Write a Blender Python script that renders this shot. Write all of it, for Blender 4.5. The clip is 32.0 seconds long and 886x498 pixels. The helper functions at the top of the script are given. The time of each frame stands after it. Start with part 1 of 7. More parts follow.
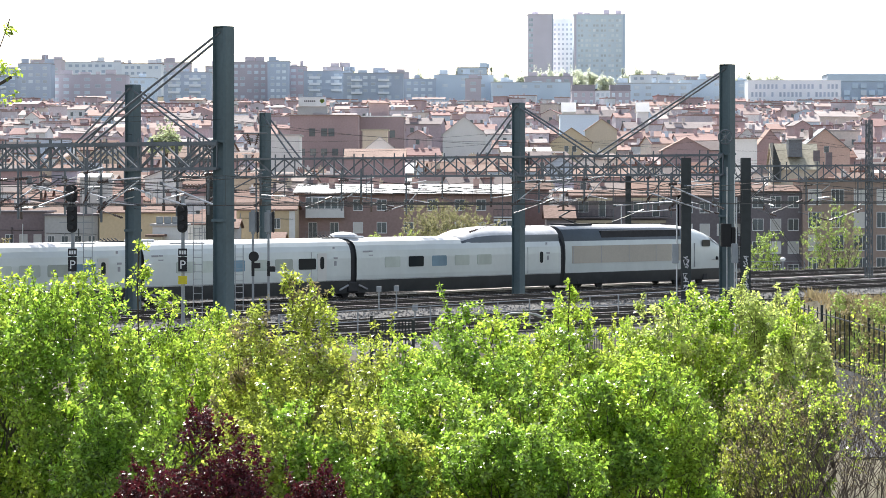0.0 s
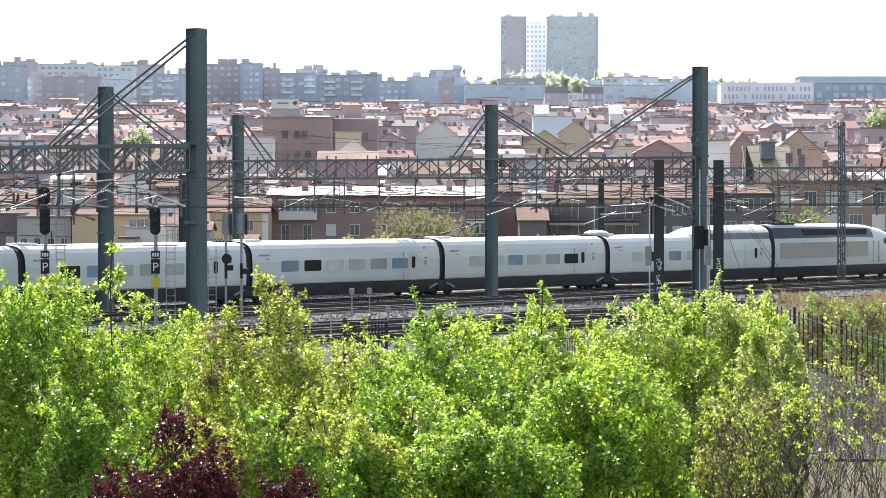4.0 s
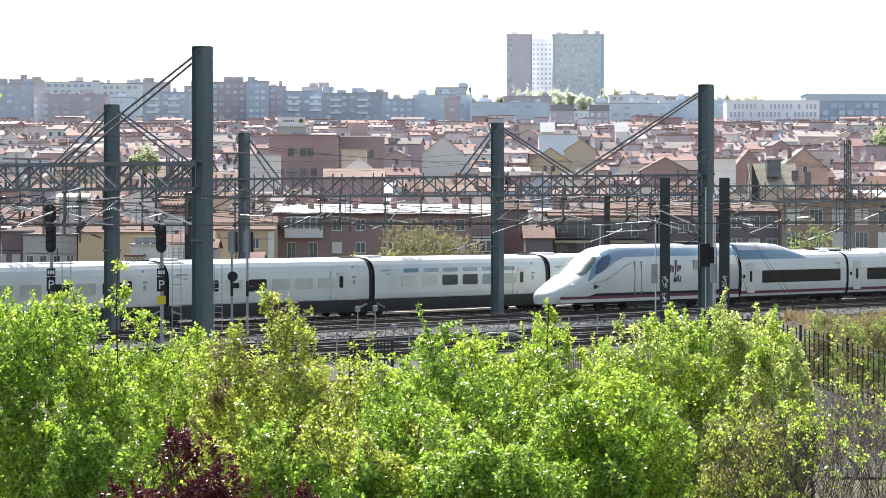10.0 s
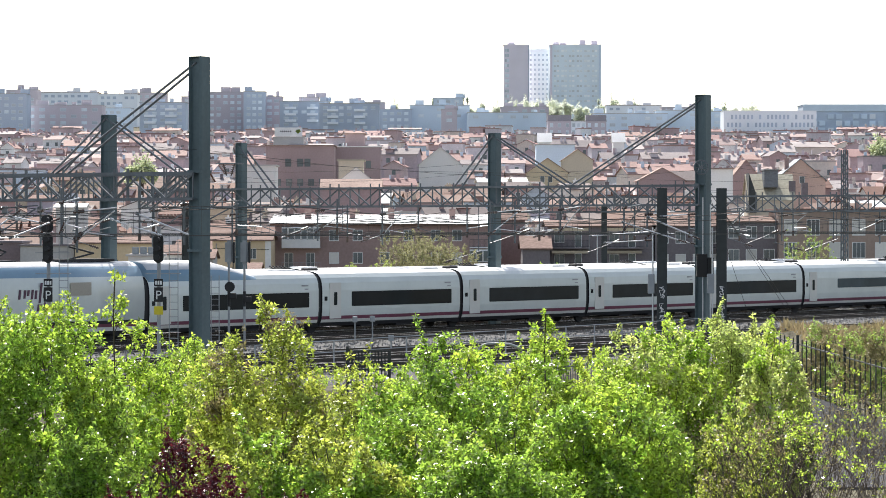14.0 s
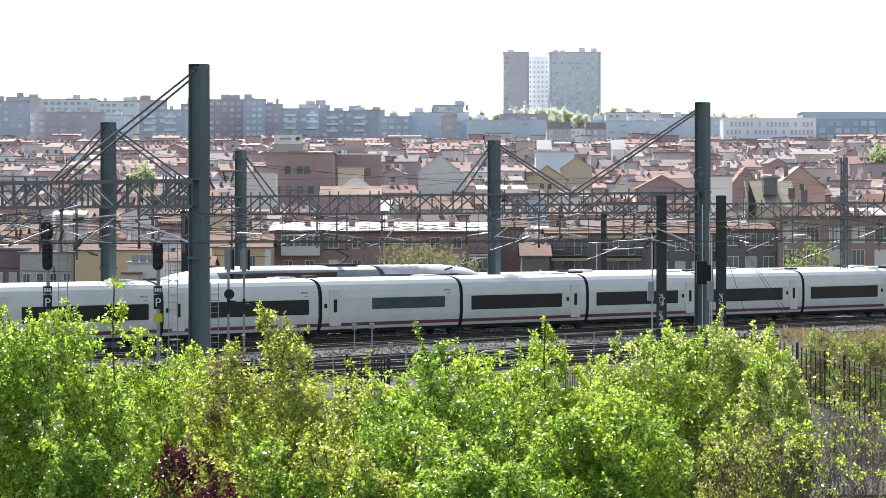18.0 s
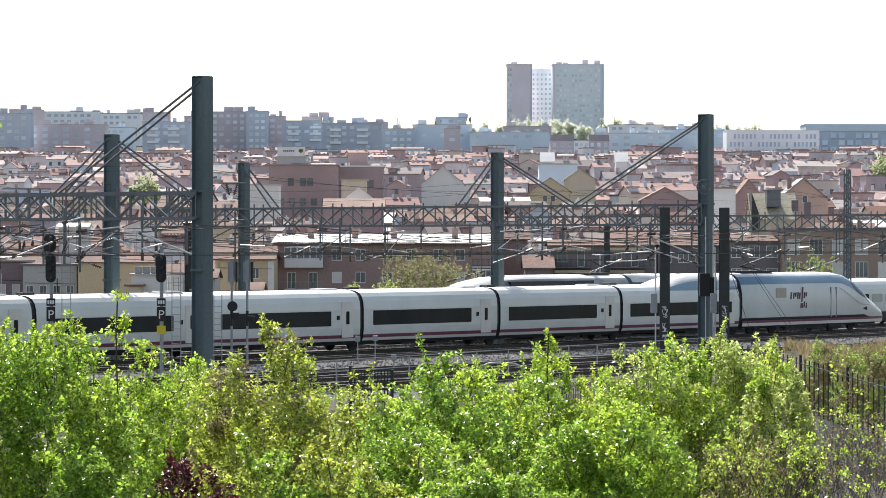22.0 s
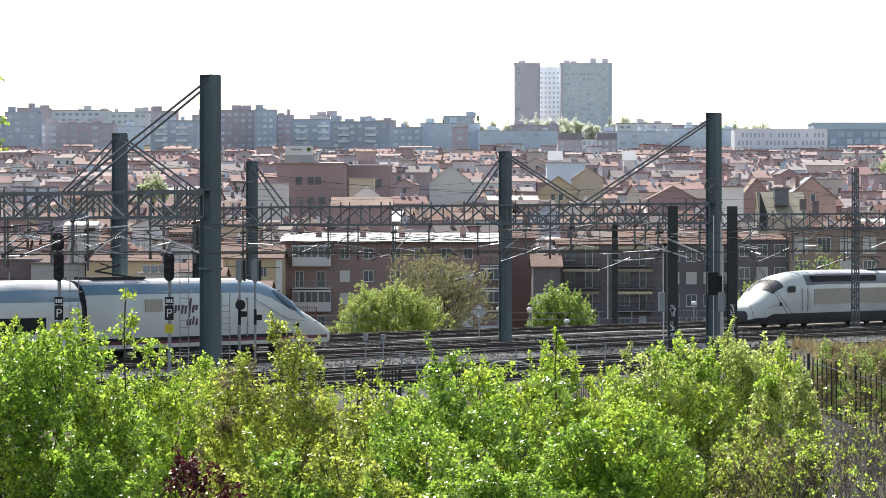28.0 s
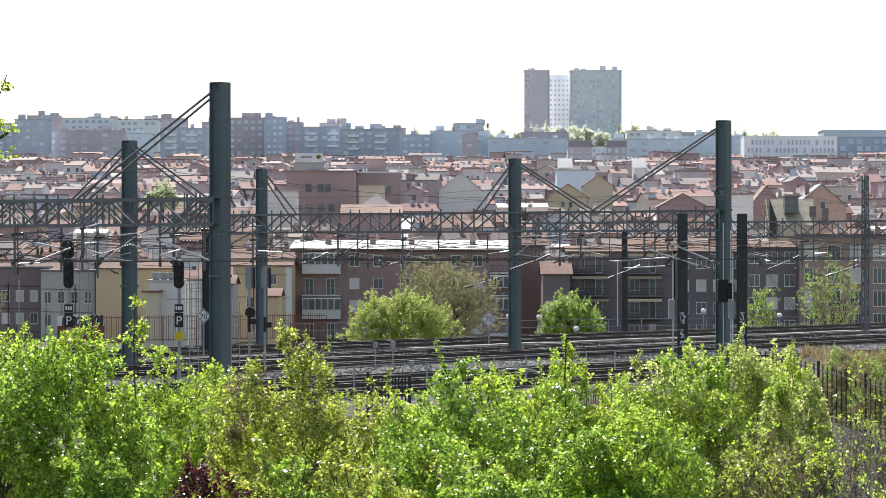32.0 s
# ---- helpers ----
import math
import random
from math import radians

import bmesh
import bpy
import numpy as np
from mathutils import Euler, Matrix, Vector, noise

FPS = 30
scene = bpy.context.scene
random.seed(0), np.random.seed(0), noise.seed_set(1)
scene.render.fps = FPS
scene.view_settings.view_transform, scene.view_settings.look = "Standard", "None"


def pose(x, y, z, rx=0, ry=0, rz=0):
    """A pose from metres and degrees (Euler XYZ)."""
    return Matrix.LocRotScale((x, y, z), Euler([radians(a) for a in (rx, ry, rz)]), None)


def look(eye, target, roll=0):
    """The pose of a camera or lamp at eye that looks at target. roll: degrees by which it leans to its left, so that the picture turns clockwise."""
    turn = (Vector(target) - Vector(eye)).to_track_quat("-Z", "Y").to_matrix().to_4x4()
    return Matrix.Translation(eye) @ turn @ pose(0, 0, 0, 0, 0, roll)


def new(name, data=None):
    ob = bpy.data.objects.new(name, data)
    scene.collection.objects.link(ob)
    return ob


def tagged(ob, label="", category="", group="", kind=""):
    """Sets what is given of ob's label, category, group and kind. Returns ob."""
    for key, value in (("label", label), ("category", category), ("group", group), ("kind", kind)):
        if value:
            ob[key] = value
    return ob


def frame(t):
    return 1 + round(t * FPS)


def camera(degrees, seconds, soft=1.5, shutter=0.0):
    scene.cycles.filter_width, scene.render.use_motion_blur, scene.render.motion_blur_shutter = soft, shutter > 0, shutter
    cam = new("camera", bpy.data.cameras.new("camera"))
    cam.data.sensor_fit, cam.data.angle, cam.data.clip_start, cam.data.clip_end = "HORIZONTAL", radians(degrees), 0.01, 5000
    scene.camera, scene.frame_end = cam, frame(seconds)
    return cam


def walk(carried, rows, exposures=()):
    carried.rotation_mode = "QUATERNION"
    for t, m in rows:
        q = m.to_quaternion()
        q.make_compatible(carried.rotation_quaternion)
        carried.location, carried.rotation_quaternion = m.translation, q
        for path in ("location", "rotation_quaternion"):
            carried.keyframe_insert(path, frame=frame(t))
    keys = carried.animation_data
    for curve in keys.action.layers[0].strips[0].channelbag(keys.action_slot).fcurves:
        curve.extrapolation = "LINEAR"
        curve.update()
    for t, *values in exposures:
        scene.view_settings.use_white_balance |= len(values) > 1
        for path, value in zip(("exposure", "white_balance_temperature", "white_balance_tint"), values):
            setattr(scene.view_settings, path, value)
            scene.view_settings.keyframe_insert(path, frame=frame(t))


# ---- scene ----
cam = camera(15.26, 32.0, soft=0.7)
EYE_Z = 5.73

# the camera stands still and is panned and tilted by hand: seconds, pan, tilt in degrees
PAN = [
    (0, 0.230, -0.908), (0.5, 0.010, -0.938), (1, -0.185, -0.953), (1.5, -0.225, -0.926), (2, -0.222, -0.905),
    (2.5, -0.207, -0.908), (3, -0.208, -0.929), (3.5, -0.220, -0.896), (5.5, -0.270, -0.821), (6, -0.270, -0.767),
    (6.5, -0.256, -0.731), (7, -0.228, -0.724), (7.5, -0.199, -0.688), (8, -0.172, -0.648), (8.5, -0.168, -0.609),
    (9, -0.141, -0.597), (9.5, -0.123, -0.593), (10, -0.135, -0.563), (10.5, -0.135, -0.508), (11, -0.137, -0.482),
    (11.5, -0.148, -0.469), (12, -0.182, -0.449), (12.5, -0.222, -0.413), (13, -0.212, -0.383), (13.5, -0.185, -0.389),
    (14, -0.185, -0.383), (14.5, -0.150, -0.383), (16.5, -0.196, -0.298), (17, -0.211, -0.266), (17.5, -0.206, -0.272),
    (18, -0.193, -0.256), (18.5, -0.169, -0.253), (19, -0.184, -0.238), (19.5, -0.170, -0.209), (20, -0.158, -0.182),
    (20.5, -0.181, -0.164), (21, -0.174, -0.159), (21.5, -0.166, -0.115), (22, -0.137, -0.046), (22.5, -0.122, -0.054),
    (23, -0.075, -0.083), (23.5, -0.072, -0.069), (24, -0.045, -0.083), (24.5, 0.020, -0.111), (25, 0.058, -0.160),
    (25.5, 0.015, -0.159), (27.5, 0.011, -0.100), (28, 0.000, -0.069), (28.5, 0.003, -0.054), (29, 0.015, -0.009),
    (29.5, 0.012, 0.035), (30, 0.045, 0.030), (30.5, 0.074, 0.021), (31, 0.090, 0.051), (31.5, 0.134, 0.059),
    (32, 0.168, 0.059),
]
walk(cam, [(t, pose(0, 0, EYE_Z, 90 + tilt, 0, pan)) for t, pan, tilt in PAN],
     exposures=[(0, 0.90), (3, 0.93), (6, 0.90), (9, 0.88), (12, 0.72), (15, 0.74), (17, 0.75), (19, 0.62), (22, 0.56), (23, 0.47), (24, 0.46), (26, 0.47), (28, 0.48), (32, 0.52)])

# ---- light ----
SUN_ELEVATION, SUN_AZIMUTH = 46.0, -14.0  # degrees; azimuth from straight ahead, positive to the right
world = bpy.data.worlds.new("sky")
scene.world = world
world.use_nodes = True
wn = world.node_tree.nodes
sky = wn.new("ShaderNodeTexSky")
sky.sky_type, sky.sun_disc = "NISHITA", False
sky.sun_elevation, sky.sun_rotation = radians(SUN_ELEVATION), radians(SUN_AZIMUTH)
sky.air_density, sky.dust_density, sky.ozone_density = 1.0, 1.6, 1.0
wn["Background"].inputs[1].default_value = 0.13
haze = wn.new("ShaderNodeHueSaturation")  # milky spring haze
haze.inputs["Saturation"].default_value = 0.66
world.node_tree.links.new(sky.outputs[0], haze.inputs["Color"])
world.node_tree.links.new(haze.outputs[0], wn["Background"].inputs[0])
sun = new("sun", bpy.data.lights.new("sun", "SUN"))
sun.data.energy, sun.data.angle, sun.data.color = 5.0, radians(0.53), (1.0, 0.95, 0.88)
sun_way = Vector((math.sin(radians(SUN_AZIMUTH)) * math.cos(radians(SUN_ELEVATION)),
                  math.cos(radians(SUN_AZIMUTH)) * math.cos(radians(SUN_ELEVATION)), math.sin(radians(SUN_ELEVATION))))
sun.matrix_world = look(sun_way * 300, (0, 0, 0))

# ---- frames of reference ----
TRACK_TURN = 53.82
RAILWAY = pose(0, 188.49, 0, 0, 0, TRACK_TURN)      # x along the near train's track, y away from the camera
FAR_TRACK = pose(0, 201.31, -0.12, 0, 0, 54.63)
FOCAL = 5853.6                                      # picture widths of 1568 to the metre at one metre


def spot(px, depth):
    """Sideways place of a picture column at that depth."""
    return (px - 784.0) / FOCAL * depth


def high(py, depth):
    """Height of a picture row at that depth."""
    return EYE_Z + (434.0 - py) / FOCAL * depth


def hill(y):
    """Height of the land by depth: low ground, street, then the slope of the town."""
    if y < 200:
        return -1.6
    if y < 440:
        return -5.55
    if y < 2050:
        return -5.55 + (y - 440) * 0.0495
    return 74.1


def land(x, y):
    """Height of the land: the railway's embankment crosses it on the slant."""
    w = -math.sin(radians(TRACK_TURN)) * x + math.cos(radians(TRACK_TURN)) * (y - 188.49)
    if w < -34:
        return -1.6
    if w < 30:
        return -0.6
    return max(hill(max(y, 380)), -0.6 - (w - 30) * 0.55) if w < 39.5 else hill(max(y, 380))


# ---- materials ----
def shader(name):
    m = bpy.data.materials.new(name)
    m.use_nodes = True
    return m, m.node_tree.nodes, m.node_tree.links


def material(name, color, rough=0.6, metal=0.0, vary=0.15, grain=3.0, stain=0.12, stain_size=0.25, bump=0.0, per_thing=0.0,
             coat=0.0, streak=0.0, island=0.0, spec=0.5):
    """A surface with fine grain, broad stains, and, where asked, difference from piece to piece."""
    m, n, l = shader(name)
    b = n["Principled BSDF"]
    b.inputs["Roughness"].default_value, b.inputs["Metallic"].default_value = rough, metal
    b.inputs["Coat Weight"].default_value, b.inputs["Specular IOR Level"].default_value = coat, spec
    co = n.new("ShaderNodeTexCoord")
    fine, broad = n.new("ShaderNodeTexNoise"), n.new("ShaderNodeTexNoise")
    fine.inputs["Scale"].default_value, fine.inputs["Detail"].default_value = grain, 6
    broad.inputs["Scale"].default_value, broad.inputs["Detail"].default_value = stain_size, 4
    l.new(co.outputs["Object"], fine.inputs["Vector"])
    if streak:
        mp = n.new("ShaderNodeMapping")
        mp.inputs["Scale"].default_value = (1, 1, 1 / (1 + streak))
        l.new(co.outputs["Object"], mp.inputs["Vector"])
        l.new(mp.outputs[0], broad.inputs["Vector"])
    else:
        l.new(co.outputs["Object"], broad.inputs["Vector"])
    def swing(src, amount):
        r = n.new("ShaderNodeMapRange")
        r.inputs[1].default_value, r.inputs[2].default_value = 0.25, 0.75
        r.inputs[3].default_value, r.inputs[4].default_value = 1 - amount, 1 + amount
        l.new(src, r.inputs[0])
        return r.outputs[0]
    a, c = swing(fine.outputs[0], vary), swing(broad.outputs[0], stain)
    mul = n.new("ShaderNodeMath")
    mul.operation = "MULTIPLY"
    l.new(a, mul.inputs[0]), l.new(c, mul.inputs[1])
    value = mul.outputs[0]
    for amount, node, out in ((per_thing, "ShaderNodeObjectInfo", "Random"), (island, "ShaderNodeNewGeometry", "Random Per Island")):
        if amount:
            oi, mr, m2 = n.new(node), n.new("ShaderNodeMapRange"), n.new("ShaderNodeMath")
            mr.inputs[3].default_value, mr.inputs[4].default_value = 1 - amount, 1 + amount
            m2.operation = "MULTIPLY"
            l.new(oi.outputs[out], mr.inputs[0])
            l.new(value, m2.inputs[0]), l.new(mr.outputs[0], m2.inputs[1])
            value = m2.outputs[0]
    vm = n.new("ShaderNodeVectorMath")
    vm.operation = "SCALE"
    vm.inputs[0].default_value = color[:3]
    l.new(value, vm.inputs["Scale"])
    l.new(vm.outputs[0], b.inputs["Base Color"])
    if bump:
        bp = n.new("ShaderNodeBump")
        bp.inputs["Strength"].default_value, bp.inputs["Distance"].default_value = bump, 0.05
        l.new(fine.outputs[0], bp.inputs["Height"])
        l.new(bp.outputs[0], b.inputs["Normal"])
    return m


def palette_material(name, colors, rough=0.75, by="Object", vary=0.12, grain=2.0, stain=0.15, spec=0.3):
    """One of several colours for each thing (or each island of a joined mesh), with grain and stains."""
    m = material(name, (1, 1, 1), rough, vary=vary, grain=grain, stain=stain, stain_size=0.15, spec=spec)
    n, l = m.node_tree.nodes, m.node_tree.links
    src = n.new("ShaderNodeObjectInfo").outputs["Random"] if by == "Object" else n.new("ShaderNodeNewGeometry").outputs["Random Per Island"]
    ramp = n.new("ShaderNodeValToRGB")
    ramp.color_ramp.interpolation = "CONSTANT"
    while len(ramp.color_ramp.elements) < len(colors):
        ramp.color_ramp.elements.new(0.5)
    for i, c in enumerate(colors):
        ramp.color_ramp.elements[i].position = i / len(colors)
        ramp.color_ramp.elements[i].color = (*c, 1)
    l.new(src, ramp.inputs[0])
    vm = next(x for x in n if x.bl_idname == "ShaderNodeVectorMath")
    l.new(ramp.outputs[0], vm.inputs[0])
    return m


def leaf_material(name, color, shine=0.35, through_light=0.5, spread=0.35, face=(1, 1, 1), back=(1, 1, 1)):
    """Leaves: part of the light passes through, each leaf has its own tone."""
    m, n, l = shader(name)
    out = n["Material Output"]
    b = n["Principled BSDF"]
    b.inputs["Roughness"].default_value = shine
    b.inputs["Specular IOR Level"].default_value = 0.38
    geo, ramp, tex, co = n.new("ShaderNodeNewGeometry"), n.new("ShaderNodeMapRange"), n.new("ShaderNodeTexNoise"), n.new("ShaderNodeTexCoord")
    tex.inputs["Scale"].default_value = 1.3
    l.new(co.outputs["Object"], tex.inputs["Vector"])
    ramp.inputs[3].default_value, ramp.inputs[4].default_value = 1 - spread, 1 + spread
    l.new(geo.outputs["Random Per Island"], ramp.inputs[0])
    hue = n.new("ShaderNodeHueSaturation")
    hue.inputs["Color"].default_value = (*color, 1)
    mr = n.new("ShaderNodeMapRange")
    mr.inputs[1].default_value, mr.inputs[2].default_value, mr.inputs[3].default_value, mr.inputs[4].default_value = 0.3, 0.7, 0.485, 0.515
    l.new(tex.outputs[0], mr.inputs[0])
    l.new(mr.outputs[0], hue.inputs["Hue"])
    l.new(ramp.outputs[0], hue.inputs["Value"])
    tr, mix = n.new("ShaderNodeBsdfTranslucent"), n.new("ShaderNodeMixShader")
    for tint, sock in ((face, b.inputs["Base Color"]), (back, tr.inputs["Color"])):
        mul = n.new("ShaderNodeVectorMath")
        mul.operation = "MULTIPLY"
        mul.inputs[1].default_value = tint
        l.new(hue.outputs[0], mul.inputs[0])
        l.new(mul.outputs[0], sock)
    mix.inputs[0].default_value = through_light
    l.new(b.outputs[0], mix.inputs[1]), l.new(tr.outputs[0], mix.inputs[2])
    l.new(mix.outputs[0], out.inputs["Surface"])
    return m


def glass_material(name, color, rough=0.08, gloss=0.6):
    m = material(name, color, rough, vary=0.05, stain=0.25, stain_size=0.4, per_thing=0.25)
    m.node_tree.nodes["Principled BSDF"].inputs["Specular IOR Level"].default_value = gloss
    return m


LEAF = {"face": (0.45, 0.45, 0.5), "back": (1.08, 1.16, 0.85)}
M = {
    "train_white": material("white_train_paint", (0.64, 0.68, 0.645), 0.32, vary=0.03, stain=0.07, stain_size=0.5, coat=0.4, streak=3),
    "train_cream": material("cream_train_paint", (0.66, 0.65, 0.6), 0.4, vary=0.04, stain=0.1, coat=0.2),
    "train_maroon": material("maroon_stripe_paint", (0.16, 0.04, 0.07), 0.35, vary=0.05),
    "train_navy": material("dark_grey_skirt", (0.034, 0.037, 0.038), 0.45, vary=0.15, stain=0.3, stain_size=0.6),
    "train_under": material("black_underframe", (0.018, 0.018, 0.02), 0.7, vary=0.3, stain=0.3),
    "train_roof": material("pale_grey_roof_paint", (0.62, 0.63, 0.64), 0.42, vary=0.08, stain=0.2, stain_size=0.7),
    "train_blue": material("blue_roof_flank", (0.17, 0.29, 0.39), 0.35, vary=0.04, coat=0.3),
    "train_grey": material("blue_grey_roof_flank", (0.085, 0.105, 0.12), 0.4, vary=0.06, stain=0.15),
    "train_beige": material("beige_grille_panel", (0.44, 0.40, 0.33), 0.55, vary=0.08, grain=12),
    "train_black": material("black_gangway_rubber", (0.012, 0.012, 0.014), 0.6, vary=0.2),
    "train_glass": glass_material("dark_train_glass", (0.02, 0.026, 0.03), 0.14, 0.2),
    # pale green-grey reflection of trees painted in as the glass's base colour
    "train_glass_pale": glass_material("train_glass_painted_reflection", (0.50, 0.55, 0.49), 0.16),
    "train_glass_blue": glass_material("blue_train_glass", (0.20, 0.32, 0.40), 0.1),
    "train_glass_bar": glass_material("blue_grey_train_glass", (0.045, 0.07, 0.085), 0.12, 0.3),
    "screen_glass": glass_material("teal_windscreen_glass", (0.05, 0.11, 0.105), 0.3, 0.08),
    "cab_glass": glass_material("blue_cab_side_glass", (0.05, 0.10, 0.15), 0.1, 0.3),
    "letter": material("dark_grey_lettering", (0.06, 0.055, 0.07), 0.5, vary=0.05),
    "emblem": material("dark_maroon_emblem_paint", (0.10, 0.045, 0.075), 0.5, vary=0.05),
    "seam": material("grey_panel_seam", (0.33, 0.33, 0.34), 0.5),
    "steel": material("blue_grey_painted_steel", (0.085, 0.125, 0.135), 0.5, vary=0.12, grain=6, stain=0.25, stain_size=0.8, streak=4),
    "steel_dark": material("dark_weathered_steel", (0.03, 0.036, 0.036), 0.6, vary=0.2, stain=0.3),
    "lattice": material("grey_galvanised_lattice", (0.125, 0.14, 0.15), 0.45, 0.2, vary=0.2, stain=0.2),
    "alu": material("bright_aluminium_tube", (0.66, 0.67, 0.68), 0.34, 0.5, vary=0.06),
    "insulator": material("brown_glass_insulator", (0.09, 0.06, 0.05), 0.25),
    "wire": material("dark_copper_wire", (0.05, 0.05, 0.05), 0.5, 0.4),
    "rail": material("worn_rail_steel", (0.045, 0.036, 0.03), 0.6, 0.2, vary=0.25, grain=8, stain=0.3),
    "rail_top": material("polished_rail_head", (0.42, 0.41, 0.40), 0.3, 0.9, vary=0.1),
    "sleeper": material("concrete_sleeper", (0.11, 0.10, 0.095), 0.9, vary=0.25, island=0.3),
    "stone": palette_material("loose_ballast_stones", [(0.10, 0.098, 0.096), (0.16, 0.158, 0.155), (0.24, 0.235, 0.23), (0.12, 0.115, 0.11), (0.33, 0.32, 0.31)], by="Island"),
    "ballast": material("grey_crushed_ballast", (0.098, 0.097, 0.094), 0.95, vary=0.75, grain=7, stain=0.25, stain_size=0.12, bump=0.9, spec=0.25),
    "ground": material("dry_earth_and_grass", (0.10, 0.092, 0.062), 0.95, vary=0.35, grain=2.5, stain=0.35, stain_size=0.06, bump=0.5, spec=0.1),
    "asphalt": material("grey_street_asphalt", (0.07, 0.07, 0.072), 0.95, vary=0.25, grain=4, stain=0.25, spec=0.1),
    "concrete": material("weathered_concrete", (0.34, 0.32, 0.29), 0.85, vary=0.15, grain=5, stain=0.25, stain_size=0.5, streak=3),
    "concrete_dark": material("dark_stained_concrete", (0.17, 0.165, 0.16), 0.9, vary=0.2, grain=5, stain=0.35, stain_size=0.4, streak=3, spec=0.2),
    "white_paint": material("white_painted_metal", (0.75, 0.75, 0.74), 0.4, vary=0.05),
    "yellow_paint": material("yellow_plate_paint", (0.62, 0.52, 0.02), 0.5, vary=0.06),
    "black_paint": material("matt_black_paint", (0.012, 0.012, 0.013), 0.6),
    "grey_box": material("grey_cabinet_paint", (0.30, 0.32, 0.33), 0.55, vary=0.1, stain=0.2),
    "rust": material("rusty_fence_steel", (0.17, 0.055, 0.035), 0.7, vary=0.2),
    "fence": material("dark_green_fence_paint", (0.018, 0.024, 0.022), 0.55, vary=0.15),
    "fence_blue": material("blue_grey_fence_paint", (0.05, 0.07, 0.11), 0.5),
    "lamp_white": material("white_lamp_globe", (0.85, 0.86, 0.85), 0.15, vary=0.03),
    "bark": material("grey_brown_bark", (0.07, 0.055, 0.04), 0.9, vary=0.4, grain=9, bump=0.7),
    "twig": material("brown_bare_twigs", (0.085, 0.062, 0.05), 0.85, vary=0.3),
    "leaf_bright": leaf_material("bright_spring_leaves", (0.505, 0.65, 0.112), 0.26, 0.47, 0.62, **LEAF),
    "leaf_green": leaf_material("fresh_green_leaves", (0.40, 0.575, 0.105), 0.26, 0.45, 0.62, **LEAF),
    "leaf_olive": leaf_material("olive_spring_leaves", (0.52, 0.575, 0.125), 0.26, 0.46, 0.62, **LEAF),
    "leaf_red": leaf_material("dark_red_plum_leaves", (0.10, 0.018, 0.026), 0.26, 0.3, 0.6),
    "leaf_blossom": leaf_material("pale_tipped_leaves", (0.58, 0.64, 0.24), 0.3, 0.54, 0.5, **LEAF),
    "leaf_pale": leaf_material("pale_willow_leaves", (0.44, 0.52, 0.15), 0.5, 0.5),
    "leaf_fresh": leaf_material("fresh_mid_green_leaves", (0.34, 0.46, 0.11), 0.4, 0.48, 0.4),
    "leaf_dry": leaf_material("brown_green_budding_leaves", (0.27, 0.235, 0.11), 0.6, 0.4),
    "leaf_bud": leaf_material("olive_brown_buds", (0.34, 0.33, 0.17), 0.6, 0.45),
    # distant foliage: haze painted in as paler, greyer leaf colours
    "leaf_mid": leaf_material("hazed_mid_leaves", (0.52, 0.58, 0.34), 0.6, 0.45, 0.2),
    "leaf_far": leaf_material("hazed_far_leaves", (0.84, 0.87, 0.75), 0.8, 0.66, 0.08),
    "grass_dry": leaf_material("tan_dry_grass", (0.27, 0.22, 0.12), 0.8, 0.4),
    "grass_green": leaf_material("green_weeds", (0.13, 0.165, 0.05), 0.7, 0.4),
    "brick_wall": material("red_brown_brick", (0.345, 0.242, 0.222), 0.9, vary=0.14, grain=3, stain=0.15, stain_size=0.12),
    "brick_dark": material("dark_brown_brick", (0.195, 0.172, 0.182), 0.9, vary=0.14, grain=3, stain=0.18, stain_size=0.12),
    "brick_plum": material("plum_brown_brick", (0.25, 0.195, 0.2), 0.9, vary=0.14, grain=3, stain=0.2, stain_size=0.12),
    "brick_orange": material("orange_brick", (0.36, 0.272, 0.226), 0.9, vary=0.12, grain=3, stain=0.12),
    "ochre": material("ochre_yellow_render", (0.60, 0.475, 0.31), 0.9, vary=0.07, stain=0.12, stain_size=0.1, streak=4),
    "cream": material("cream_render", (0.60, 0.53, 0.42), 0.9, vary=0.07, stain=0.14, stain_size=0.1, streak=4),
    "white_render": material("white_render", (0.74, 0.73, 0.71), 0.85, vary=0.05, stain=0.12, stain_size=0.1, streak=4),
    "grey_render": material("pale_grey_render", (0.48, 0.47, 0.46), 0.9, vary=0.08, stain=0.15, stain_size=0.1),
    "tile_red": material("red_clay_roof_tiles", (0.19, 0.128, 0.108), 0.85, vary=0.3, grain=2.5, stain=0.25, stain_size=0.2, spec=0.1),
    "roof_white": material("white_reflective_roof_coating", (0.82, 0.80, 0.77), 0.3, vary=0.06, stain=0.1),
    "roof_slate": material("dark_slate_roof", (0.15, 0.165, 0.18), 0.6, vary=0.2, grain=3),
    # slate for the upper slope, paled by haze put into its colour
    "far_slate": material("hazed_dark_slate_roof", (0.33, 0.31, 0.34), 0.7, vary=0.15, grain=3),
    "roof_olive": material("mossy_fibre_cement_roof", (0.42, 0.39, 0.30), 0.85, vary=0.2, grain=2),
    "pane": glass_material("dark_house_window_glass", (0.11, 0.13, 0.14), 0.1),
    # far panes: haze painted into the glass, on the towers a glint too
    "pane_far": glass_material("hazed_far_window_glass", (0.66, 0.72, 0.77), 0.5),
    "pane_tower": glass_material("hazed_tower_window_glass", (0.84, 0.89, 0.90), 0.4),
    "shutter": material("pale_roller_shutter", (0.66, 0.64, 0.60), 0.6, vary=0.06, per_thing=0.2),
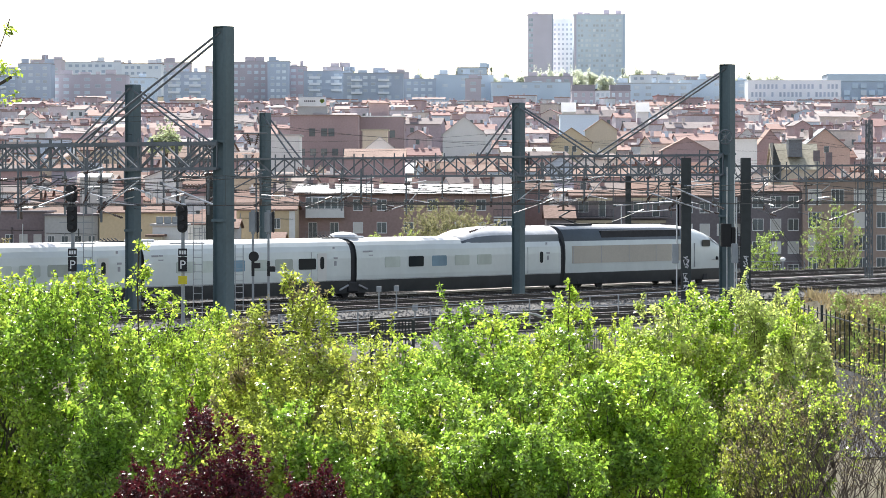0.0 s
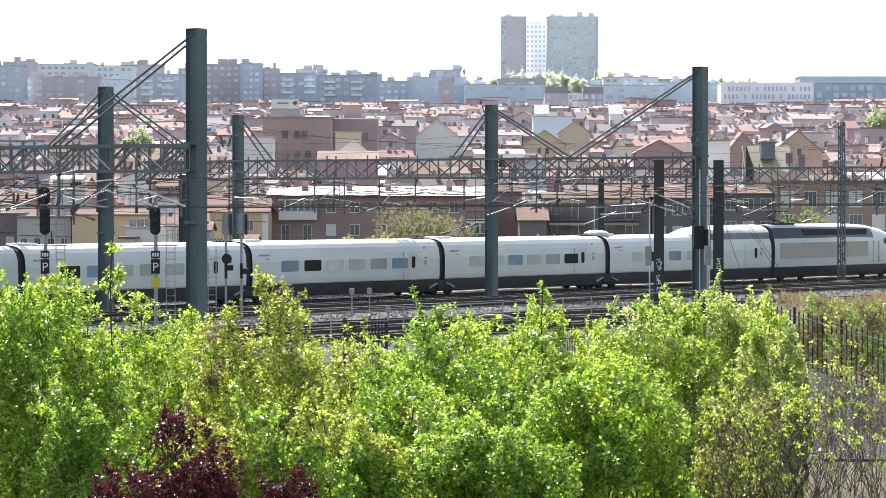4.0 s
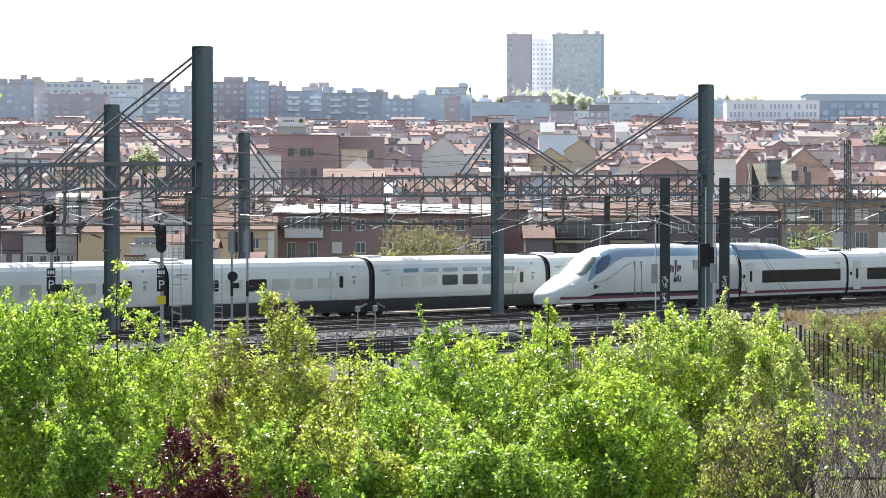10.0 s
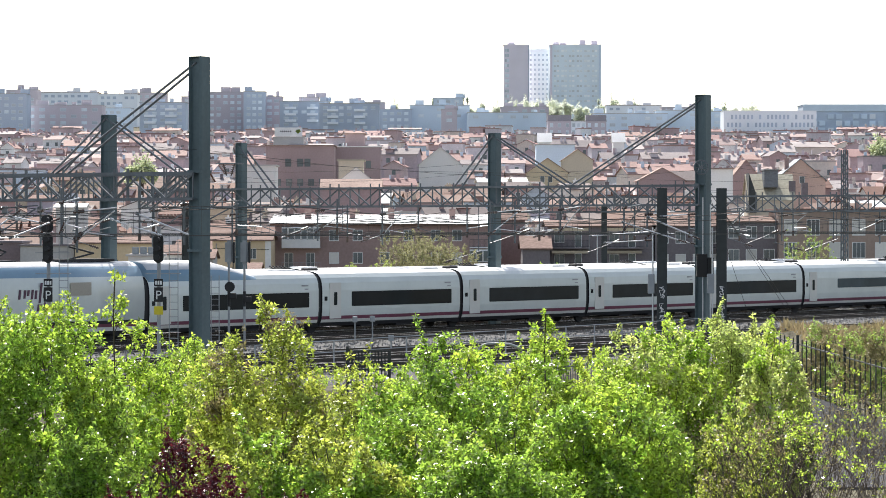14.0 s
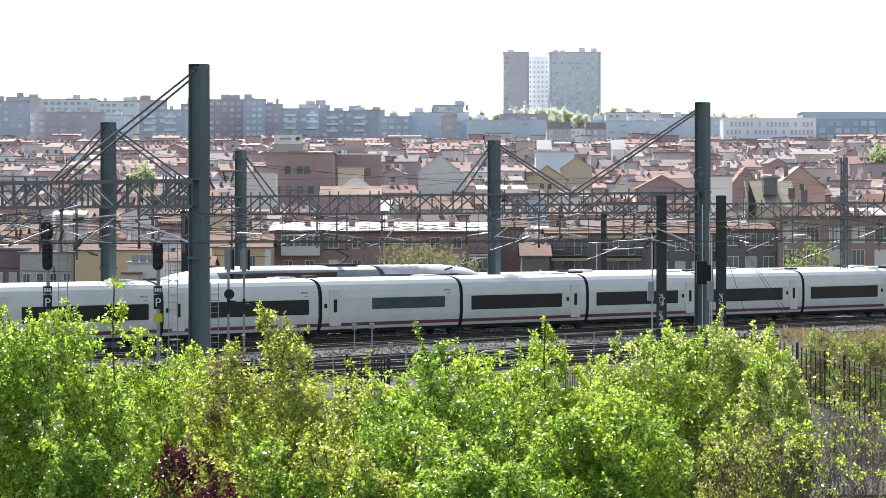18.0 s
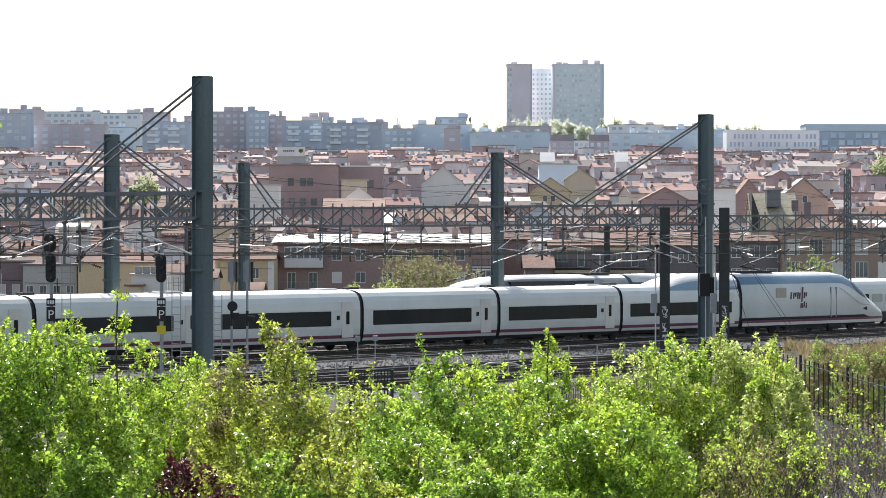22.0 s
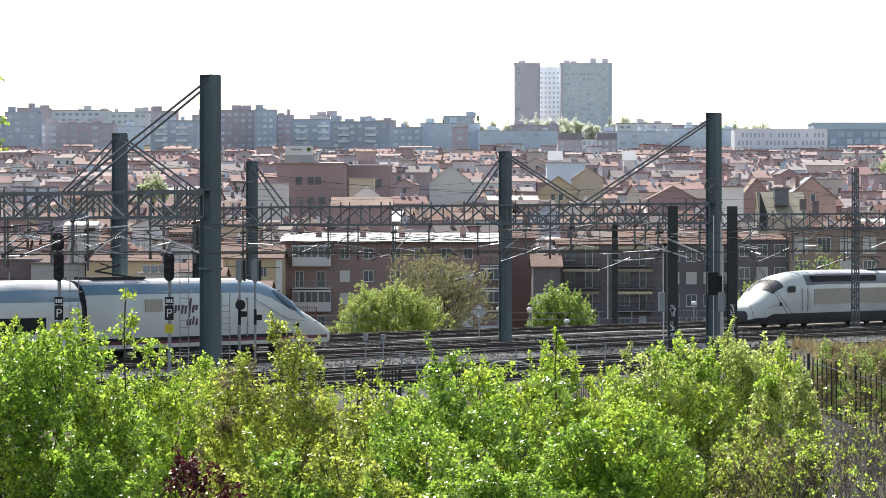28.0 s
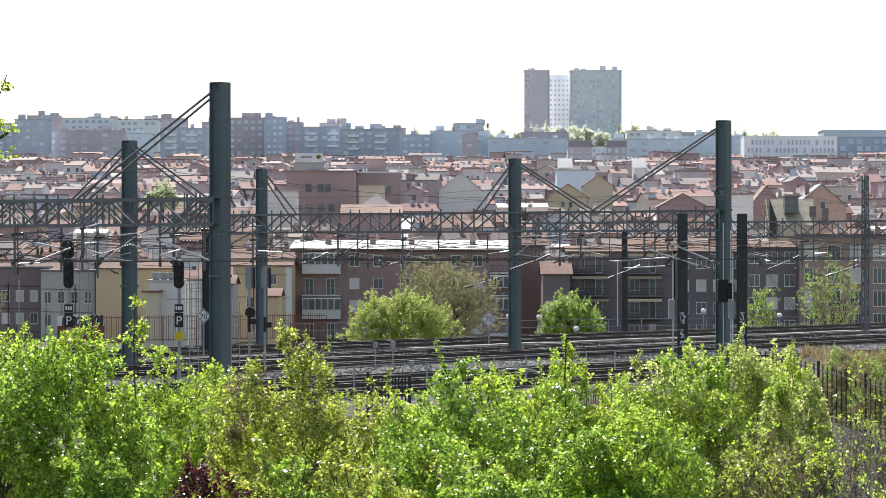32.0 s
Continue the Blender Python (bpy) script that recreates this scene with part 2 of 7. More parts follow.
    "awning": material("faded_cloth_awning", (0.50, 0.42, 0.30), 0.85, per_thing=0.4),
    # far walls and trim: distance haze painted in as pale, bluish base colours
    "far_brick": material("hazed_brown_far_brick", (0.572, 0.522, 0.567), 0.95, vary=0.08, stain=0.15, stain_size=0.05, per_thing=0.12),
    "far_dark": material("hazed_slate_far_wall", (0.517, 0.589, 0.691), 0.95, vary=0.08, stain=0.15, stain_size=0.05, per_thing=0.12),
    "far_white": material("hazed_white_far_wall", (0.88, 0.92, 0.96), 0.9, vary=0.05, stain=0.1, stain_size=0.05, per_thing=0.06),
    "far_blue": material("hazed_blue_grey_far_wall", (0.686, 0.788, 0.889), 0.8, vary=0.06, stain=0.12, stain_size=0.04, per_thing=0.1),
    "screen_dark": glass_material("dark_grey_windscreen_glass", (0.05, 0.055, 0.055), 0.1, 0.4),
    "far_trim": material("hazed_grey_blue_trim", (0.72, 0.77, 0.82), 0.9, per_thing=0.1),
    # tower walls lightened further, again haze put into the colour
    "tower_brick": material("hazed_brown_tower_wall", (0.80, 0.745, 0.81), 0.95, vary=0.06, stain=0.1, stain_size=0.05),
    "tower_grey": material("hazed_grey_tower_wall", (0.80, 0.88, 0.93), 0.95, vary=0.06, stain=0.1, stain_size=0.05),
    # paler copies of the street's brick, render and tiles, with haze painted in
    "mid_brick": material("hazed_red_brick", (0.39, 0.29, 0.285), 0.9, vary=0.1, stain=0.15, stain_size=0.1),
    "mid_brick_dark": material("hazed_brown_brick", (0.33, 0.255, 0.26), 0.9, vary=0.1, stain=0.15, stain_size=0.1),
    "mid_orange": material("hazed_orange_brick", (0.571, 0.399, 0.333), 0.9, vary=0.1, stain=0.15, stain_size=0.1),
    "mid_ochre": material("hazed_ochre_render", (0.62, 0.52, 0.36), 0.9, vary=0.07, stain=0.12, stain_size=0.1, streak=4),
    "mid_tile": material("hazed_clay_roof_tiles", (0.32, 0.235, 0.20), 0.85, vary=0.25, stain=0.25, stain_size=0.2, spec=0.1),
    # wall tones raised and slightly blued, some haze painted into them
    "house_wall": palette_material("house_walls", [(0.692, 0.692, 0.688), (0.481, 0.355, 0.344), (0.558, 0.464, 0.476), (0.673, 0.632, 0.586), (0.403, 0.277, 0.262), (0.442, 0.306, 0.294), (0.528, 0.494, 0.557), (0.462, 0.336, 0.324), (0.634, 0.553, 0.506), (0.519, 0.405, 0.384), (0.500, 0.573, 0.648), (0.355, 0.267, 0.262), (0.596, 0.494, 0.364), (0.423, 0.296, 0.283)]),
    "house_roof": palette_material("house_roofs", [(0.204, 0.121, 0.098), (0.250, 0.174, 0.144), (0.181, 0.101, 0.083), (0.272, 0.229, 0.212), (0.166, 0.139, 0.138), (0.220, 0.139, 0.111)], spec=0.08),
    # upper-slope palettes: house tones lightened so that haze is in the colour
    "far_house_wall": palette_material("hazed_far_house_walls", [(0.722, 0.759, 0.791), (0.531, 0.413, 0.419), (0.605, 0.558, 0.593), (0.743, 0.748, 0.745), (0.468, 0.346, 0.349), (0.573, 0.525, 0.558), (0.509, 0.379, 0.384), (0.552, 0.636, 0.733), (0.668, 0.591, 0.535), (0.488, 0.391, 0.419)], by="Island"),
    "far_house_roof": palette_material("hazed_far_house_roofs", [(0.332, 0.220, 0.202), (0.386, 0.298, 0.279), (0.297, 0.188, 0.178), (0.414, 0.369, 0.357), (0.270, 0.237, 0.235), (0.360, 0.246, 0.218)], by="Island", spec=0.08),
}


# ---- mesh helpers ----
def part(name, bm, mat, parent=None, label="", smooth=False, at=None):
    """Links a bmesh as one mesh object under a thing or a part; mat may be a list of slots."""
    me = bpy.data.meshes.new(name)
    bm.normal_update()
    bm.to_mesh(me)
    bm.free()
    for x in (mat if isinstance(mat, list) else [mat]):
        me.materials.append(M[x])
    if smooth:
        me.polygons.foreach_set("use_smooth", [True] * len(me.polygons))
    return link(name, me, parent, label, at)


def link(name, me, parent=None, label="", at=None):
    ob = new(name, me)
    if parent is not None:
        ob.parent = parent
    if at is not None:
        ob.matrix_basis = at
    return tagged(ob, label)


def thing(name, label, category, at=None, group="", kind=""):
    ob = new(name)
    if at is not None:
        ob.matrix_basis = at
    return tagged(ob, label, category, group, kind)


def bm_new():
    return bmesh.new()


def box(bm, x0, x1, y0, y1, z0, z1, slot=0):
    v = [bm.verts.new(c) for c in ((x0, y0, z0), (x1, y0, z0), (x1, y1, z0), (x0, y1, z0), (x0, y0, z1), (x1, y0, z1), (x1, y1, z1), (x0, y1, z1))]
    for f in ((3, 2, 1, 0), (4, 5, 6, 7), (0, 1, 5, 4), (1, 2, 6, 5), (2, 3, 7, 6), (3, 0, 4, 7)):
        bm.faces.new([v[i] for i in f]).material_index = slot
    return bm


def boxm(x0, x1, y0, y1, z0, z1):
    return box(bm_new(), x0, x1, y0, y1, z0, z1)


def bevelbox(x0, x1, y0, y1, z0, z1, r=0.03, seg=1):
    bm = boxm(x0, x1, y0, y1, z0, z1)
    bmesh.ops.bevel(bm, geom=bm.edges[:], offset=r, segments=seg, affect="EDGES")
    return bm


def tube(bm, p, q, r, n=5, r2=None, slot=0):
    p, q = Vector(p), Vector(q)
    z = (q - p).normalized()
    x = z.orthogonal().normalized()
    y = z.cross(x)
    r2 = r if r2 is None else r2
    rings = []
    for c, rr in ((p, r), (q, r2)):
        rings.append([bm.verts.new(c + (x * math.cos(2 * math.pi * i / n) + y * math.sin(2 * math.pi * i / n)) * rr) for i in range(n)])
    for i in range(n):
        bm.faces.new((rings[0][i], rings[0][(i + 1) % n], rings[1][(i + 1) % n], rings[1][i])).material_index = slot
    bm.faces.new(rings[0][::-1]).material_index = slot
    bm.faces.new(rings[1]).material_index = slot
    return bm


def polytube(pts, r, n=4):
    """One bent tube through all the points."""
    bm, rings = bm_new(), []
    for i, p in enumerate(pts):
        d = (Vector(pts[min(i + 1, len(pts) - 1)]) - Vector(pts[max(i - 1, 0)])).normalized()
        x = d.orthogonal().normalized()
        y = d.cross(x)
        rings.append([bm.verts.new(Vector(p) + (x * math.cos(2 * math.pi * k / n) + y * math.sin(2 * math.pi * k / n)) * r) for k in range(n)])
    for a, b in zip(rings, rings[1:]):
        for k in range(n):
            bm.faces.new((a[k], a[(k + 1) % n], b[(k + 1) % n], b[k]))
    return bm


def tubem(p, q, r, n=6, r2=None):
    return tube(bm_new(), p, q, r, n, r2)


def prism(bm, pts, y0, y1, slot=0):
    """A polygon in x, z pushed through from y0 to y1."""
    a = [bm.verts.new((x, y0, z)) for x, z in pts]
    b = [bm.verts.new((x, y1, z)) for x, z in pts]
    n = len(pts)
    bm.faces.new(a).material_index = slot
    bm.faces.new(b[::-1]).material_index = slot
    for i in range(n):
        bm.faces.new((a[(i + 1) % n], a[i], b[i], b[(i + 1) % n])).material_index = slot
    return bm


def rounded(x0, x1, z0, z1, r, seg=3):
    pts = []
    for cx, cz, a in ((x1 - r, z0 + r, -90), (x1 - r, z1 - r, 0), (x0 + r, z1 - r, 90), (x0 + r, z0 + r, 180)):
        for i in range(seg + 1):
            t = radians(a + 90 * i / seg)
            pts.append((cx + r * math.cos(t), cz + r * math.sin(t)))
    return pts


def ball(bm, c, r, u=8, v=6, sz=1.0):
    bmesh.ops.create_uvsphere(bm, u_segments=u, v_segments=v, radius=r, matrix=Matrix.Translation(c) @ Matrix.Diagonal((1, 1, sz, 1)))
    return bm


# ---- trains ----
def dup(ob, parent, at):
    """The same part with its own sub-parts once more, under another thing."""
    c = ob.copy()
    scene.collection.objects.link(c)
    c.parent, c.matrix_basis = parent, at
    for k in ob.children:
        kk = k.copy()
        scene.collection.objects.link(kk)
        kk.parent = c
    return c


def hull(bm, rings, slots, caps=True):
    """Skin over rings of equal count; slots give the material of each strip."""
    vs = [[bm.verts.new(p) for p in r] for r in rings]
    n = len(rings[0])
    for a, b in zip(vs, vs[1:]):
        for i in range(n - 1):
            bm.faces.new((a[i], b[i], b[i + 1], a[i + 1])).material_index = slots[i]
    if caps:
        bm.faces.new(vs[0]).material_index = slots[0]
        bm.faces.new(vs[-1][::-1]).material_index = slots[0]
    bmesh.ops.recalc_face_normals(bm, faces=bm.faces[:])
    return bm


def mirror_ring(half, x):
    """half: (y, z) of the near side from the bottom to the crown."""
    left = [(x, -y, z) for y, z in half]
    right = [(x, y, z) for y, z in half[-2::-1]] if half[-1][0] == 0 else [(x, y, z) for y, z in half[::-1]]
    return left + right


FAR_HALF = [(1.30, 0.28), (1.36, 0.62), (1.42, 1.02), (1.45, 1.3), (1.45, 2.3), (1.41, 2.72), (1.30, 3.02), (1.12, 3.24), (0.8, 3.39), (0.4, 3.45), (0.0, 3.47)]
FAR_SLOT = [1, 1, 0, 0, 0, 0, 0, 2, 2, 2]
NEAR_HALF = [(1.22, 0.38), (1.34, 0.58), (1.40, 0.74), (1.43, 0.92), (1.47, 1.3), (1.47, 2.3), (1.43, 2.7), (1.33, 2.98), (1.15, 3.18), (0.82, 3.31), (0.4, 3.36), (0.0, 3.37)]
NEAR_SLOT = [3, 2, 1, 0, 0, 0, 0, 0, 4, 4, 4]


def both(s):
    return s + s[::-1]


def side_panel(x0, x1, z0, z1, y, r=0.08, thick=0.02, lean=0.0):
    """A rounded panel lying just proud of the near side at depth y."""
    bm = prism(bm_new(), rounded(x0, x1, z0, z1, r), y - thick, y + 0.02)
    bmesh.ops.recalc_face_normals(bm, faces=bm.faces[:])
    return bm


def bogie(parent, x, wheelbase, name="bogie"):
    bm = bm_new()
    box(bm, x - wheelbase / 2 - 0.7, x + wheelbase / 2 + 0.7, -1.22, -0.98, 0.42, 0.78)
    box(bm, x - wheelbase / 2 - 0.7, x + wheelbase / 2 + 0.7, 0.98, 1.22, 0.42, 0.78)
    box(bm, x - 0.35, x + 0.35, -1.26, 1.26, 0.5, 1.05)
    for s in (-1, 1):
        box(bm, x + s * wheelbase / 2 - 0.22, x + s * wheelbase / 2 + 0.22, -1.3, -1.2, 0.3, 0.66)
        for y in (-0.78, 0.78):
            tube(bm, (x + s * wheelbase / 2, y - 0.07, 0.45), (x + s * wheelbase / 2, y + 0.07, 0.45), 0.45, 16)
    return part(name, bm, "train_under", parent)


def bars(parent, x, z, y, spec, mat="letter", name="marking"):
    """A row of small plain bars standing for markings."""
    for dx, dz, w, h in spec:
        part(name, boxm(x + dx, x + dx + w, y - 0.012, y + 0.01, z + dz, z + dz + h), mat, parent)


def far_coach(train, x_rear, length, windows, dark, bar=False, end=0):
    """A coach of the far train. end: +1 or -1 where the raised roof fairing stands."""
    bm = hull(bm_new(), [mirror_ring(FAR_HALF, x) for x in (0.28, length * 0.33, length * 0.66, length - 0.28)], both(FAR_SLOT))
    ob = part("coach", bm, ["train_white", "train_navy", "train_roof"], train, "white coach with a dark blue-grey skirt", smooth=False,
              at=pose(x_rear, 0, 0))
    for i, (x, w) in enumerate(windows):
        part("window", side_panel(x, x + w, 1.72, 2.34, -1.452, 0.1), "train_glass" if i in dark else ("train_glass_blue" if (i * 7 + int(length * 3) + int(-x_rear)) % 5 == 0 else "train_glass_pale"), ob)
    if bar:
        for k in range(6):
            x = 3.2 + k * 2.05
            part("upper_window", side_panel(x, x + 1.5, 2.52, 2.76, -1.42, 0.06), "train_glass_blue", ob)
    if not end:
        dx = length - 3.0
        part("door", side_panel(dx - 0.42, dx + 0.42, 1.06, 2.62, -1.447, 0.05, 0.012), "train_cream", ob)
        part("door_window", side_panel(dx - 0.17, dx + 0.17, 1.72, 2.42, -1.463, 0.14), "train_glass", ob)
    part("panel_seam", boxm(length - 4.0, length - 3.96, -1.456, -1.44, 1.1, 2.7), "seam", ob)
    bars(ob, length - 1.9, 1.85, -1.452, [(0, 0.42, 0.35, 0.11), (0.05, 0.05, 0.2, 0.26), (-0.1, 1.0, 0.16, 0.14)], "seam")
    bars(ob, 0.9, 2.62, -1.43, [(0, 0, 0.55, 0.1), (0.62, 0.02, 0.3, 0.08), (0.55, -0.2, 0.4, 0.06)], "seam")
    part("roof_vent", bevelbox(0.9, 2.2, -0.55, 0.55, 3.4, 3.56, 0.05), "train_roof", ob)
    bm = bm_new()
    for k in range(5):
        tube(bm, (length - 1.6 + 0.3 * k, -0.35, 3.42), (length - 1.5 + 0.3 * k, 0.1, 3.62), 0.035, 5)
    box(bm, length - 1.7, length - 0.3, -0.5, 0.5, 3.42, 3.5)
    part("roof_cable_box", bm, "train_under", ob)
    if end >= 0:
        axle = part("axle_frame", bevelbox(-0.95, 0.95, -1.3, 1.3, 0.42, 0.98, 0.06), "train_under", ob, "dark axle frame under the coupling")
        for s in (-1, 1):
            part("wheel", tubem((0, s * 0.68, 0.42), (0, s * 0.82, 0.42), 0.42, 16), "train_under", axle)
            part("damper", tubem((-0.9, s * 1.28, 0.55), (0.9, s * 1.28, 0.8), 0.05, 6), "seam", axle)
    part("belt_line", boxm(0.3, length - 0.3, -1.455, -1.43, 1.05, 1.075), "seam", ob)
    return ob


def gangway(train, x, half, top, width):
    bm = hull(bm_new(), [mirror_ring([(y * 0.93, z if z < 3 else z - 0.07) for y, z in half], x + d) for d in (-0.3, 0.3)], both([0] * (len(half) - 1)))
    return part("gangway", bm, "train_black", train, "black rubber gangway")


def nose_ring(x, hw, top, bottom, mid, roofy=0.35):
    """A rounded section: bottom, widest height, crown."""
    half = [(hw * 0.86, bottom)]
    steps = 11
    half.append((hw * 0.97, bottom + (mid - bottom) * 0.45))
    for i in range(steps + 1):
        a = radians(90 * i / steps)
        half.append((hw * math.cos(a) ** 0.62 if i < steps else 0.0, mid + (top - mid) * math.sin(a) ** 0.72))
    return mirror_ring(half, x)


def far_power_car(train, x_gap, way):
    """Wedge-nosed power car of the far train; way: +1 with its nose towards +x."""
    ctrl = [(0.25, 1.45, 4.02), (9.0, 1.45, 4.05), (12.6, 1.45, 4.04), (15.2, 1.44, 3.93), (17.2, 1.41, 3.68), (18.4, 1.38, 3.38), (19.2, 1.35, 3.02), (19.8, 1.31, 2.66),
            (20.6, 1.22, 2.26), (21.4, 1.04, 1.86), (21.9, 0.82, 1.52), (22.1, 0.55, 1.25)]
    rings = [nose_ring(x * way, hw, top, 0.30 if x < 21 else 0.45, 1.9 if top > 2.6 else 0.45 + (top - 0.45) * 0.5) for x, hw, top in ctrl]
    n = len(rings[0]) - 1
    # strips by height at the flat part of the body
    slots = []
    for i in range(n):
        z = (rings[1][i][2] + rings[1][i + 1][2]) / 2
        slots.append(1 if z < 1.1 else 0 if z < 3.05 else 3 if z < 3.75 else 2)
    skin = hull(bm_new(), rings, slots)
    for f in skin.faces:
        if abs(f.calc_center_median().x) > 16.0 and f.material_index > 1:
            f.material_index = 0
    ob = part("power_car", skin, ["train_white", "train_navy", "train_roof", "train_grey"], train,
              "white wedge-nosed power car with a grey roof flank", smooth=True, at=pose(x_gap, 0, 0))
    def sp(a, b):
        return (a, b) if way > 0 else (-b, -a)
    part("grille_panel", side_panel(*sp(1.0, 14.2), 1.62, 2.72, -1.452, 0.05, 0.015), "train_beige", ob, "beige ribbed side panel")
    for k in range(4):
        part("panel_rib", boxm(*sp(1.0 + 3.3 * (k + 0.02), 1.06 + 3.3 * (k + 0.02)), -1.475, -1.45, 1.62, 2.72), "seam", ob)
    part("roof_grille", boxm(*sp(4.6, 14.2), -1.32, -1.0, 3.22, 3.66), "train_under", ob, "dark roof air intake")
    for x in (15.1, 15.9):
        part("door_edge", boxm(*sp(x, x + 0.05), -1.462, -1.42, 1.15, 2.75), "seam", ob)
    part("door_handrail", tubem((15.0 * way, -1.5, 1.3), (15.0 * way, -1.5, 2.6), 0.025), "alu", ob)
    # windscreen laid over the slope
    g = []
    for x, hw, top in [(18.3, 1.382, 3.405), (18.8, 1.365, 3.2), (19.2, 1.35, 3.02), (19.8, 1.31, 2.66)]:
        r = nose_ring(x * way, hw + 0.02, top + 0.02, 0.3, 1.9)
        g.append(r[6:-6])
    part("windscreen", hull(bm_new(), g, [0] * (len(g[0]) - 1), caps=False), "screen_dark", ob, "dark curved windscreen", smooth=True)
    part("cab_side_window", side_panel(*sp(16.9, 17.9), 2.5, 2.95, -1.425, 0.1, 0.03), "screen_dark", ob)
    part("nose_seam", polytube([(20.9 * way, -1.15, 1.0), (20.5 * way, -1.22, 1.45), (19.6 * way, -1.33, 1.6), (18.2 * way, -1.4, 1.62)], 0.02, 5), "seam", ob)
    part("headlight", ball(bm_new(), (20.9 * way, -0.86, 1.62), 0.16, sz=0.7), "lamp_white", ob)
    part("marker", ball(bm_new(), (18.9 * way, -1.37, 1.7), 0.13), "black_paint", ob)
    for x in (3.6, 16.0):
        bogie(ob, x * way, 3.0)
    bm = box(bm_new(), *sp(1.6, 4.6), -0.6, 0.6, 4.0, 4.12)
    tube(bm, (3.2 * way, -0.4, 4.1), (1.7 * way, 0, 4.55), 0.05), tube(bm, (1.7 * way, 0, 4.55), (3.0 * way, 0, 4.95), 0.05)
    box(bm, *sp(2.8, 3.2), -0.8, 0.8, 4.93, 5.0)
    part("pantograph", bm, "train_under", ob)
    return ob


def make_far_train():
    train = thing("high_speed_train", "long white wedge-nosed train with dark skirts on the far track", "train")
    std = [(2.9 + 2.13 * k, 1.58) for k in range(6)]
    gap = 0.0
    far_power_car(train, 0.0, 1)
    x = -21.85
    marks = [0.0, x]
    first = far_coach(train, x, 21.85, [(3.0 + 2.35 * k, 1.5) for k in range(5)], {1}, end=1)
    darks = [{5}, {1}, {0}, {2, 3}, {0, 2}, {3, 5}]
    plan = [0, 0, 0, 1, 0, 0]
    for k in range(6):
        x -= 18.7
        marks.append(x)
        far_coach(train, x, 18.7, std, darks[k], bar=bool(plan[k]))
    x -= 21.85
    marks.append(x)
    last = far_coach(train, x, 21.85, [(8.0 + 2.2 * k, 1.5) for k in range(5)], {1, 3}, end=-1)
    for coach, flip in ((first, 0), (last, 1)):
        rings = []
        for xx, hh in ((11.0, 0.0), (11.6, 0.2), (12.6, 0.42), (14.2, 0.55), (21.6, 0.57)):
            top = 3.46 + hh
            half = [(1.30, 2.98), (1.30 - 0.05 * (hh > 0), 3.02 + hh * 0.25), (1.22, 3.14 + hh * 0.6), (1.02, 3.26 + hh * 0.85), (0.6, 3.4 + hh), (0.0, top)]
            rings.append(mirror_ring(half, xx if not flip else 21.85 - xx))
        part("roof_fairing", hull(bm_new(), rings, both([1, 1, 0, 0, 0])), ["train_roof", "train_grey"], coach, "raised grey roof fairing", smooth=True)
        part("door_window", side_panel(19.2 if not flip else 2.3, 19.55 if not flip else 2.65, 1.72, 2.42, -1.452, 0.14), "train_glass", coach)
    part("air_dome", ball(bm_new(), (0.9, 0, 3.5), 0.9, 12, 6, 0.35), "train_roof", first)
    for m in marks:
        gangway(train, m, FAR_HALF, 3.4, 1.3)
    for m in marks[1:-1]:
        bogie(train, m, 3.0)
        part("damper_box", bevelbox(m - 0.5, m + 0.5, -1.44, -1.2, 0.35, 0.95, 0.05), "train_under", train)
        part("damper", tubem((m - 1.3, -1.42, 0.5), (m - 0.5, -1.42, 0.75), 0.06, 6), "seam", train)
        part("damper", tubem((m + 0.5, -1.42, 0.75), (m + 1.3, -1.42, 0.5), 0.06, 6), "seam", train)
    far_power_car(train, x, -1)
    return train


def near_coach(train, x_front, length, end=0, bar=False):
    """end: 0 with its door in front, 1 with its door behind."""
    bm = hull(bm_new(), [mirror_ring(NEAR_HALF, x) for x in (0.16, length * 0.5, length - 0.16)], both(NEAR_SLOT))
    ob = part("coach", bm, ["train_white", "train_maroon", "train_cream", "train_under", "train_roof"], train, "white coach with a maroon stripe",
              at=pose(x_front, 0, 0))
    if bar:
        part("window_band", side_panel(4.6, length - 1.6, 1.62, 2.24, -1.475, 0.05, 0.014), "train_glass_bar", ob, "short high blue-grey window band")
    else:
        part("window_band", side_panel(*((2.75, length - 1.0) if end <= 0 else (1.0, length - 2.75)), 1.42, 2.22, -1.475, 0.05, 0.014), "train_glass", ob, "long dark tinted window band")
    d = 1.3 if end <= 0 else length - 1.3
    part("door", side_panel(d - 0.5, d + 0.5, 0.78, 2.72, -1.471, 0.06, 0.012), "train_cream", ob)
    part("door_window", side_panel(d - 0.13, d + 0.13, 1.5, 2.2, -1.486, 0.05), "train_glass", ob)
    part("side_display", side_panel(d - 0.95, d - 0.72, 1.75, 1.98, -1.475, 0.03), "train_glass", ob)
    part("lower_line", boxm(0.2, length - 0.2, -1.44, -1.38, 1.04, 1.06), "seam", ob)
    bars(ob, length - 1.6, 2.55, -1.46, [(0, 0, 0.55, 0.08), (0.25, -0.18, 0.3, 0.06)], "seam")
    part("roof_vent", bevelbox(length - 2.2, length - 0.9, -0.5, 0.5, 3.3, 3.44, 0.05), "train_roof", ob)
    part("roof_cable_box", bevelbox(0.5, 1.3, -0.3, 0.3, 3.3, 3.5, 0.05), "train_under", ob)
    bm = bm_new()
    for xx in (length * 0.3, length * 0.55):
        box(bm, xx, xx + 1.4, -1.2, 1.2, 0.28, 0.45)
    part("underfloor_box", bm, "train_under", ob)
    return ob


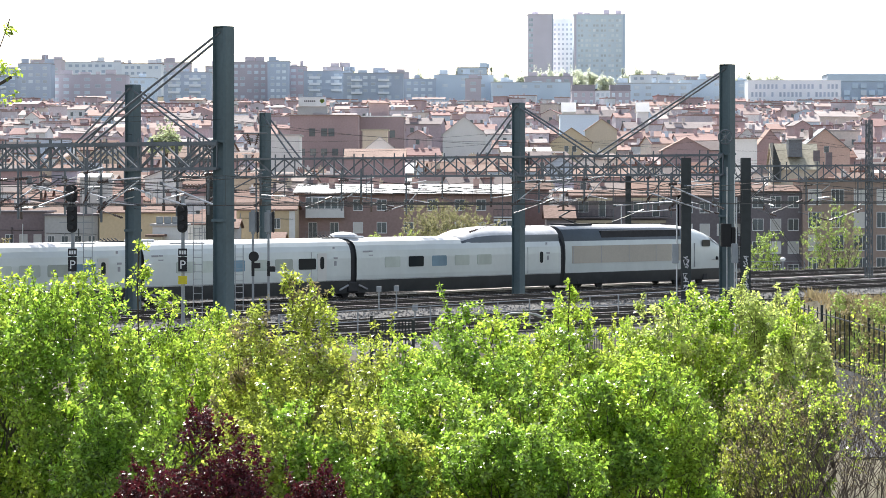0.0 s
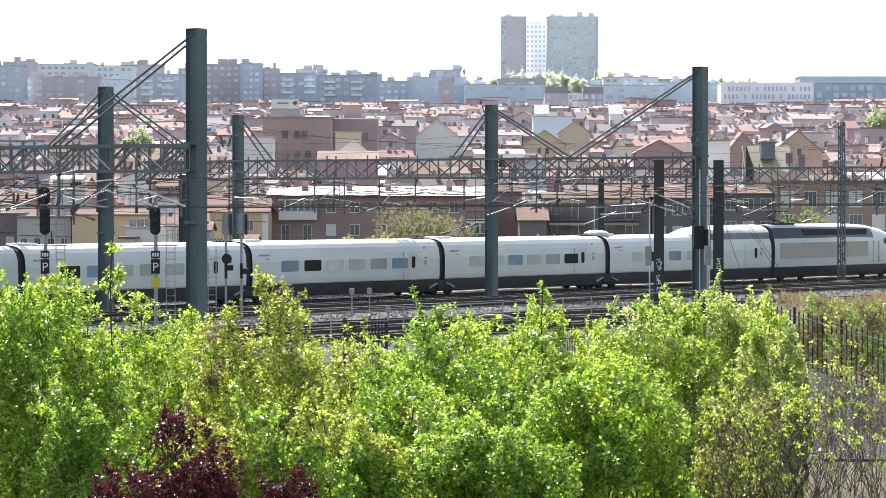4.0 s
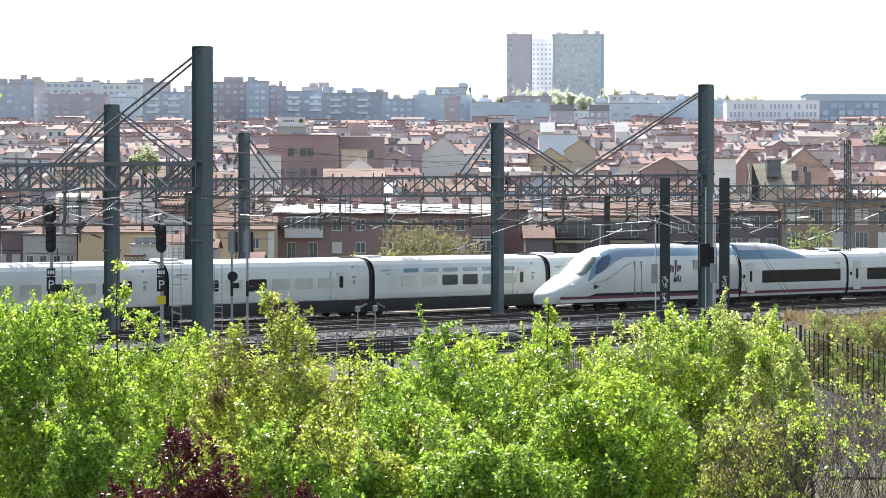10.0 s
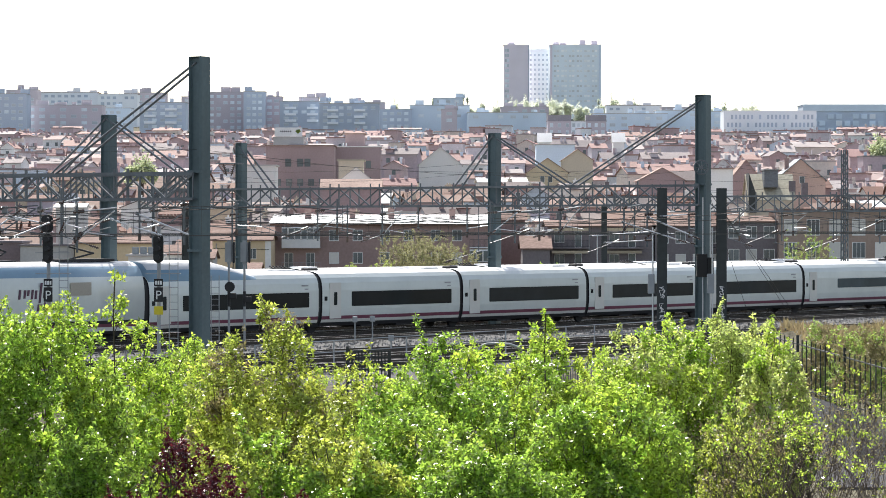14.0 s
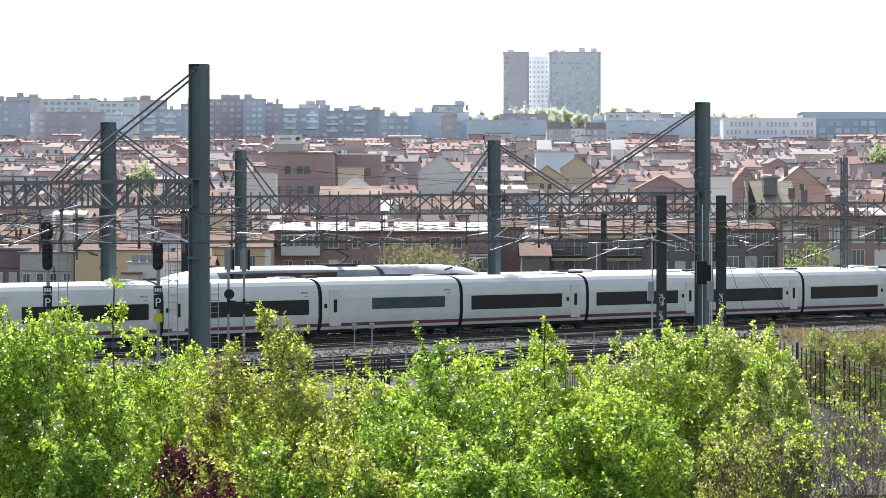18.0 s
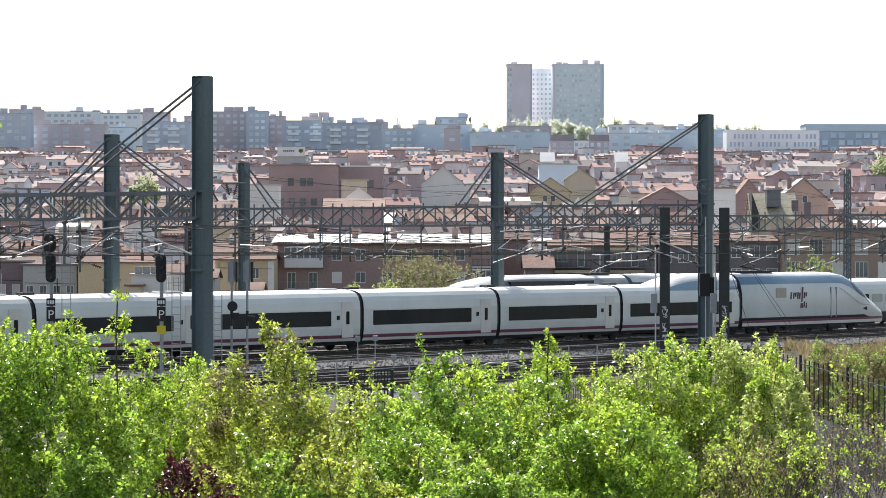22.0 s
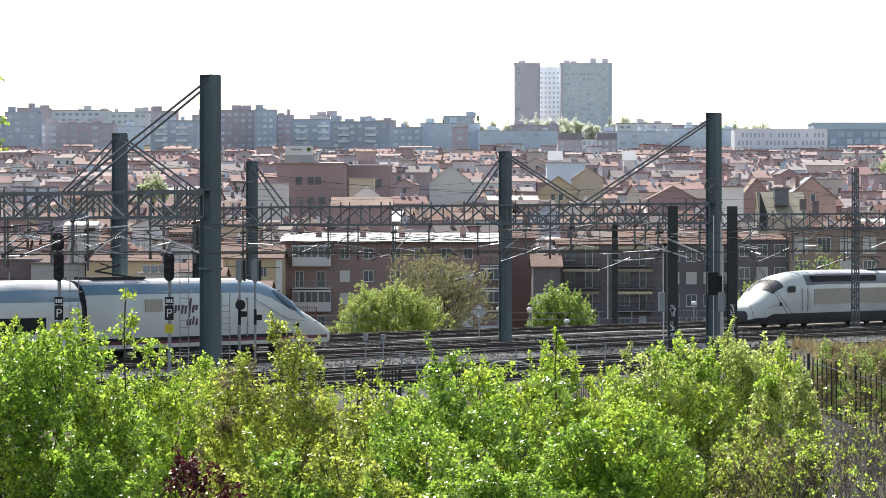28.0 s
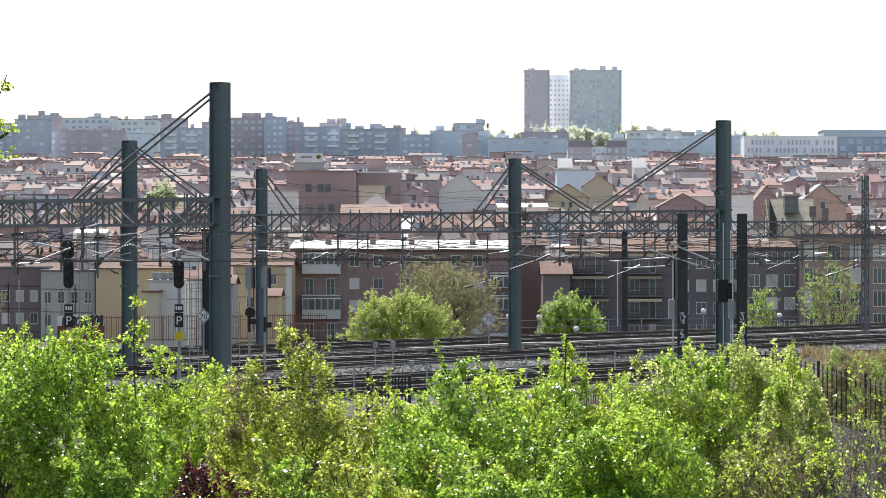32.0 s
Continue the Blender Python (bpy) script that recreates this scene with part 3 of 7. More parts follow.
NOSE_NEAR = [(0.2, 1.47, 4.0), (6.0, 1.47, 4.02), (12.0, 1.47, 4.02), (13.4, 1.46, 3.98), (14.6, 1.44, 3.82), (15.6, 1.42, 3.5), (16.6, 1.38, 3.0),
             (17.4, 1.32, 2.46), (18.0, 1.27, 2.2), (19.0, 1.12, 1.8), (19.9, 0.9, 1.46), (20.5, 0.64, 1.2), (20.75, 0.32, 1.02)]


NOSE_FINE = []
for (xa, wa, ta), (xb, wb, tb) in zip(NOSE_NEAR, NOSE_NEAR[1:]):
    for k in range(max(1, round((xb - xa) / 0.3)) if xa > 11 else 1):
        f = k / max(1, round((xb - xa) / 0.3))
        NOSE_FINE.append((xa + (xb - xa) * f, wa + (wb - wa) * f, ta + (tb - ta) * f))
NOSE_FINE.append(NOSE_NEAR[-1])


def near_ring(x, hw, top, grow=0.0):
    mid = 1.9 if top > 2.9 else 0.5 + (top - 0.5) * 0.55
    return nose_ring(x, hw + grow, top + grow, 0.42 if x < 19 else 0.5, mid)


def near_power_car(train, x_gap, way):
    rings = [near_ring(x, hw, top) for x, hw, top in NOSE_FINE]
    rings = [[(p[0] * way, p[1], p[2]) for p in r] for r in rings]
    n = len(rings[0]) - 1
    slots = []
    for i in range(n):
        z = (rings[1][i][2] + rings[1][i + 1][2]) / 2
        slots.append(3 if i in (0, n - 1) else 0 if z < 3.3 else 5 if z < 3.82 else 4)
    skin = hull(bm_new(), rings, slots)
    for f in skin.faces:
        c = f.calc_center_median()
        if abs(c.x) > 16.4 and f.material_index in (4, 5) or abs(c.x) > 18.5 and f.material_index == 3 and c.z > 0.5:
            f.material_index = 0
    ob = part("power_car", skin, ["train_white", "train_maroon", "train_cream", "train_under", "train_roof", "train_blue"], train,
              "white power car with a long duck-bill nose and blue roof flank", smooth=True, at=pose(x_gap, 0, 0))
    def sp(a, b):
        return (a, b) if way > 0 else (-b, -a)
    # stripe follows the flank forward to the bill
    sl = [r for r in NOSE_NEAR if r[0] <= 20.4]
    for z0, z1, mt in ((0.76, 0.92, "train_maroon"), (0.56, 0.76, "train_cream")):
        strip = []
        for x, hw, top in sl:
            rr = near_ring(x, hw, top, 0.012)
            w = max(abs(p[1]) for p in rr) * (0.965 if x < 19.5 else 0.98)
            strip.append([(x * way, -w - 0.02, z0), (x * way, -w - 0.035, z1)])
        part("stripe", hull(bm_new(), strip, [0], caps=False), mt, ob)
    # blue swoosh, windscreen and cab side window, all laid on the skin
    def patch(stations, grow):
        rows = []
        for x, lo, hi in stations:
            p, q = next((p, q) for p, q in zip(NOSE_NEAR, NOSE_NEAR[1:]) if p[0] <= x <= q[0])
            f = (x - p[0]) / (q[0] - p[0])
            r = near_ring(x, p[1] + (q[1] - p[1]) * f, p[2] + (q[2] - p[2]) * f, grow)
            row = []
            for k in range(9):
                c = lo + (hi - lo) * k / 8
                a, b = r[int(c)], r[min(int(c) + 1, len(r) - 1)]
                row.append(tuple((a[m] + (b[m] - a[m]) * (c - int(c))) * (way if m == 0 else 1) for m in range(3)))
            rows.append(row)
        return hull(bm_new(), rows, [0] * 8, caps=False)
    last = len(rings[0]) - 1
    swoosh = [(11.6, 8.2, 8.8), (12.6, 6.8, 9.2), (13.6, 6.0, 9.7), (14.6, 5.2, 10.2), (15.4, 4.3, 10.4), (16.1, 3.6, 9.8), (16.7, 3.1, 8.0), (17.2, 3.1, 5.6), (17.5, 3.4, 3.7)]
    screen = [(15.95, 9.6, last - 9.6), (16.4, 8.4, last - 8.4), (16.9, 7.6, last - 7.6), (17.4, 7.4, last - 7.4), (17.8, 8.4, last - 8.4)]
    window = [(14.9, 6.9, 7.4), (15.2, 5.6, 8.0), (15.6, 4.7, 8.1), (16.0, 4.2, 7.6), (16.4, 3.9, 6.6), (16.75, 4.2, 4.8)]
    part("swoosh", patch(swoosh, 0.014), "train_blue", ob, "blue paint sweeping round the cab windows", smooth=True)
    part("swoosh", patch([(x, last - hi, last - lo) for x, lo, hi in swoosh], 0.014), "train_blue", ob, smooth=True)
    part("windscreen", patch(screen, 0.026), "screen_glass", ob, "teal-tinted windscreen", smooth=True)
    for flip in (0, 1):
        st = [(x, last - hi, last - lo) if flip else (x, lo, hi) for x, lo, hi in window]
        part("window_frame", patch([(x, lo - 0.35, hi + 0.3) for x, lo, hi in st], 0.022), "train_navy", ob, smooth=True)
        part("cab_side_window", patch(st, 0.034), "cab_glass", ob, smooth=True)
    part("panel_seam", polytube([(x * way, -1.5 + 0.06 * max(0, x - 15) ** 1.3, z) for x, z in ((12.9, 2.95), (13.6, 2.72), (14.4, 2.4), (15.2, 2.05), (16.0, 1.82), (16.8, 1.74), (17.4, 1.72))], 0.018, 5), "seam", ob)
    part("nose_lamp", ball(bm_new(), (18.7 * way, -1.02, 1.62), 0.16, 10, 6, 0.55), "lamp_white", ob, "small headlight in the nose")
    for x in (11.75, 12.5):
        part("door_edge", boxm(*sp(x, x + 0.06), -1.487, -1.4, 0.98, 3.0), "seam", ob)
    part("side_louvre", side_panel(*sp(*((4.2, 5.7) if way < 0 else (4.5, 5.8))), 2.36, 3.0, -1.478, 0.03, 0.012), "train_beige", ob, "beige louvre panel")
    # emblem as plain slanted bars in its dark maroon
    ex = 6.35 if way > 0 else -9.4
    for dx, dz, h in ((0.0, 0.0, 0.46), (0.36, 0.04, 0.4), (0.62, 0.16, 0.28), (0.88, 0.0, 0.46), (1.14, 0.0, 0.42), (1.42, -0.2, 0.98), (1.74, 0.04, 0.4), (2.0, 0.16, 0.28),
                      (1.3, -0.6, 0.34), (1.5, -0.6, 0.34), (1.74, -0.56, 0.4), (2.0, -0.6, 0.34)):
        z = 2.24 + dz
        part("emblem_bar", prism(bm_new(), [(ex + dx, z), (ex + dx + 0.13, z), (ex + dx + 0.13 + h * 0.16, z + h), (ex + dx + h * 0.16, z + h)], -1.492, -1.46), "emblem", ob)
    part("marker", prism(bm_new(), [(16.4 * way, 1.5), (16.9 * way, 1.62), (16.9 * way, 1.36)], -1.41, -1.37), "black_paint", ob)
    for x in (3.6, 14.2):
        bogie(ob, x * way, 2.8)
    part("underfloor_box", boxm(*sp(6.0, 12.0), -1.25, 1.25, 0.3, 0.7), "train_under", ob)
    part("step_box", bevelbox(*sp(11.6, 13.4), -1.38, -1.2, 0.3, 0.72, 0.03), "train_under", ob)
    bm = box(bm_new(), *sp(1.5, 5.5), -0.6, 0.6, 4.0, 4.14)
    tube(bm, (4.8 * way, -0.4, 4.1), (2.4 * way, 0, 4.42), 0.05), tube(bm, (2.4 * way, 0, 4.42), (4.2 * way, 0, 4.75), 0.05)
    part("pantograph", bm, "train_under", ob)
    return ob


def make_near_train():
    train = thing("high_speed_train", "white duck-nosed train with a maroon stripe on the near track", "train")
    x0, pitch = -52.6, 13.0
    near_power_car(train, -66.7, -1)
    ends = [near_coach(train, -66.7, 14.1, 0)]
    first = near_coach(train, x0, pitch)
    for k in (1, 2, 3):
        dup(first, train, pose(x0 + k * pitch, 0, 0))
    near_coach(train, x0 + 4 * pitch, pitch, 0, bar=True)
    rear = near_coach(train, x0 + 5 * pitch, pitch, 1)
    for k in (6, 7, 8, 9):
        dup(rear, train, pose(x0 + k * pitch, 0, 0))
    ends.append(near_coach(train, x0 + 10 * pitch, 14.1, 1))
    end_gap = x0 + 10 * pitch + 14.1
    near_power_car(train, end_gap, 1)
    for coach, flip in ((ends[0], 0), (ends[1], 1)):
        rings = []
        for xx, hh in ((0.2, 0.64), (4.6, 0.64), (6.0, 0.56), (7.2, 0.34), (8.2, 0.1), (8.8, -0.03)):
            half = [(1.34, 2.94), (1.33, 3.0 + hh * 0.3), (1.24, 3.12 + hh * 0.68), (0.95, 3.26 + hh * 0.92), (0.5, 3.34 + hh), (0.0, 3.37 + hh)]
            rings.append(mirror_ring(half, xx if not flip else 14.1 - xx))
        part("roof_fairing", hull(bm_new(), rings, both([1, 1, 0, 0, 0])), ["train_roof", "train_blue"], coach, "raised roof fairing with a blue flank", smooth=True)
    for g in [-66.7] + [x0 + k * pitch for k in range(11)] + [end_gap]:
        part("gangway", hull(bm_new(), [mirror_ring([(y * 0.95, z if z < 3 else z - 0.05) for y, z in NEAR_HALF], g + d) for d in (-0.17, 0.17)], both([0] * (len(NEAR_HALF) - 1))),
             "train_black", train, "black rubber gangway")
        bm = bm_new()
        for y in (-0.78, 0.78):
            tube(bm, (g, y - 0.07, 0.44), (g, y + 0.07, 0.44), 0.44, 16)
        box(bm, g - 0.6, g + 0.6, -1.2, 1.2, 0.34, 0.6)
        part("wheelset", bm, "train_under", train)
    return train


far_train = make_far_train()
near_train = make_near_train()

# ---- railway ----
def ground_sheet():
    """The land as one sheet from behind the camera to the horizon."""
    ys = [-400, 0, 60] + list(range(80, 400, 4)) + [420, 440, 700, 1000, 1300, 1600, 2050, 2600, 4800]
    xs = [-3000, -800, -300, -120] + list(range(-80, 81, 4)) + [120, 300, 800, 3000]
    bm = bm_new()
    grid = [[bm.verts.new((x, y, land(x, y))) for x in xs] for y in ys]
    for a, b in zip(grid, grid[1:]):
        for i in range(len(xs) - 1):
            bm.faces.new((a[i], a[i + 1], b[i + 1], b[i]))
    return tagged(part("ground", bm, "ground"), "dry earth and town slope rising to the horizon", "ground", kind="structure")


ground_sheet()
bed = bm_new()
n_u = 60
prof = [(-30.5, -0.7), (-28.6, -0.30), (-13, -0.24), (-6, -0.24), (0, -0.22), (12, -0.3), (25.5, -0.3), (29.5, -0.75)]
rows_ = [[bed.verts.new((-330 + 13 * i, w, z + 0.05 * math.sin(i * 2.1 + w))) for w, z in prof] for i in range(n_u)]
for a, b in zip(rows_, rows_[1:]):
    for i in range(len(prof) - 1):
        bed.faces.new((a[i], b[i], b[i + 1], a[i + 1]))
bmesh.ops.recalc_face_normals(bed, faces=bed.faces[:])
tagged(part("ballast_bed", bed, "ballast", at=RAILWAY), "grey-brown crushed stone ballast under the tracks", "ballast", kind="structure")


def loose_stones(n, seed):
    """Single stones of the ballast, each a tilted four-sided lump."""
    g = np.random.default_rng(seed)
    u, w = g.uniform(-62, 78, n), g.uniform(-29, 25, n)
    z = np.interp(w, [p[0] for p in prof], [p[1] for p in prof]) + 0.03
    base = np.array([(1, 0, -0.3), (-0.5, 0.87, -0.3), (-0.5, -0.87, -0.3), (0, 0, 0.8)])
    s = g.uniform(0.035, 0.085, n)[:, None, None]
    v = base[None] * s + g.normal(scale=0.35, size=(n, 4, 3)) * s
    v += np.stack([u, w, z], 1)[:, None]
    f = np.array([(0, 1, 3), (1, 2, 3), (2, 0, 3)])[None] + (np.arange(n) * 4)[:, None, None]
    me = bpy.data.meshes.new("ballast_stones")
    me.from_pydata(v.reshape(-1, 3).tolist(), [], f.reshape(-1, 3).tolist())
    me.materials.append(M["stone"])
    return tagged(link("ballast_stones", me, at=RAILWAY), "loose grey ballast stones between the tracks", "ballast", kind="stuff")


loose_stones(46000, 3)


def make_track(w, mat4, dz=0.0):
    t = thing("railway_track", "worn steel rails on concrete sleepers in ballast", "track", at=mat4 @ pose(0, w, dz), group="railway tracks", kind="structure")
    for s in (-0.755, 0.755):
        bm = bm_new()
        box(bm, -320, 440, s - 0.075, s + 0.075, -0.175, -0.15)
        box(bm, -320, 440, s - 0.02, s + 0.02, -0.15, -0.045)
        box(bm, -320, 440, s - 0.036, s + 0.036, -0.045, -0.004)
        box(bm, -320, 440, s - 0.026, s + 0.026, -0.004, 0.0, 1)
        part("rail", bm, ["rail", "rail_top"], t)
    vs, fs = [], []
    for k in range(430):
        x, b = -70 + 0.6 * k, len(vs)
        vs += [(x + dx, y, z) for z in (-0.24, -0.176) for dx, y in ((-0.13, -1.3), (0.13, -1.3), (0.13, 1.3), (-0.13, 1.3))]
        fs += [(b + 4, b + 5, b + 6, b + 7), (b, b + 1, b + 5, b + 4), (b + 1, b + 2, b + 6, b + 5), (b + 2, b + 3, b + 7, b + 6), (b + 3, b, b + 4, b + 7)]
    me = bpy.data.meshes.new("sleepers")
    me.from_pydata(vs, [], fs)
    me.materials.append(M["sleeper"])
    tagged(link("sleepers", me, t), kind="stuff")
    return t


TRACK_WAYS = [-26.4, -21.4, -16.6, 0.0, 14.2, 19.8]
for w in TRACK_WAYS:
    make_track(w, RAILWAY)
make_track(-5.4, RAILWAY, 0.0)
make_track(0.0, FAR_TRACK)

# ---- overhead line ----
def truss(bm, w0, w1, z0, z1, depth=0.9, step=1.55):
    n = max(2, round(abs(w1 - w0) / step))
    ws = [w0 + (w1 - w0) * i / n for i in range(n + 1)]
    for x in (-depth / 2, depth / 2):
        for z in (z0, z1):
            tube(bm, (x, w0, z), (x, w1, z), 0.085, 4)
        for i, w in enumerate(ws):
            tube(bm, (x, w, z0), (x, w, z1 + (0.28 if i % 2 else 0.1)), 0.045, 4)
            if i < n:
                a, b = (z0, z1) if (i + (x > 0)) % 2 else (z1, z0)
                tube(bm, (x, w, a), (x, ws[i + 1], b), 0.055, 4)
    for i, w in enumerate(ws):
        for z in (z0, z1):
            tube(bm, (-depth / 2, w, z), (depth / 2, w, z), 0.03, 4)
        if i < n:
            tube(bm, (-depth / 2, w, z1), (depth / 2, ws[i + 1], z1), 0.03, 4)
            tube(bm, (-depth / 2, w, z0), (depth / 2, ws[i + 1], z0), 0.03, 4)
    return bm


def column(width, z0, z1, deep=None):
    """A square steel column with flanged corners, a plinth plate and a cap."""
    h, d = width / 2, (deep or width) / 2
    bm = boxm(-h, h, -d, d, z0, z1)
    bmesh.ops.bevel(bm, geom=[e for e in bm.edges if abs(e.verts[0].co.z - e.verts[1].co.z) > 1], offset=width * 0.1, segments=1, affect="EDGES")
    bm.normal_update()
    bmesh.ops.inset_individual(bm, faces=[f for f in bm.faces if abs(f.normal.x) > 0.95], thickness=width * 0.1, depth=-width * 0.22)
    box(bm, -h * 0.85, h * 0.85, -d * 0.85, d * 0.85, z1 - 0.02, z1 + 0.03)
    for z in (z0 + (z1 - z0) * 0.36, z0 + (z1 - z0) * 0.62):
        box(bm, -h * 1.03, h * 1.03, -d * 1.03, d * 1.03, z, z + 0.12)
    return bm


def concrete_foot(parent, w, zb):
    part("foot", bevelbox(-0.75, 0.75, w - 0.75, w + 0.75, zb - 0.3, zb + 0.08, 0.04), "concrete", parent)


def portal(u, label, masts, beams, stays, skew=0.0):
    """masts: (w, width, top); beams: (w0, w1, z0, z1); stays: (mast w, top, foot w, foot z)."""
    p = thing("catenary_portal", label, "gantry", at=RAILWAY @ pose(u, 0, 0, 0, 0, skew), group="gantries over the tracks")
    for w, width, top in masts:
        part("mast", column(width, -0.3, top), "steel", p, at=pose(0, w, 0))
        concrete_foot(p, w, -0.3)
    for w0, w1, z0, z1 in beams:
        part("lattice_beam", truss(bm_new(), w0, w1, z0, z1), "lattice", p)
    for w, top, fw, fz in stays:
        for x in (-0.22, 0.22):
            part("stay", tubem((x, w, top), (x * 1.8, fw, fz), 0.055, 6), "lattice", p)
    return p


def bracket(at, reach, mat="alu"):
    """A catenary support arm: steady tube, diagonal, insulators, drop post."""
    b = thing("catenary_bracket", "bright tubular catenary arm with brown insulators, hung under a gantry", "bracket", at=at, group="catenary arms")
    part("drop_post", tubem((0, 0, 4.7), (0, 0, 7.2), 0.06), "lattice", b)
    part("top_tube", tubem((0, 0.15, 6.55), (0, -reach, 6.75), 0.03), mat, b)
    part("diagonal_tube", tubem((0, 0.15, 5.2), (0, -reach * 0.95, 6.6), 0.034), mat, b)
    part("steady_arm", tubem((0, -reach * 0.25, 5.62), (0, -reach * 1.15, 5.42), 0.026), mat, b)
    for z0, y0, z1, y1 in ((6.55, 0.15, 6.6, -0.45), (5.2, 0.15, 5.55, -0.35)):
        bm = tubem((0, y0, z0), (0, y1, z1), 0.05)
        for k in range(5):
            f = k / 5
            tube(bm, (0, y0 + (y1 - y0) * f, z0 + (z1 - z0) * f), (0, y0 + (y1 - y0) * (f + 0.08), z0 + (z1 - z0) * (f + 0.08)), 0.085, 8)
        part("insulator", bm, "insulator", b)
    return b


portal(9.36, "blue-grey steel gantry with lattice beam and guy stays over the tracks",
       [(-12.3, 0.72, 13.24), (2.25, 0.62, 11.3), (21.8, 0.58, 11.0)], [(-12.3, 30.0, 6.98, 8.1)],
       [(-12.3, 13.0, -3.5, 8.15), (2.25, 11.15, -3.2, 8.15), (2.25, 11.15, 4.9, 8.15), (21.8, 10.85, 19.3, 8.15)])
portal(-38.6, "tall blue-grey gantry mast carrying a lattice beam and long stays",
       [(-15.3, 0.75, 13.33)], [(-15.3, 16.0, 6.98, 8.1)], [(-15.3, 13.1, -6.9, 8.15)])
portal(-24.85, "blue-grey gantry with lattice beam cantilevered over the near track",
       [(2.4, 0.64, 11.45)], [(-3.3, 30.0, 7.15, 8.45)], [(2.4, 11.3, -2.5, 8.5), (2.4, 11.3, 6.0, 8.5), (-3.2, 8.35, 0.0, 6.6)])
portal(55.2, "farther lattice gantry over the tracks", [(-15.0, 0.7, 13.0)], [(-15.0, 34.0, 6.85, 7.95)], [(-15.0, 12.8, -5.0, 8.0)])


def lattice_mast(u, w, top):
    p = thing("lattice_mast", "slender grey lattice mast beside the far track", "mast", at=RAILWAY @ pose(u, w, 0))
    part("foot", bevelbox(-0.5, 0.5, -0.5, 0.5, -0.6, -0.1, 0.04), "concrete", p)
    bm = bm_new()
    h = 0.19
    for sx in (-h, h):
        for sy in (-h, h):
            tube(bm, (sx, sy, -0.2), (sx * 0.8, sy * 0.8, top), 0.055, 4)
    n = int(top / 0.55)
    for k in range(n):
        z = k * 0.55
        s = 1 if k % 2 else -1
        for q in (-h, h):
            tube(bm, (-h * s, q, z), (h * s, q, z + 0.55), 0.036, 4)
            tube(bm, (q, -h * s, z), (q, h * s, z + 0.55), 0.03, 4)
    part("lattice", bm, "lattice", p)
    return p


lattice_mast(55.2, 4.0, 11.2)


def h_mast(u, w, top, name="tension_mast", wd=0.27, scrawls=7):
    """A dark broad-flanged mast with cable guard, cabinet and paint scrawls low on it."""
    p = thing(name, "dark steel mast with balance weight, guard tubes and white scrawls", "mast", at=RAILWAY @ pose(u, w, 0, 0, 0, -TRACK_TURN))
    for name_, x1, y0, y1 in (("flange", wd, -0.28, -0.22), ("flange", wd, 0.22, 0.28), ("web", 0.06, -0.22, 0.22)):
        part(name_, boxm(-x1, x1, y0, y1, -0.3, top), "steel_dark", p)
    rnd = random.Random(int(u * 10 + w))
    for k in range(scrawls):
        z = 0.7 + 0.2 * k + (0.35 if k > 3 else 0)
        pts = [(rnd.uniform(-0.17, 0.17), -0.287, z + rnd.uniform(-0.16, 0.16)) for j in range(8)]
        part("scrawl", polytube(pts, 0.022, 4), "white_paint", p)
    part("guard_tube", tubem((-0.52, -0.1, 0.2), (-0.52, -0.1, top - 2.2), 0.045), "alu", p)
    if scrawls:
        part("cabinet", bevelbox(-0.78, -0.42, -0.2, 0.2, 2.0, 3.1, 0.03), "grey_box", p)
    part("foot", bevelbox(-0.6, 0.6, -0.6, 0.6, -0.6, -0.2, 0.04), "concrete", p)
    return p


h_mast(4.5, -12.6, 7.9)
h_mast(7.1, -14.9, 7.9)
h_mast(55.3, 24.5, 7.4, wd=0.2, scrawls=0)

# balance weight and pulley at the tall gantry mast
bw = thing("balance_weight", "black stacked balance weight on guide rods beside a gantry mast", "weight", at=RAILWAY @ pose(8.1, -13.3, 0, 0, 0, -TRACK_TURN))
part("weight", bevelbox(-0.55, 0.05, -0.2, 0.2, 2.9, 4.2, 0.03), "black_paint", bw)
part("weight", bevelbox(0.05, 0.4, -0.22, 0.18, 2.2, 4.0, 0.03), "black_paint", bw)
part("guide_rod", tubem((-0.2, 0, -0.4), (-0.2, 0, 7.4), 0.03), "alu", bw)
part("guide_rod", tubem((0.22, 0, -0.4), (0.22, 0, 7.0), 0.03), "alu", bw)
bm = polytube([(-0.3 + 0.4 * math.cos(radians(20 * k)), -0.1, 9.1 + 0.4 * math.sin(radians(20 * k))) for k in range(19)], 0.045, 6)
for k in range(4):
    a = radians(45 * k)
    tube(bm, (-0.3 - 0.4 * math.cos(a), -0.1, 9.1 - 0.4 * math.sin(a)), (-0.3 + 0.4 * math.cos(a), -0.1, 9.1 + 0.4 * math.sin(a)), 0.022, 5)
tube(bm, (-0.3, -0.2, 9.1), (-0.3, 0.1, 9.1), 0.09, 8)
part("pulley", bm, "lattice", bw)

ARMS = [(-40.0, 1.6, 2.6), (-40.0, -9.2, 2.6), (-40.0, -4.0, 2.4), (-22.0, 1.9, 2.6), (-22.0, 9.8, 2.6), (-22.0, 14.6, 2.6), (8.0, 1.6, 2.6), (8.0, 9.6, 2.6), (8.0, 14.6, 2.6), (8.0, -3.4, 2.4), (8.0, -9.4, 2.6), (8.0, 21.4, 2.4),
        (56.0, 1.6, 2.6), (56.0, 9.6, 2.6), (56.0, -9.4, 2.6), (56.0, 14.6, 2.4), (12.0, -12.0, 3.0), (4.0, -10.4, 3.2), (-36.5, -12.6, 3.2), (-43, -11.0, 3.0), (-26.0, 3.6, 2.8), (12.0, 2.6, 2.6)]
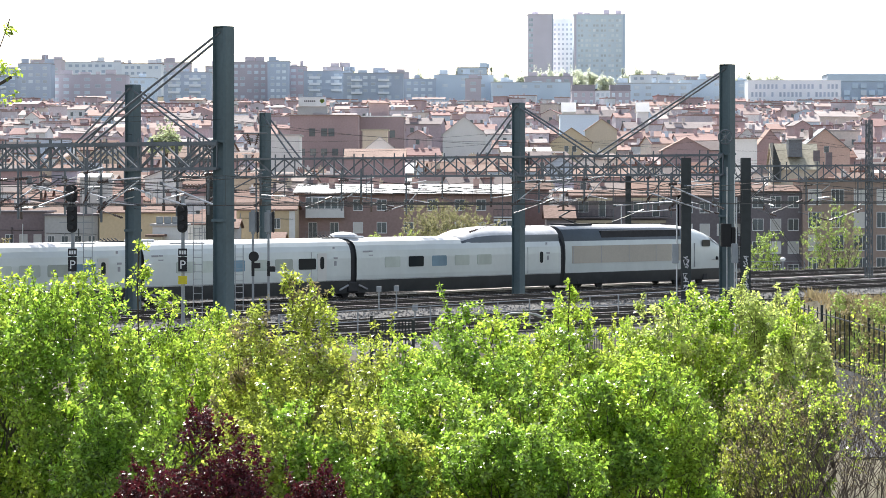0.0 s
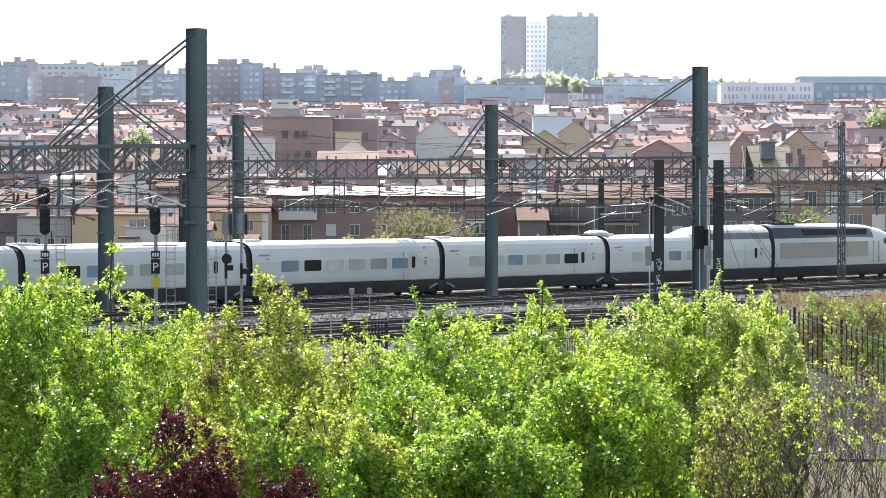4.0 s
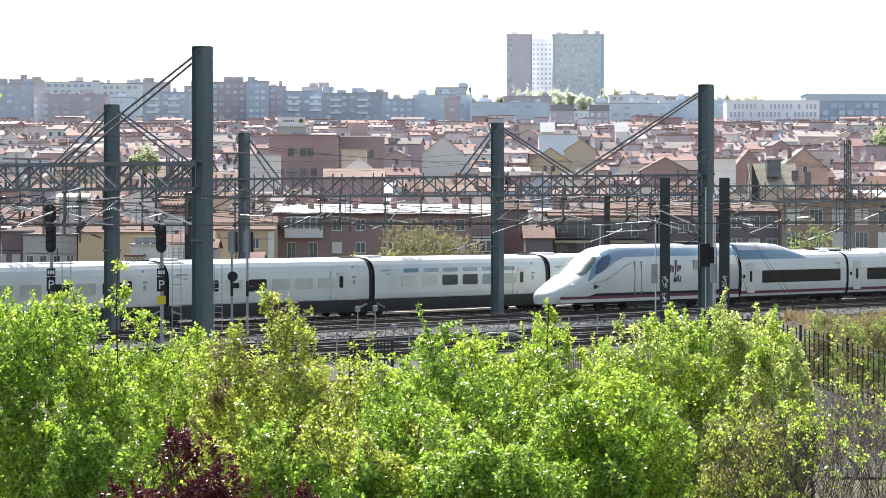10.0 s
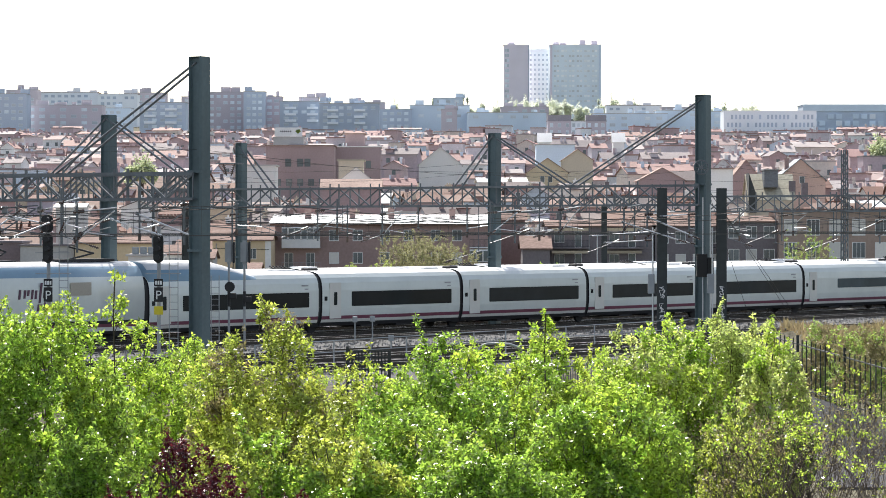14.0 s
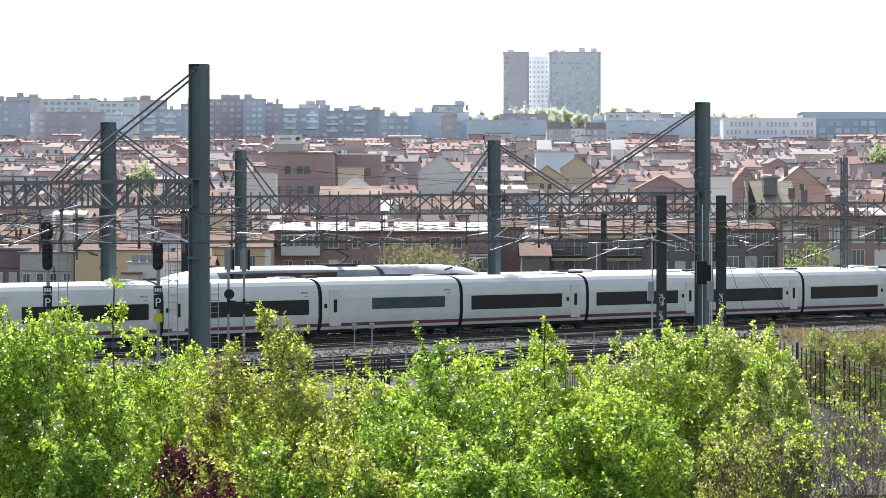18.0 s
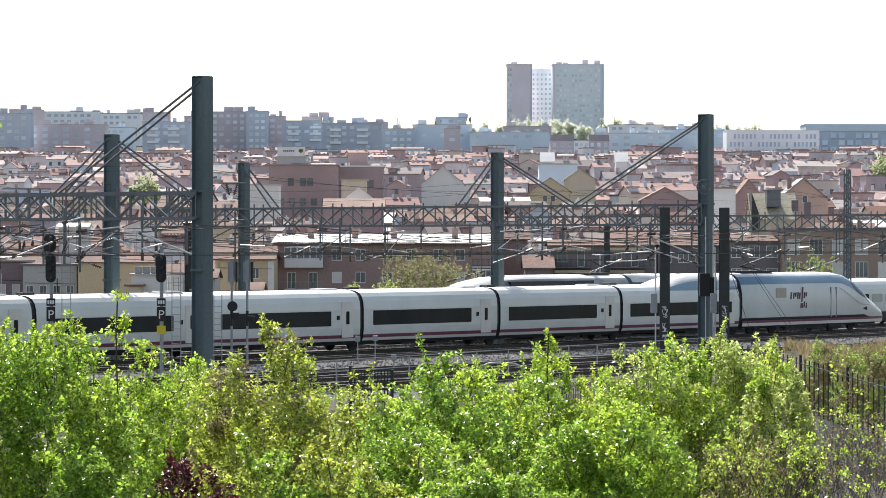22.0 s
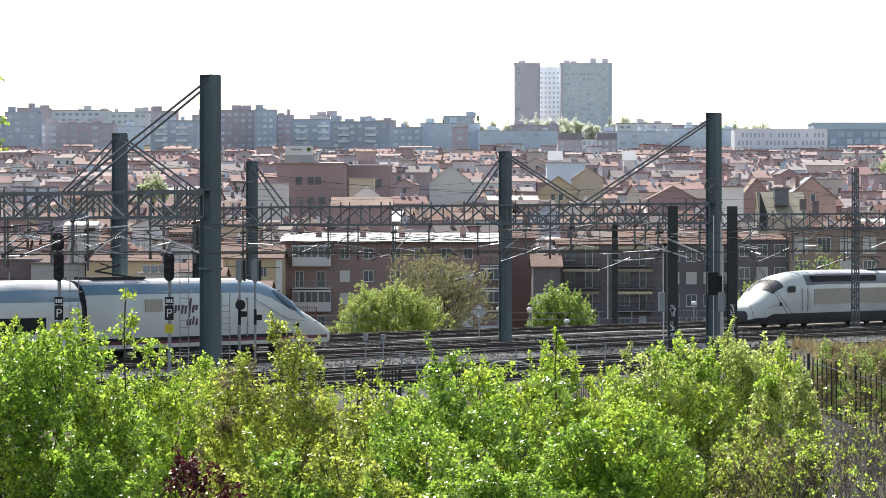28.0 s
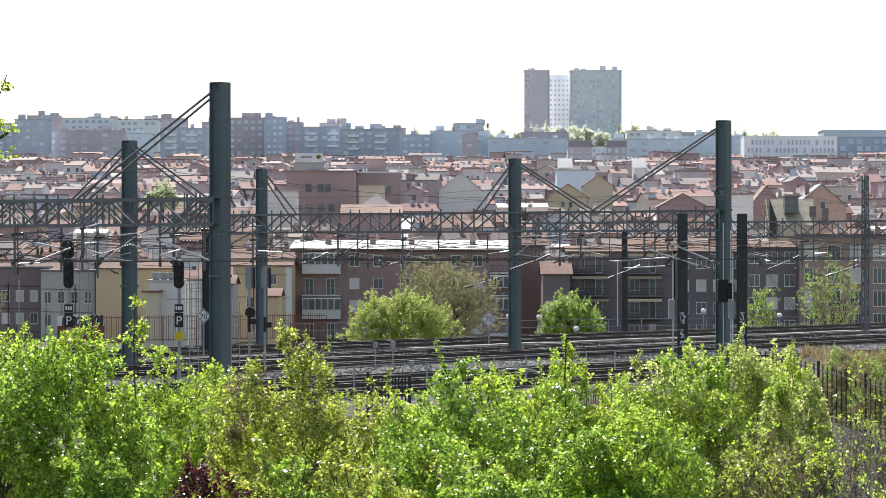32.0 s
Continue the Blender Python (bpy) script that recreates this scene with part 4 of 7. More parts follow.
arm_rnd = random.Random(9)
for u, w, reach in ARMS:
    bracket(RAILWAY @ pose(u, w, arm_rnd.uniform(-0.15, 0.25), 0, 0, arm_rnd.uniform(-40, 40)), reach * arm_rnd.uniform(0.65, 0.95), arm_rnd.choice(["alu", "alu", "lattice"]))


def wires(w, mat4, dz=0.0):
    t = thing("overhead_line", "thin dark contact wire and messenger wire with droppers", "wire", at=mat4 @ pose(0, w, dz), group="overhead wires")
    posts = [-120, -40, 8, 56, 104, 200]
    dr, pts = bm_new(), []
    for a, b in zip(posts, posts[1:]):
        for i in range(8):
            f = i / 8
            p = (a + (b - a) * f, 0, 6.65 - 0.75 * 4 * f * (1 - f))
            pts.append(p)
            tube(dr, p, (p[0], 0, 5.35), 0.009, 3)
    part("messenger_wire", polytube(pts, 0.022), "wire", t)
    tagged(part("dropper_set", dr, "wire", t), kind="stuff")
    part("contact_wire", tubem((-120, 0, 5.35), (200, 0, 5.35), 0.02, 4), "wire", t)
    return t


for w in (0.0, -5.4, -16.6, -21.4, 14.2, 19.8):
    wires(w, RAILWAY)
wires(0, FAR_TRACK)

# ---- signals and line-side things ----
def signal(px, depth, head_y, label, second=False):
    s = thing("railway_signal", label, "signal", at=pose(spot(px, depth), depth, 0), group="signals beside the tracks")
    zc = high(head_y, depth)
    part("post", tubem((0, 0, -0.35), (0, 0, zc + 1.0), 0.085, 10), "grey_box", s)
    part("foot", bevelbox(-0.4, 0.4, -0.4, 0.4, -0.7, -0.25, 0.03), "concrete", s)
    bm = prism(bm_new(), rounded(-0.23, 0.23, zc - 0.66, zc + 0.66, 0.22, 5), -0.32, -0.2)
    part("signal_head", bm, "black_paint", s)
    for k in range(3):
        z = zc + 0.4 - 0.4 * k
        part("lens_hood", tubem((-0.05, -0.62, z), (0, -0.3, z), 0.12, 12), "black_paint", s)
    if second:
        part("signal_head", prism(bm_new(), rounded(-0.3, 0.24, zc + 0.72, zc + 1.5, 0.2, 5), -0.32, -0.2), "black_paint", s)
        for k in range(2):
            part("lens_hood", tubem((-0.05, -0.62, zc + 0.93 + 0.38 * k), (0, -0.3, zc + 0.93 + 0.38 * k), 0.12, 12), "black_paint", s)
    part("number_plate", boxm(-0.2, 0.2, -0.22, -0.2, zc - 1.72, zc - 1.38), "black_paint", s)
    for k in range(3):
        part("plate_bar", boxm(-0.15 + 0.11 * k, -0.07 + 0.11 * k, -0.226, -0.22, zc - 1.64, zc - 1.47), "white_paint", s)
    pl = part("letter_plate", boxm(-0.2, 0.2, -0.22, -0.2, zc - 2.42, zc - 1.76), "black_paint", s)
    letter("P", 0.56, (0, -0.226, zc - 2.3), pl, "white_paint")
    part("yellow_plate", boxm(-0.2, 0.2, -0.22, -0.2, zc - 3.0, zc - 2.62), "yellow_paint", s)
    bm = bm_new()
    for x in (0.45, 0.85):
        tube(bm, (x, 0.25, -0.3), (x, 0.25, zc + 0.6), 0.025, 4)
    for k in range(int((zc + 0.6) / 0.33)):
        tube(bm, (0.45, 0.25, 0.33 * k), (0.85, 0.25, 0.33 * k), 0.018, 4)
    part("ladder", bm, "grey_box", s)
    for z in (zc - 1.15, zc - 0.2):
        bm = bm_new()
        for a, b in (((-0.6, -0.1), (0.95, -0.1)), ((-0.6, 0.5), (0.95, 0.5)), ((0.95, -0.1), (0.95, 0.5))):
            tube(bm, (a[0], a[1], z), (b[0], b[1], z), 0.022, 4)
        part("cage_rail", bm, "grey_box", s)
    return s


def letter(text, size, at, parent, mat, name="lettering"):
    cu = bpy.data.curves.new(name, "FONT")
    cu.body, cu.size, cu.align_x, cu.extrude = text, size, "CENTER", 0.003
    ob = new(name, cu)
    me = bpy.data.meshes.new_from_object(ob)
    bpy.data.objects.remove(ob)
    me.materials.append(M[mat])
    me.transform(Matrix.Translation(at) @ pose(0, 0, 0, 90, 0, 0))
    return link(name, me, parent)


signal(300, 150, 472, "black signal head with P board and yellow plate on grey post")
signal(105, 150, 472, "stacked black signal heads with P board on a caged grey post", True)


def speed_board(px, depth, py, half=0.62):
    s = thing("speed_board", "white diamond speed board reading 70 on a thin post", "sign", at=pose(spot(px, depth), depth, 0), group="speed boards")
    zc = high(py, depth)
    part("post", tubem((0, 0.04, -0.35), (0, 0.04, zc), 0.045), "grey_box", s)
    d = [(0, -half), (half, 0), (0, half), (-half, 0)]
    bd = part("board", prism(bm_new(), [(x, zc + z) for x, z in d], -0.02, 0.02), "white_paint", s)
    bm = bm_new()
    q = half * 0.86
    c = [(0, zc - q), (q, zc), (0, zc + q), (-q, zc)]
    for a, b in zip(c, c[1:] + c[:1]):
        tube(bm, (a[0], -0.022, a[1]), (b[0], -0.022, b[1]), 0.026, 4)
    part("black_rim", bm, "black_paint", bd)
    letter("70", half * 0.95, (0, -0.026, zc - half * 0.34), bd, "black_paint")
    return s


speed_board(848, 214, 552, 0.55)
speed_board(343, 190, 547, 0.45)


def twin_signal(px, depth):
    """Paired grey dwarf signal backs on a mast with control boxes."""
    s = thing("signal_backs", "pair of grey signal backs with black shields on slim striped posts", "signal", at=pose(spot(px, depth), depth, 0))
    for dx in (0, 0.78):
        part("post", tubem((dx, 0, -0.35), (dx, 0, high(480, depth)), 0.06, 8), "grey_box", s)
        part("signal_head", bevelbox(dx - 0.2, dx + 0.2, -0.12, 0.12, high(500, depth), high(458, depth), 0.1, 2), "grey_box", s)
        part("shield", bevelbox(dx + 0.2, dx + 0.3, -0.2, 0.2, high(498, depth), high(460, depth), 0.04), "black_paint", s)
        part("dark_band", tubem((dx, 0, high(575, depth)), (dx, 0, high(548, depth)), 0.075, 8), "black_paint", s)
    part("disc", tubem((0.05, -0.2, high(540, depth)), (0.05, -0.1, high(540, depth)), 0.26, 14), "black_paint", s)
    for dz, dx in ((556, 0.2), (562, 0.95)):
        part("control_box", bevelbox(dx - 0.18, dx + 0.18, -0.2, 0, high(dz + 5, depth), high(dz - 5, depth), 0.03), "black_paint", s)
    bm = bm_new()
    for x in (-0.9, -0.5):
        tube(bm, (x, 0.1, -0.3), (x, 0.1, high(520, depth)), 0.03, 4)
    for k in range(10):
        tube(bm, (-0.9, 0.1, 0.3 * k), (-0.5, 0.1, 0.3 * k), 0.02, 4)
    part("ladder", bm, "grey_box", s)
    return s


twin_signal(424, 166)


def marker_post(px, depth, top, box_on=True):
    s = thing("trackside_post", "slim grey post with a small box on top", "post", at=pose(spot(px, depth), depth, 0), group="trackside posts")
    z = high(top, depth)
    part("post", tubem((0, 0, -0.35), (0, 0, z), 0.035), "grey_box", s)
    part("cap_box", bevelbox(-0.13, 0.13, -0.1, 0.1, z - 0.2, z + 0.1, 0.02), "grey_box", s)
    return s


for px, d, top in ((647, 172, 596), (678, 172, 595), (711, 158, 629)):
    marker_post(px, d, top)


def globe_lamp(px, depth, py, pole=True):
    s = thing("globe_lamp", "white globe lamp on a slim post beyond the tracks", "street lamp", at=pose(spot(px, depth), depth, 0), group="globe lamps")
    z = high(py, depth)
    part("pole", tubem((0, 0, -2.0), (0, 0, z), 0.05), "grey_box", s)
    part("globe", ball(bm_new(), (0, 0, z), 0.22, 12, 8, 0.8), "lamp_white", s)
    return s


for px, d, py in ((883, 262, 547), (937, 262, 548), (1003, 240, 569), (775, 262, 548), (675, 250, 571), (1228, 262, 537), (1362, 265, 545)):
    globe_lamp(px, d, py)


def railing(px0, px1, d0, d1, top, bottom, step, mat="grey_box", label="grey pipe railing beside the tracks", bars_n=0, z0=-0.4):
    x0, x1 = spot(px0, d0), spot(px1, d1)
    ln = math.hypot(x1 - x0, d1 - d0)
    f = thing("fence", label, "fence", at=Matrix.Translation((x0, d0, 0)) @ pose(0, 0, 0, 0, 0, math.degrees(math.atan2(d1 - d0, x1 - x0))))
    n = max(1, round(ln / step))
    me = None
    for k in range(n + 1):
        p = part("post", tubem((0, 0, z0), (0, 0, top), 0.035, 6), mat, f, at=pose(ln * k / n, 0, 0)) if me is None else link("post", me, f, at=pose(ln * k / n, 0, 0))
        me = p.data
    for z in (top - 0.02, bottom):
        part("rail_bar", tubem((0, 0, z), (ln, 0, z), 0.022, 5), mat, f)
    if bars_n:
        me = None
        for k in range(1, bars_n):
            p = part("paling", boxm(-0.014, 0.014, -0.01, 0.01, bottom - 0.1, top + 0.12), mat, f, at=pose(ln * k / bars_n, 0, 0)) if me is None else link("paling", me, f, at=pose(ln * k / bars_n, 0, 0))
            me = p.data
    return f


railing(470, 1300, 134, 176, 0.95, 0.45, 3.2)
railing(430, 1400, 236, 262, 0.65, 0.1, 3.0, label="grey railing along the far edge of the tracks", z0=-0.8)
railing(150, 560, 222, 232, 1.35, -0.2, 2.5, "rust", "rust-red railing at the far edge of the tracks", 100, -0.8)
railing(1000, 1180, 122, 130, 0.55, -0.9, 2.4, "fence_blue", "blue-grey paling fence on a concrete kerb", 46, -1.2)
# lattice gate among the near trees
g = thing("mesh_gate", "black woven lattice gate panel in the near fence", "gate", at=pose(spot(636, 127), 127, 0))
w = spot(706, 127) - spot(636, 127)
for k in range(13):
    part("slat", boxm(w * k / 12 - 0.025, w * k / 12 + 0.025, -0.02, 0.0, -0.5, 1.0), "fence", g)
for k in range(7):
    part("cross_slat", boxm(0, w, -0.045, -0.022, -0.5 + 0.24 * k, -0.44 + 0.24 * k), "fence", g)
part("gate_post", boxm(-0.1, 0.0, -0.06, 0.06, -1.4, 1.15), "fence", g)
part("gate_post", boxm(w, w + 0.1, -0.06, 0.06, -1.4, 1.0), "fence", g)
# ---- town ----
WINDOW_MESH = {}


def window_mesh(w, h, frame_mat, pane_mat, bars_n=1):
    """Frame with mullions set proud of the wall, and the pane behind it; faces -y, origin at the sill's middle."""
    key = (round(w, 2), round(h, 2), frame_mat, pane_mat, bars_n)
    if key not in WINDOW_MESH:
        f = min(0.07, w * 0.08)
        xs = [-w / 2 - f, -w / 2]
        for k in range(1, bars_n + 1):
            x = -w / 2 + w * k / (bars_n + 1)
            xs += [x - f * 0.4, x + f * 0.4]
        xs += [w / 2, w / 2 + f]
        zs = [-f * 1.5, 0, h, h + f]
        bm = bm_new()
        v = [[bm.verts.new((x, -0.07, z)) for z in zs] for x in xs]
        for i in range(len(xs) - 1):
            for j in range(3):
                if j != 1 or i % 2 == 0:
                    bm.faces.new((v[i][j], v[i + 1][j], v[i + 1][j + 1], v[i][j + 1]))
        r = bmesh.ops.extrude_face_region(bm, geom=bm.faces[:])
        bmesh.ops.translate(bm, vec=(0, 0.1, 0), verts=[e for e in r["geom"] if isinstance(e, bmesh.types.BMVert)])
        bmesh.ops.recalc_face_normals(bm, faces=bm.faces[:])
        fr = bpy.data.meshes.new("window")
        bm.to_mesh(fr)
        bm.free()
        fr.materials.append(M[frame_mat])
        bm = boxm(-w / 2, w / 2, -0.02, 0.04, 0, h)
        pa = bpy.data.meshes.new("pane")
        bm.to_mesh(pa)
        bm.free()
        pa.materials.append(M[pane_mat])
        WINDOW_MESH[key] = (fr, pa)
    return WINDOW_MESH[key]


def put_window(parent, meshes, x, y, z, name="window", pane_name="pane"):
    link(pane_name, meshes[1], link(name, meshes[0], parent, at=pose(x, y, z)))


def put_windows(parent, xs, zs, w, h, frame_mat="white_render", pane_mat="pane", bars_n=1, y=0.0, skip=0.0, rnd=None, shutters=0.0):
    me = window_mesh(w, h, frame_mat, pane_mat, bars_n)
    ms = window_mesh(w, h, frame_mat, "shutter", 0) if shutters else None
    for x in xs:
        for z in zs:
            if skip and rnd.random() < skip:
                continue
            if ms and rnd.random() < shutters:
                put_window(parent, ms, x, y, z, pane_name="shutter")
            else:
                put_window(parent, me, x, y, z)


def spread(a, b, n):
    return [a + (b - a) * (i + 0.5) / n for i in range(n)]


def gable_roof(bm, x0, x1, y0, y1, z, rise, along="x", over=0.35, thick=0.16):
    """A pitched roof of two slabs; along: the ridge's direction."""
    if along == "x":
        ym = (y0 + y1) / 2
        a = [(y0 - over, z - over * rise / (ym - y0)), (ym, z + rise), (y1 + over, z - over * rise / (ym - y0))]
        pts = [(x0 - over, *p) for p in a], [(x1 + over, *p) for p in a]
    else:
        xm = (x0 + x1) / 2
        a = [(x0 - over, z - over * rise / (xm - x0)), (xm, z + rise), (x1 + over, z - over * rise / (xm - x0))]
        pts = [(p[0], y0 - over, p[1]) for p in a], [(p[0], y1 + over, p[1]) for p in a]
    lo = [[bm.verts.new(p) for p in r] for r in pts]
    hi = [[bm.verts.new((p[0], p[1], p[2] + thick)) for p in r] for r in pts]
    for i in (0, 1):
        bm.faces.new((hi[0][i], hi[0][i + 1], hi[1][i + 1], hi[1][i]))
        bm.faces.new((lo[0][i + 1], lo[0][i], lo[1][i], lo[1][i + 1]))
    for r, q in ((lo[0], hi[0]), (hi[1], lo[1])):
        bm.faces.new((r[0], r[1], q[1], q[0])), bm.faces.new((r[1], r[2], q[2], q[1]))
    bm.faces.new((lo[0][0], hi[0][0], hi[1][0], lo[1][0])), bm.faces.new((hi[0][2], lo[0][2], lo[1][2], hi[1][2]))
    bmesh.ops.recalc_face_normals(bm, faces=bm.faces[:])
    return bm


def gable_wall(bm, x0, x1, y0, y1, z0, z, rise, along="x"):
    if along == "x":
        ym = (y0 + y1) / 2
        pts = [(y0, z0), (y1, z0), (y1, z), (ym, z + rise), (y0, z)]
        a = [bm.verts.new((x0, *p)) for p in pts]
        b = [bm.verts.new((x1, *p)) for p in pts]
    else:
        xm = (x0 + x1) / 2
        pts = [(x0, z0), (x1, z0), (x1, z), (xm, z + rise), (x0, z)]
        a = [bm.verts.new((p[0], y0, p[1])) for p in pts]
        b = [bm.verts.new((p[0], y1, p[1])) for p in pts]
    bm.faces.new(a), bm.faces.new(b[::-1])
    for i in range(5):
        bm.faces.new((a[(i + 1) % 5], a[i], b[i], b[(i + 1) % 5]))
    bmesh.ops.recalc_face_normals(bm, faces=bm.faces[:])
    return bm


def chimney(parent, x, y, z, mat="brick_wall"):
    bm = boxm(x - 0.4, x + 0.4, y - 0.35, y + 0.35, z - 1.0, z + 1.1)
    box(bm, x - 0.48, x + 0.48, y - 0.43, y + 0.43, z + 1.1, z + 1.22)
    tube(bm, (x, y, z + 1.2), (x, y, z + 1.6), 0.13, 6)
    return part("chimney", bm, mat, parent)


def antenna(parent, x, y, z, h=2.4):
    bm = tubem((x, y, z), (x, y, z + h), 0.05, 4)
    for k in range(4):
        tube(bm, (x - 0.5 + 0.08 * k, y, z + h - 0.2 * k), (x + 0.5 - 0.08 * k, y, z + h - 0.2 * k), 0.03, 4)
    return part("antenna", bm, "lattice", parent)


def block(px0, px1, top, depth, label, wall, roof="flat", roof_mat="grey_render", deep=12.0, base=None, name="apartment_building", rise=1.8, group="", overhang=0.3):
    """A building whose front stands at that depth between two picture columns; local x from its middle."""
    # beyond 490 m, swap to the copies whose colours carry the haze
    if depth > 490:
        hazed = {"brick_wall": "mid_brick", "brick_dark": "mid_brick_dark", "brick_orange": "mid_orange", "tile_red": "mid_tile", "ochre": "mid_ochre"}
        wall, roof_mat = hazed.get(wall, wall), hazed.get(roof_mat, roof_mat)
    x0, x1 = spot(px0, depth), spot(px1, depth)
    zt = high(top, depth)
    zb = (hill(depth) - 0.6) if base is None else base
    hw = (x1 - x0) / 2
    b = thing(name, label, "building", at=pose((x0 + x1) / 2, depth, 0), group=group)
    if roof == "flat":
        part("wall", boxm(-hw, hw, 0, deep, zb, zt), wall, b)
        bm = boxm(-hw - overhang, hw + overhang, -overhang, deep + overhang, zt, zt + 0.25)
        part("roof", bm, roof_mat, b)
    else:
        bm = gable_wall(bm_new(), -hw, hw, 0, deep, zb, zt - rise, rise, roof)
        part("wall", bm, wall, b)
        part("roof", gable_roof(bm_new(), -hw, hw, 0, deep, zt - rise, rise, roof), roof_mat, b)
    b["hw"], b["zt"], b["zb"] = hw, zt, zb
    return b


def balcony(parent, x0, x1, z, deep=1.1, rail="steel_dark", slab="grey_render", glazed=False, solid=False):
    bm = boxm(x0, x1, -deep, 0.0, z - 0.16, z)
    s = part("balcony", bm, slab, parent)
    if solid:
        part("parapet", boxm(x0, x1, -deep, -deep + 0.08, z, z + 0.95), slab, s)
    else:
        bm = bm_new()
        for zz in (z + 0.95, z + 0.1):
            box(bm, x0, x1, -deep, -deep + 0.04, zz - 0.03, zz + 0.02)
        n = max(3, int((x1 - x0) / 0.16))
        for k in range(n + 1):
            xx = x0 + (x1 - x0) * k / n
            box(bm, xx - 0.012, xx + 0.012, -deep + 0.01, -deep + 0.03, z, z + 0.95)
        part("railing", bm, rail, s)
    if glazed:
        n = max(3, int((x1 - x0) / 0.8))
        me = window_mesh((x1 - x0) / n - 0.16, 1.35, "white_paint", "pane", 0)
        for xx in spread(x0, x1, n):
            link("pane", me[0], s, at=pose(xx, -deep + 0.04, z + 1.05)), link("glass", me[1], s, at=pose(xx, -deep + 0.04, z + 1.05))
        part("enclosure", boxm(x0, x1, -deep + 0.06, 0, z + 2.42, z + 2.6), "white_paint", s)
    return s


rnd = random.Random(11)
STOREY = 2.93
FRONT = 430.0

# brick block with the white roof
b = block(505, 890, 432, FRONT, "red-brown brick apartment block with a white reflective roof", "brick_wall", deep=14, overhang=0.6, roof_mat="tile_red")
hw, zt = b["hw"], b["zt"]
bm = bm_new()
v = [bm.verts.new(c) for c in ((-hw - 0.8, -0.9, zt + 0.27), (hw + 0.8, -0.9, zt + 0.27), (hw + 0.8, 15, zt + 1.5), (-hw - 0.8, 15, zt + 1.5), (-hw - 0.8, 15, zt + 0.27), (hw + 0.8, 15, zt + 0.27))]
for f in ((0, 1, 2, 3), (3, 2, 5, 4), (0, 3, 4), (1, 5, 2), (0, 4, 5, 1)):
    bm.faces.new([v[i] for i in f])
bmesh.ops.recalc_face_normals(bm, faces=bm.faces[:])
part("roof_cover", bm, "roof_white", b, "glaring white sloped roof")
def lx(px, bb_px0, bb_px1, depth=FRONT):
    return spot(px, depth) - (spot(bb_px0, depth) + spot(bb_px1, depth)) / 2
floors = [zt - 2.75 - STOREY * k for k in range(4)]
for k, z in enumerate(floors):
    x0, x1 = lx(518, 505, 890), lx(586, 505, 890)
    balcony(b, x0, x1, z, 1.2, "grey_box", "white_render", glazed=(k in (0, 2)), solid=(k in (0, 2)))
    put_windows(b, [lx(530, 505, 890), lx(568, 505, 890)], [z + 0.1], 1.0, 2.0, "white_paint", "pane", 1)
    balcony(b, lx(850, 505, 890), lx(885, 505, 890), z, 1.1, "steel_dark", "white_render", glazed=(k in (1, 2)), solid=(k == 3))
    put_windows(b, [lx(p, 505, 890) for p in (610, 652, 700, 742, 790, 828)], [z + 0.85], 1.15, 1.3, "white_paint", "pane", 1, rnd=rnd, shutters=0.35)
for px in (560, 640, 710, 820):
    chimney(b, lx(px, 505, 890), 8, zt + 1.0)

# neighbours along the street
b = block(905, 948, 398, FRONT + 14, "narrow dark red brick house with a blank side wall", "brick_wall", "x", "tile_red", 12, name="town_house")
chimney(b, 0.5, 6, b["zt"])
b = block(944, 992, 452, FRONT - 6, "low red brick house with a tiled lean-to roof", "brick_dark", "x", "tile_red", 10, name="town_house", rise=1.5)
put_windows(b, [-0.9, 0.9], [b["zb"] + 1.5 + 2.8 * k for k in range(2)], 0.9, 1.3, rnd=rnd, shutters=0.3)
b = block(988, 1176, 424, FRONT, "brown brick apartment block with deep balconies and awnings", "brick_dark", "x", "tile_red", 13, rise=0.7)
hw, zt = b["hw"], b["zt"] - 0.7
for k in range(4):
    z = zt - 2.7 - STOREY * k
    for px0, px1 in ((992, 1062), (1090, 1156)):
        x0, x1 = lx(px0, 988, 1176), lx(px1, 988, 1176)
        balcony(b, x0, x1, z, 1.5, "steel_dark", "brick_dark")
        put_windows(b, [x0 + (x1 - x0) * 0.24], [z + 0.7], 1.2, 1.3, "grey_render", "pane", 1)
        put_windows(b, [x0 + (x1 - x0) * 0.72], [z + 0.1], 0.8, 2.0, "white_paint", "pane", 0, rnd=rnd, shutters=0.4)
        if k < 3:
            bm = prism(bm_new(), [(x0 + 0.2, z + 2.15), (x1 - 0.2, z + 2.15), (x1 - 0.2, z + 2.5), (x0 + 0.2, z + 2.5)], -1.62, -1.5)
            part("awning", bm, "awning", b)
b = block(1178, 1300, 424, FRONT, "brown brick apartment block with roller shutters", "brick_dark", "x", "tile_red", 13, rise=0.7)
for k in range(4):
    z = b["zt"] - 0.7 - 2.1 - STOREY * k
    put_windows(b, spread(-b["hw"], b["hw"], 4), [z], 1.2, 1.4, "white_paint", "pane", 1, rnd=rnd, shutters=0.35)
    balcony(b, b["hw"] * 0.25, b["hw"] * 0.75, z - 0.7, 1.2, "steel_dark", "brick_dark")
b = block(1302, 1396, 416, FRONT - 4, "dark brick apartment block with a clay tile roof", "brick_dark", "x", "tile_red", 13, rise=0.7)
for k in range(4):
    put_windows(b, spread(-b["hw"], b["hw"], 3), [b["zt"] - 0.7 - 2.0 - STOREY * k], 1.3, 1.4, "white_paint", "pane", 1, rnd=rnd, shutters=0.3)
b = block(1398, 1640, 405, FRONT - 6, "orange brick apartment block with tall white windows", "brick_orange", "flat", "tile_red", 13, overhang=0.5)
for k in range(4):
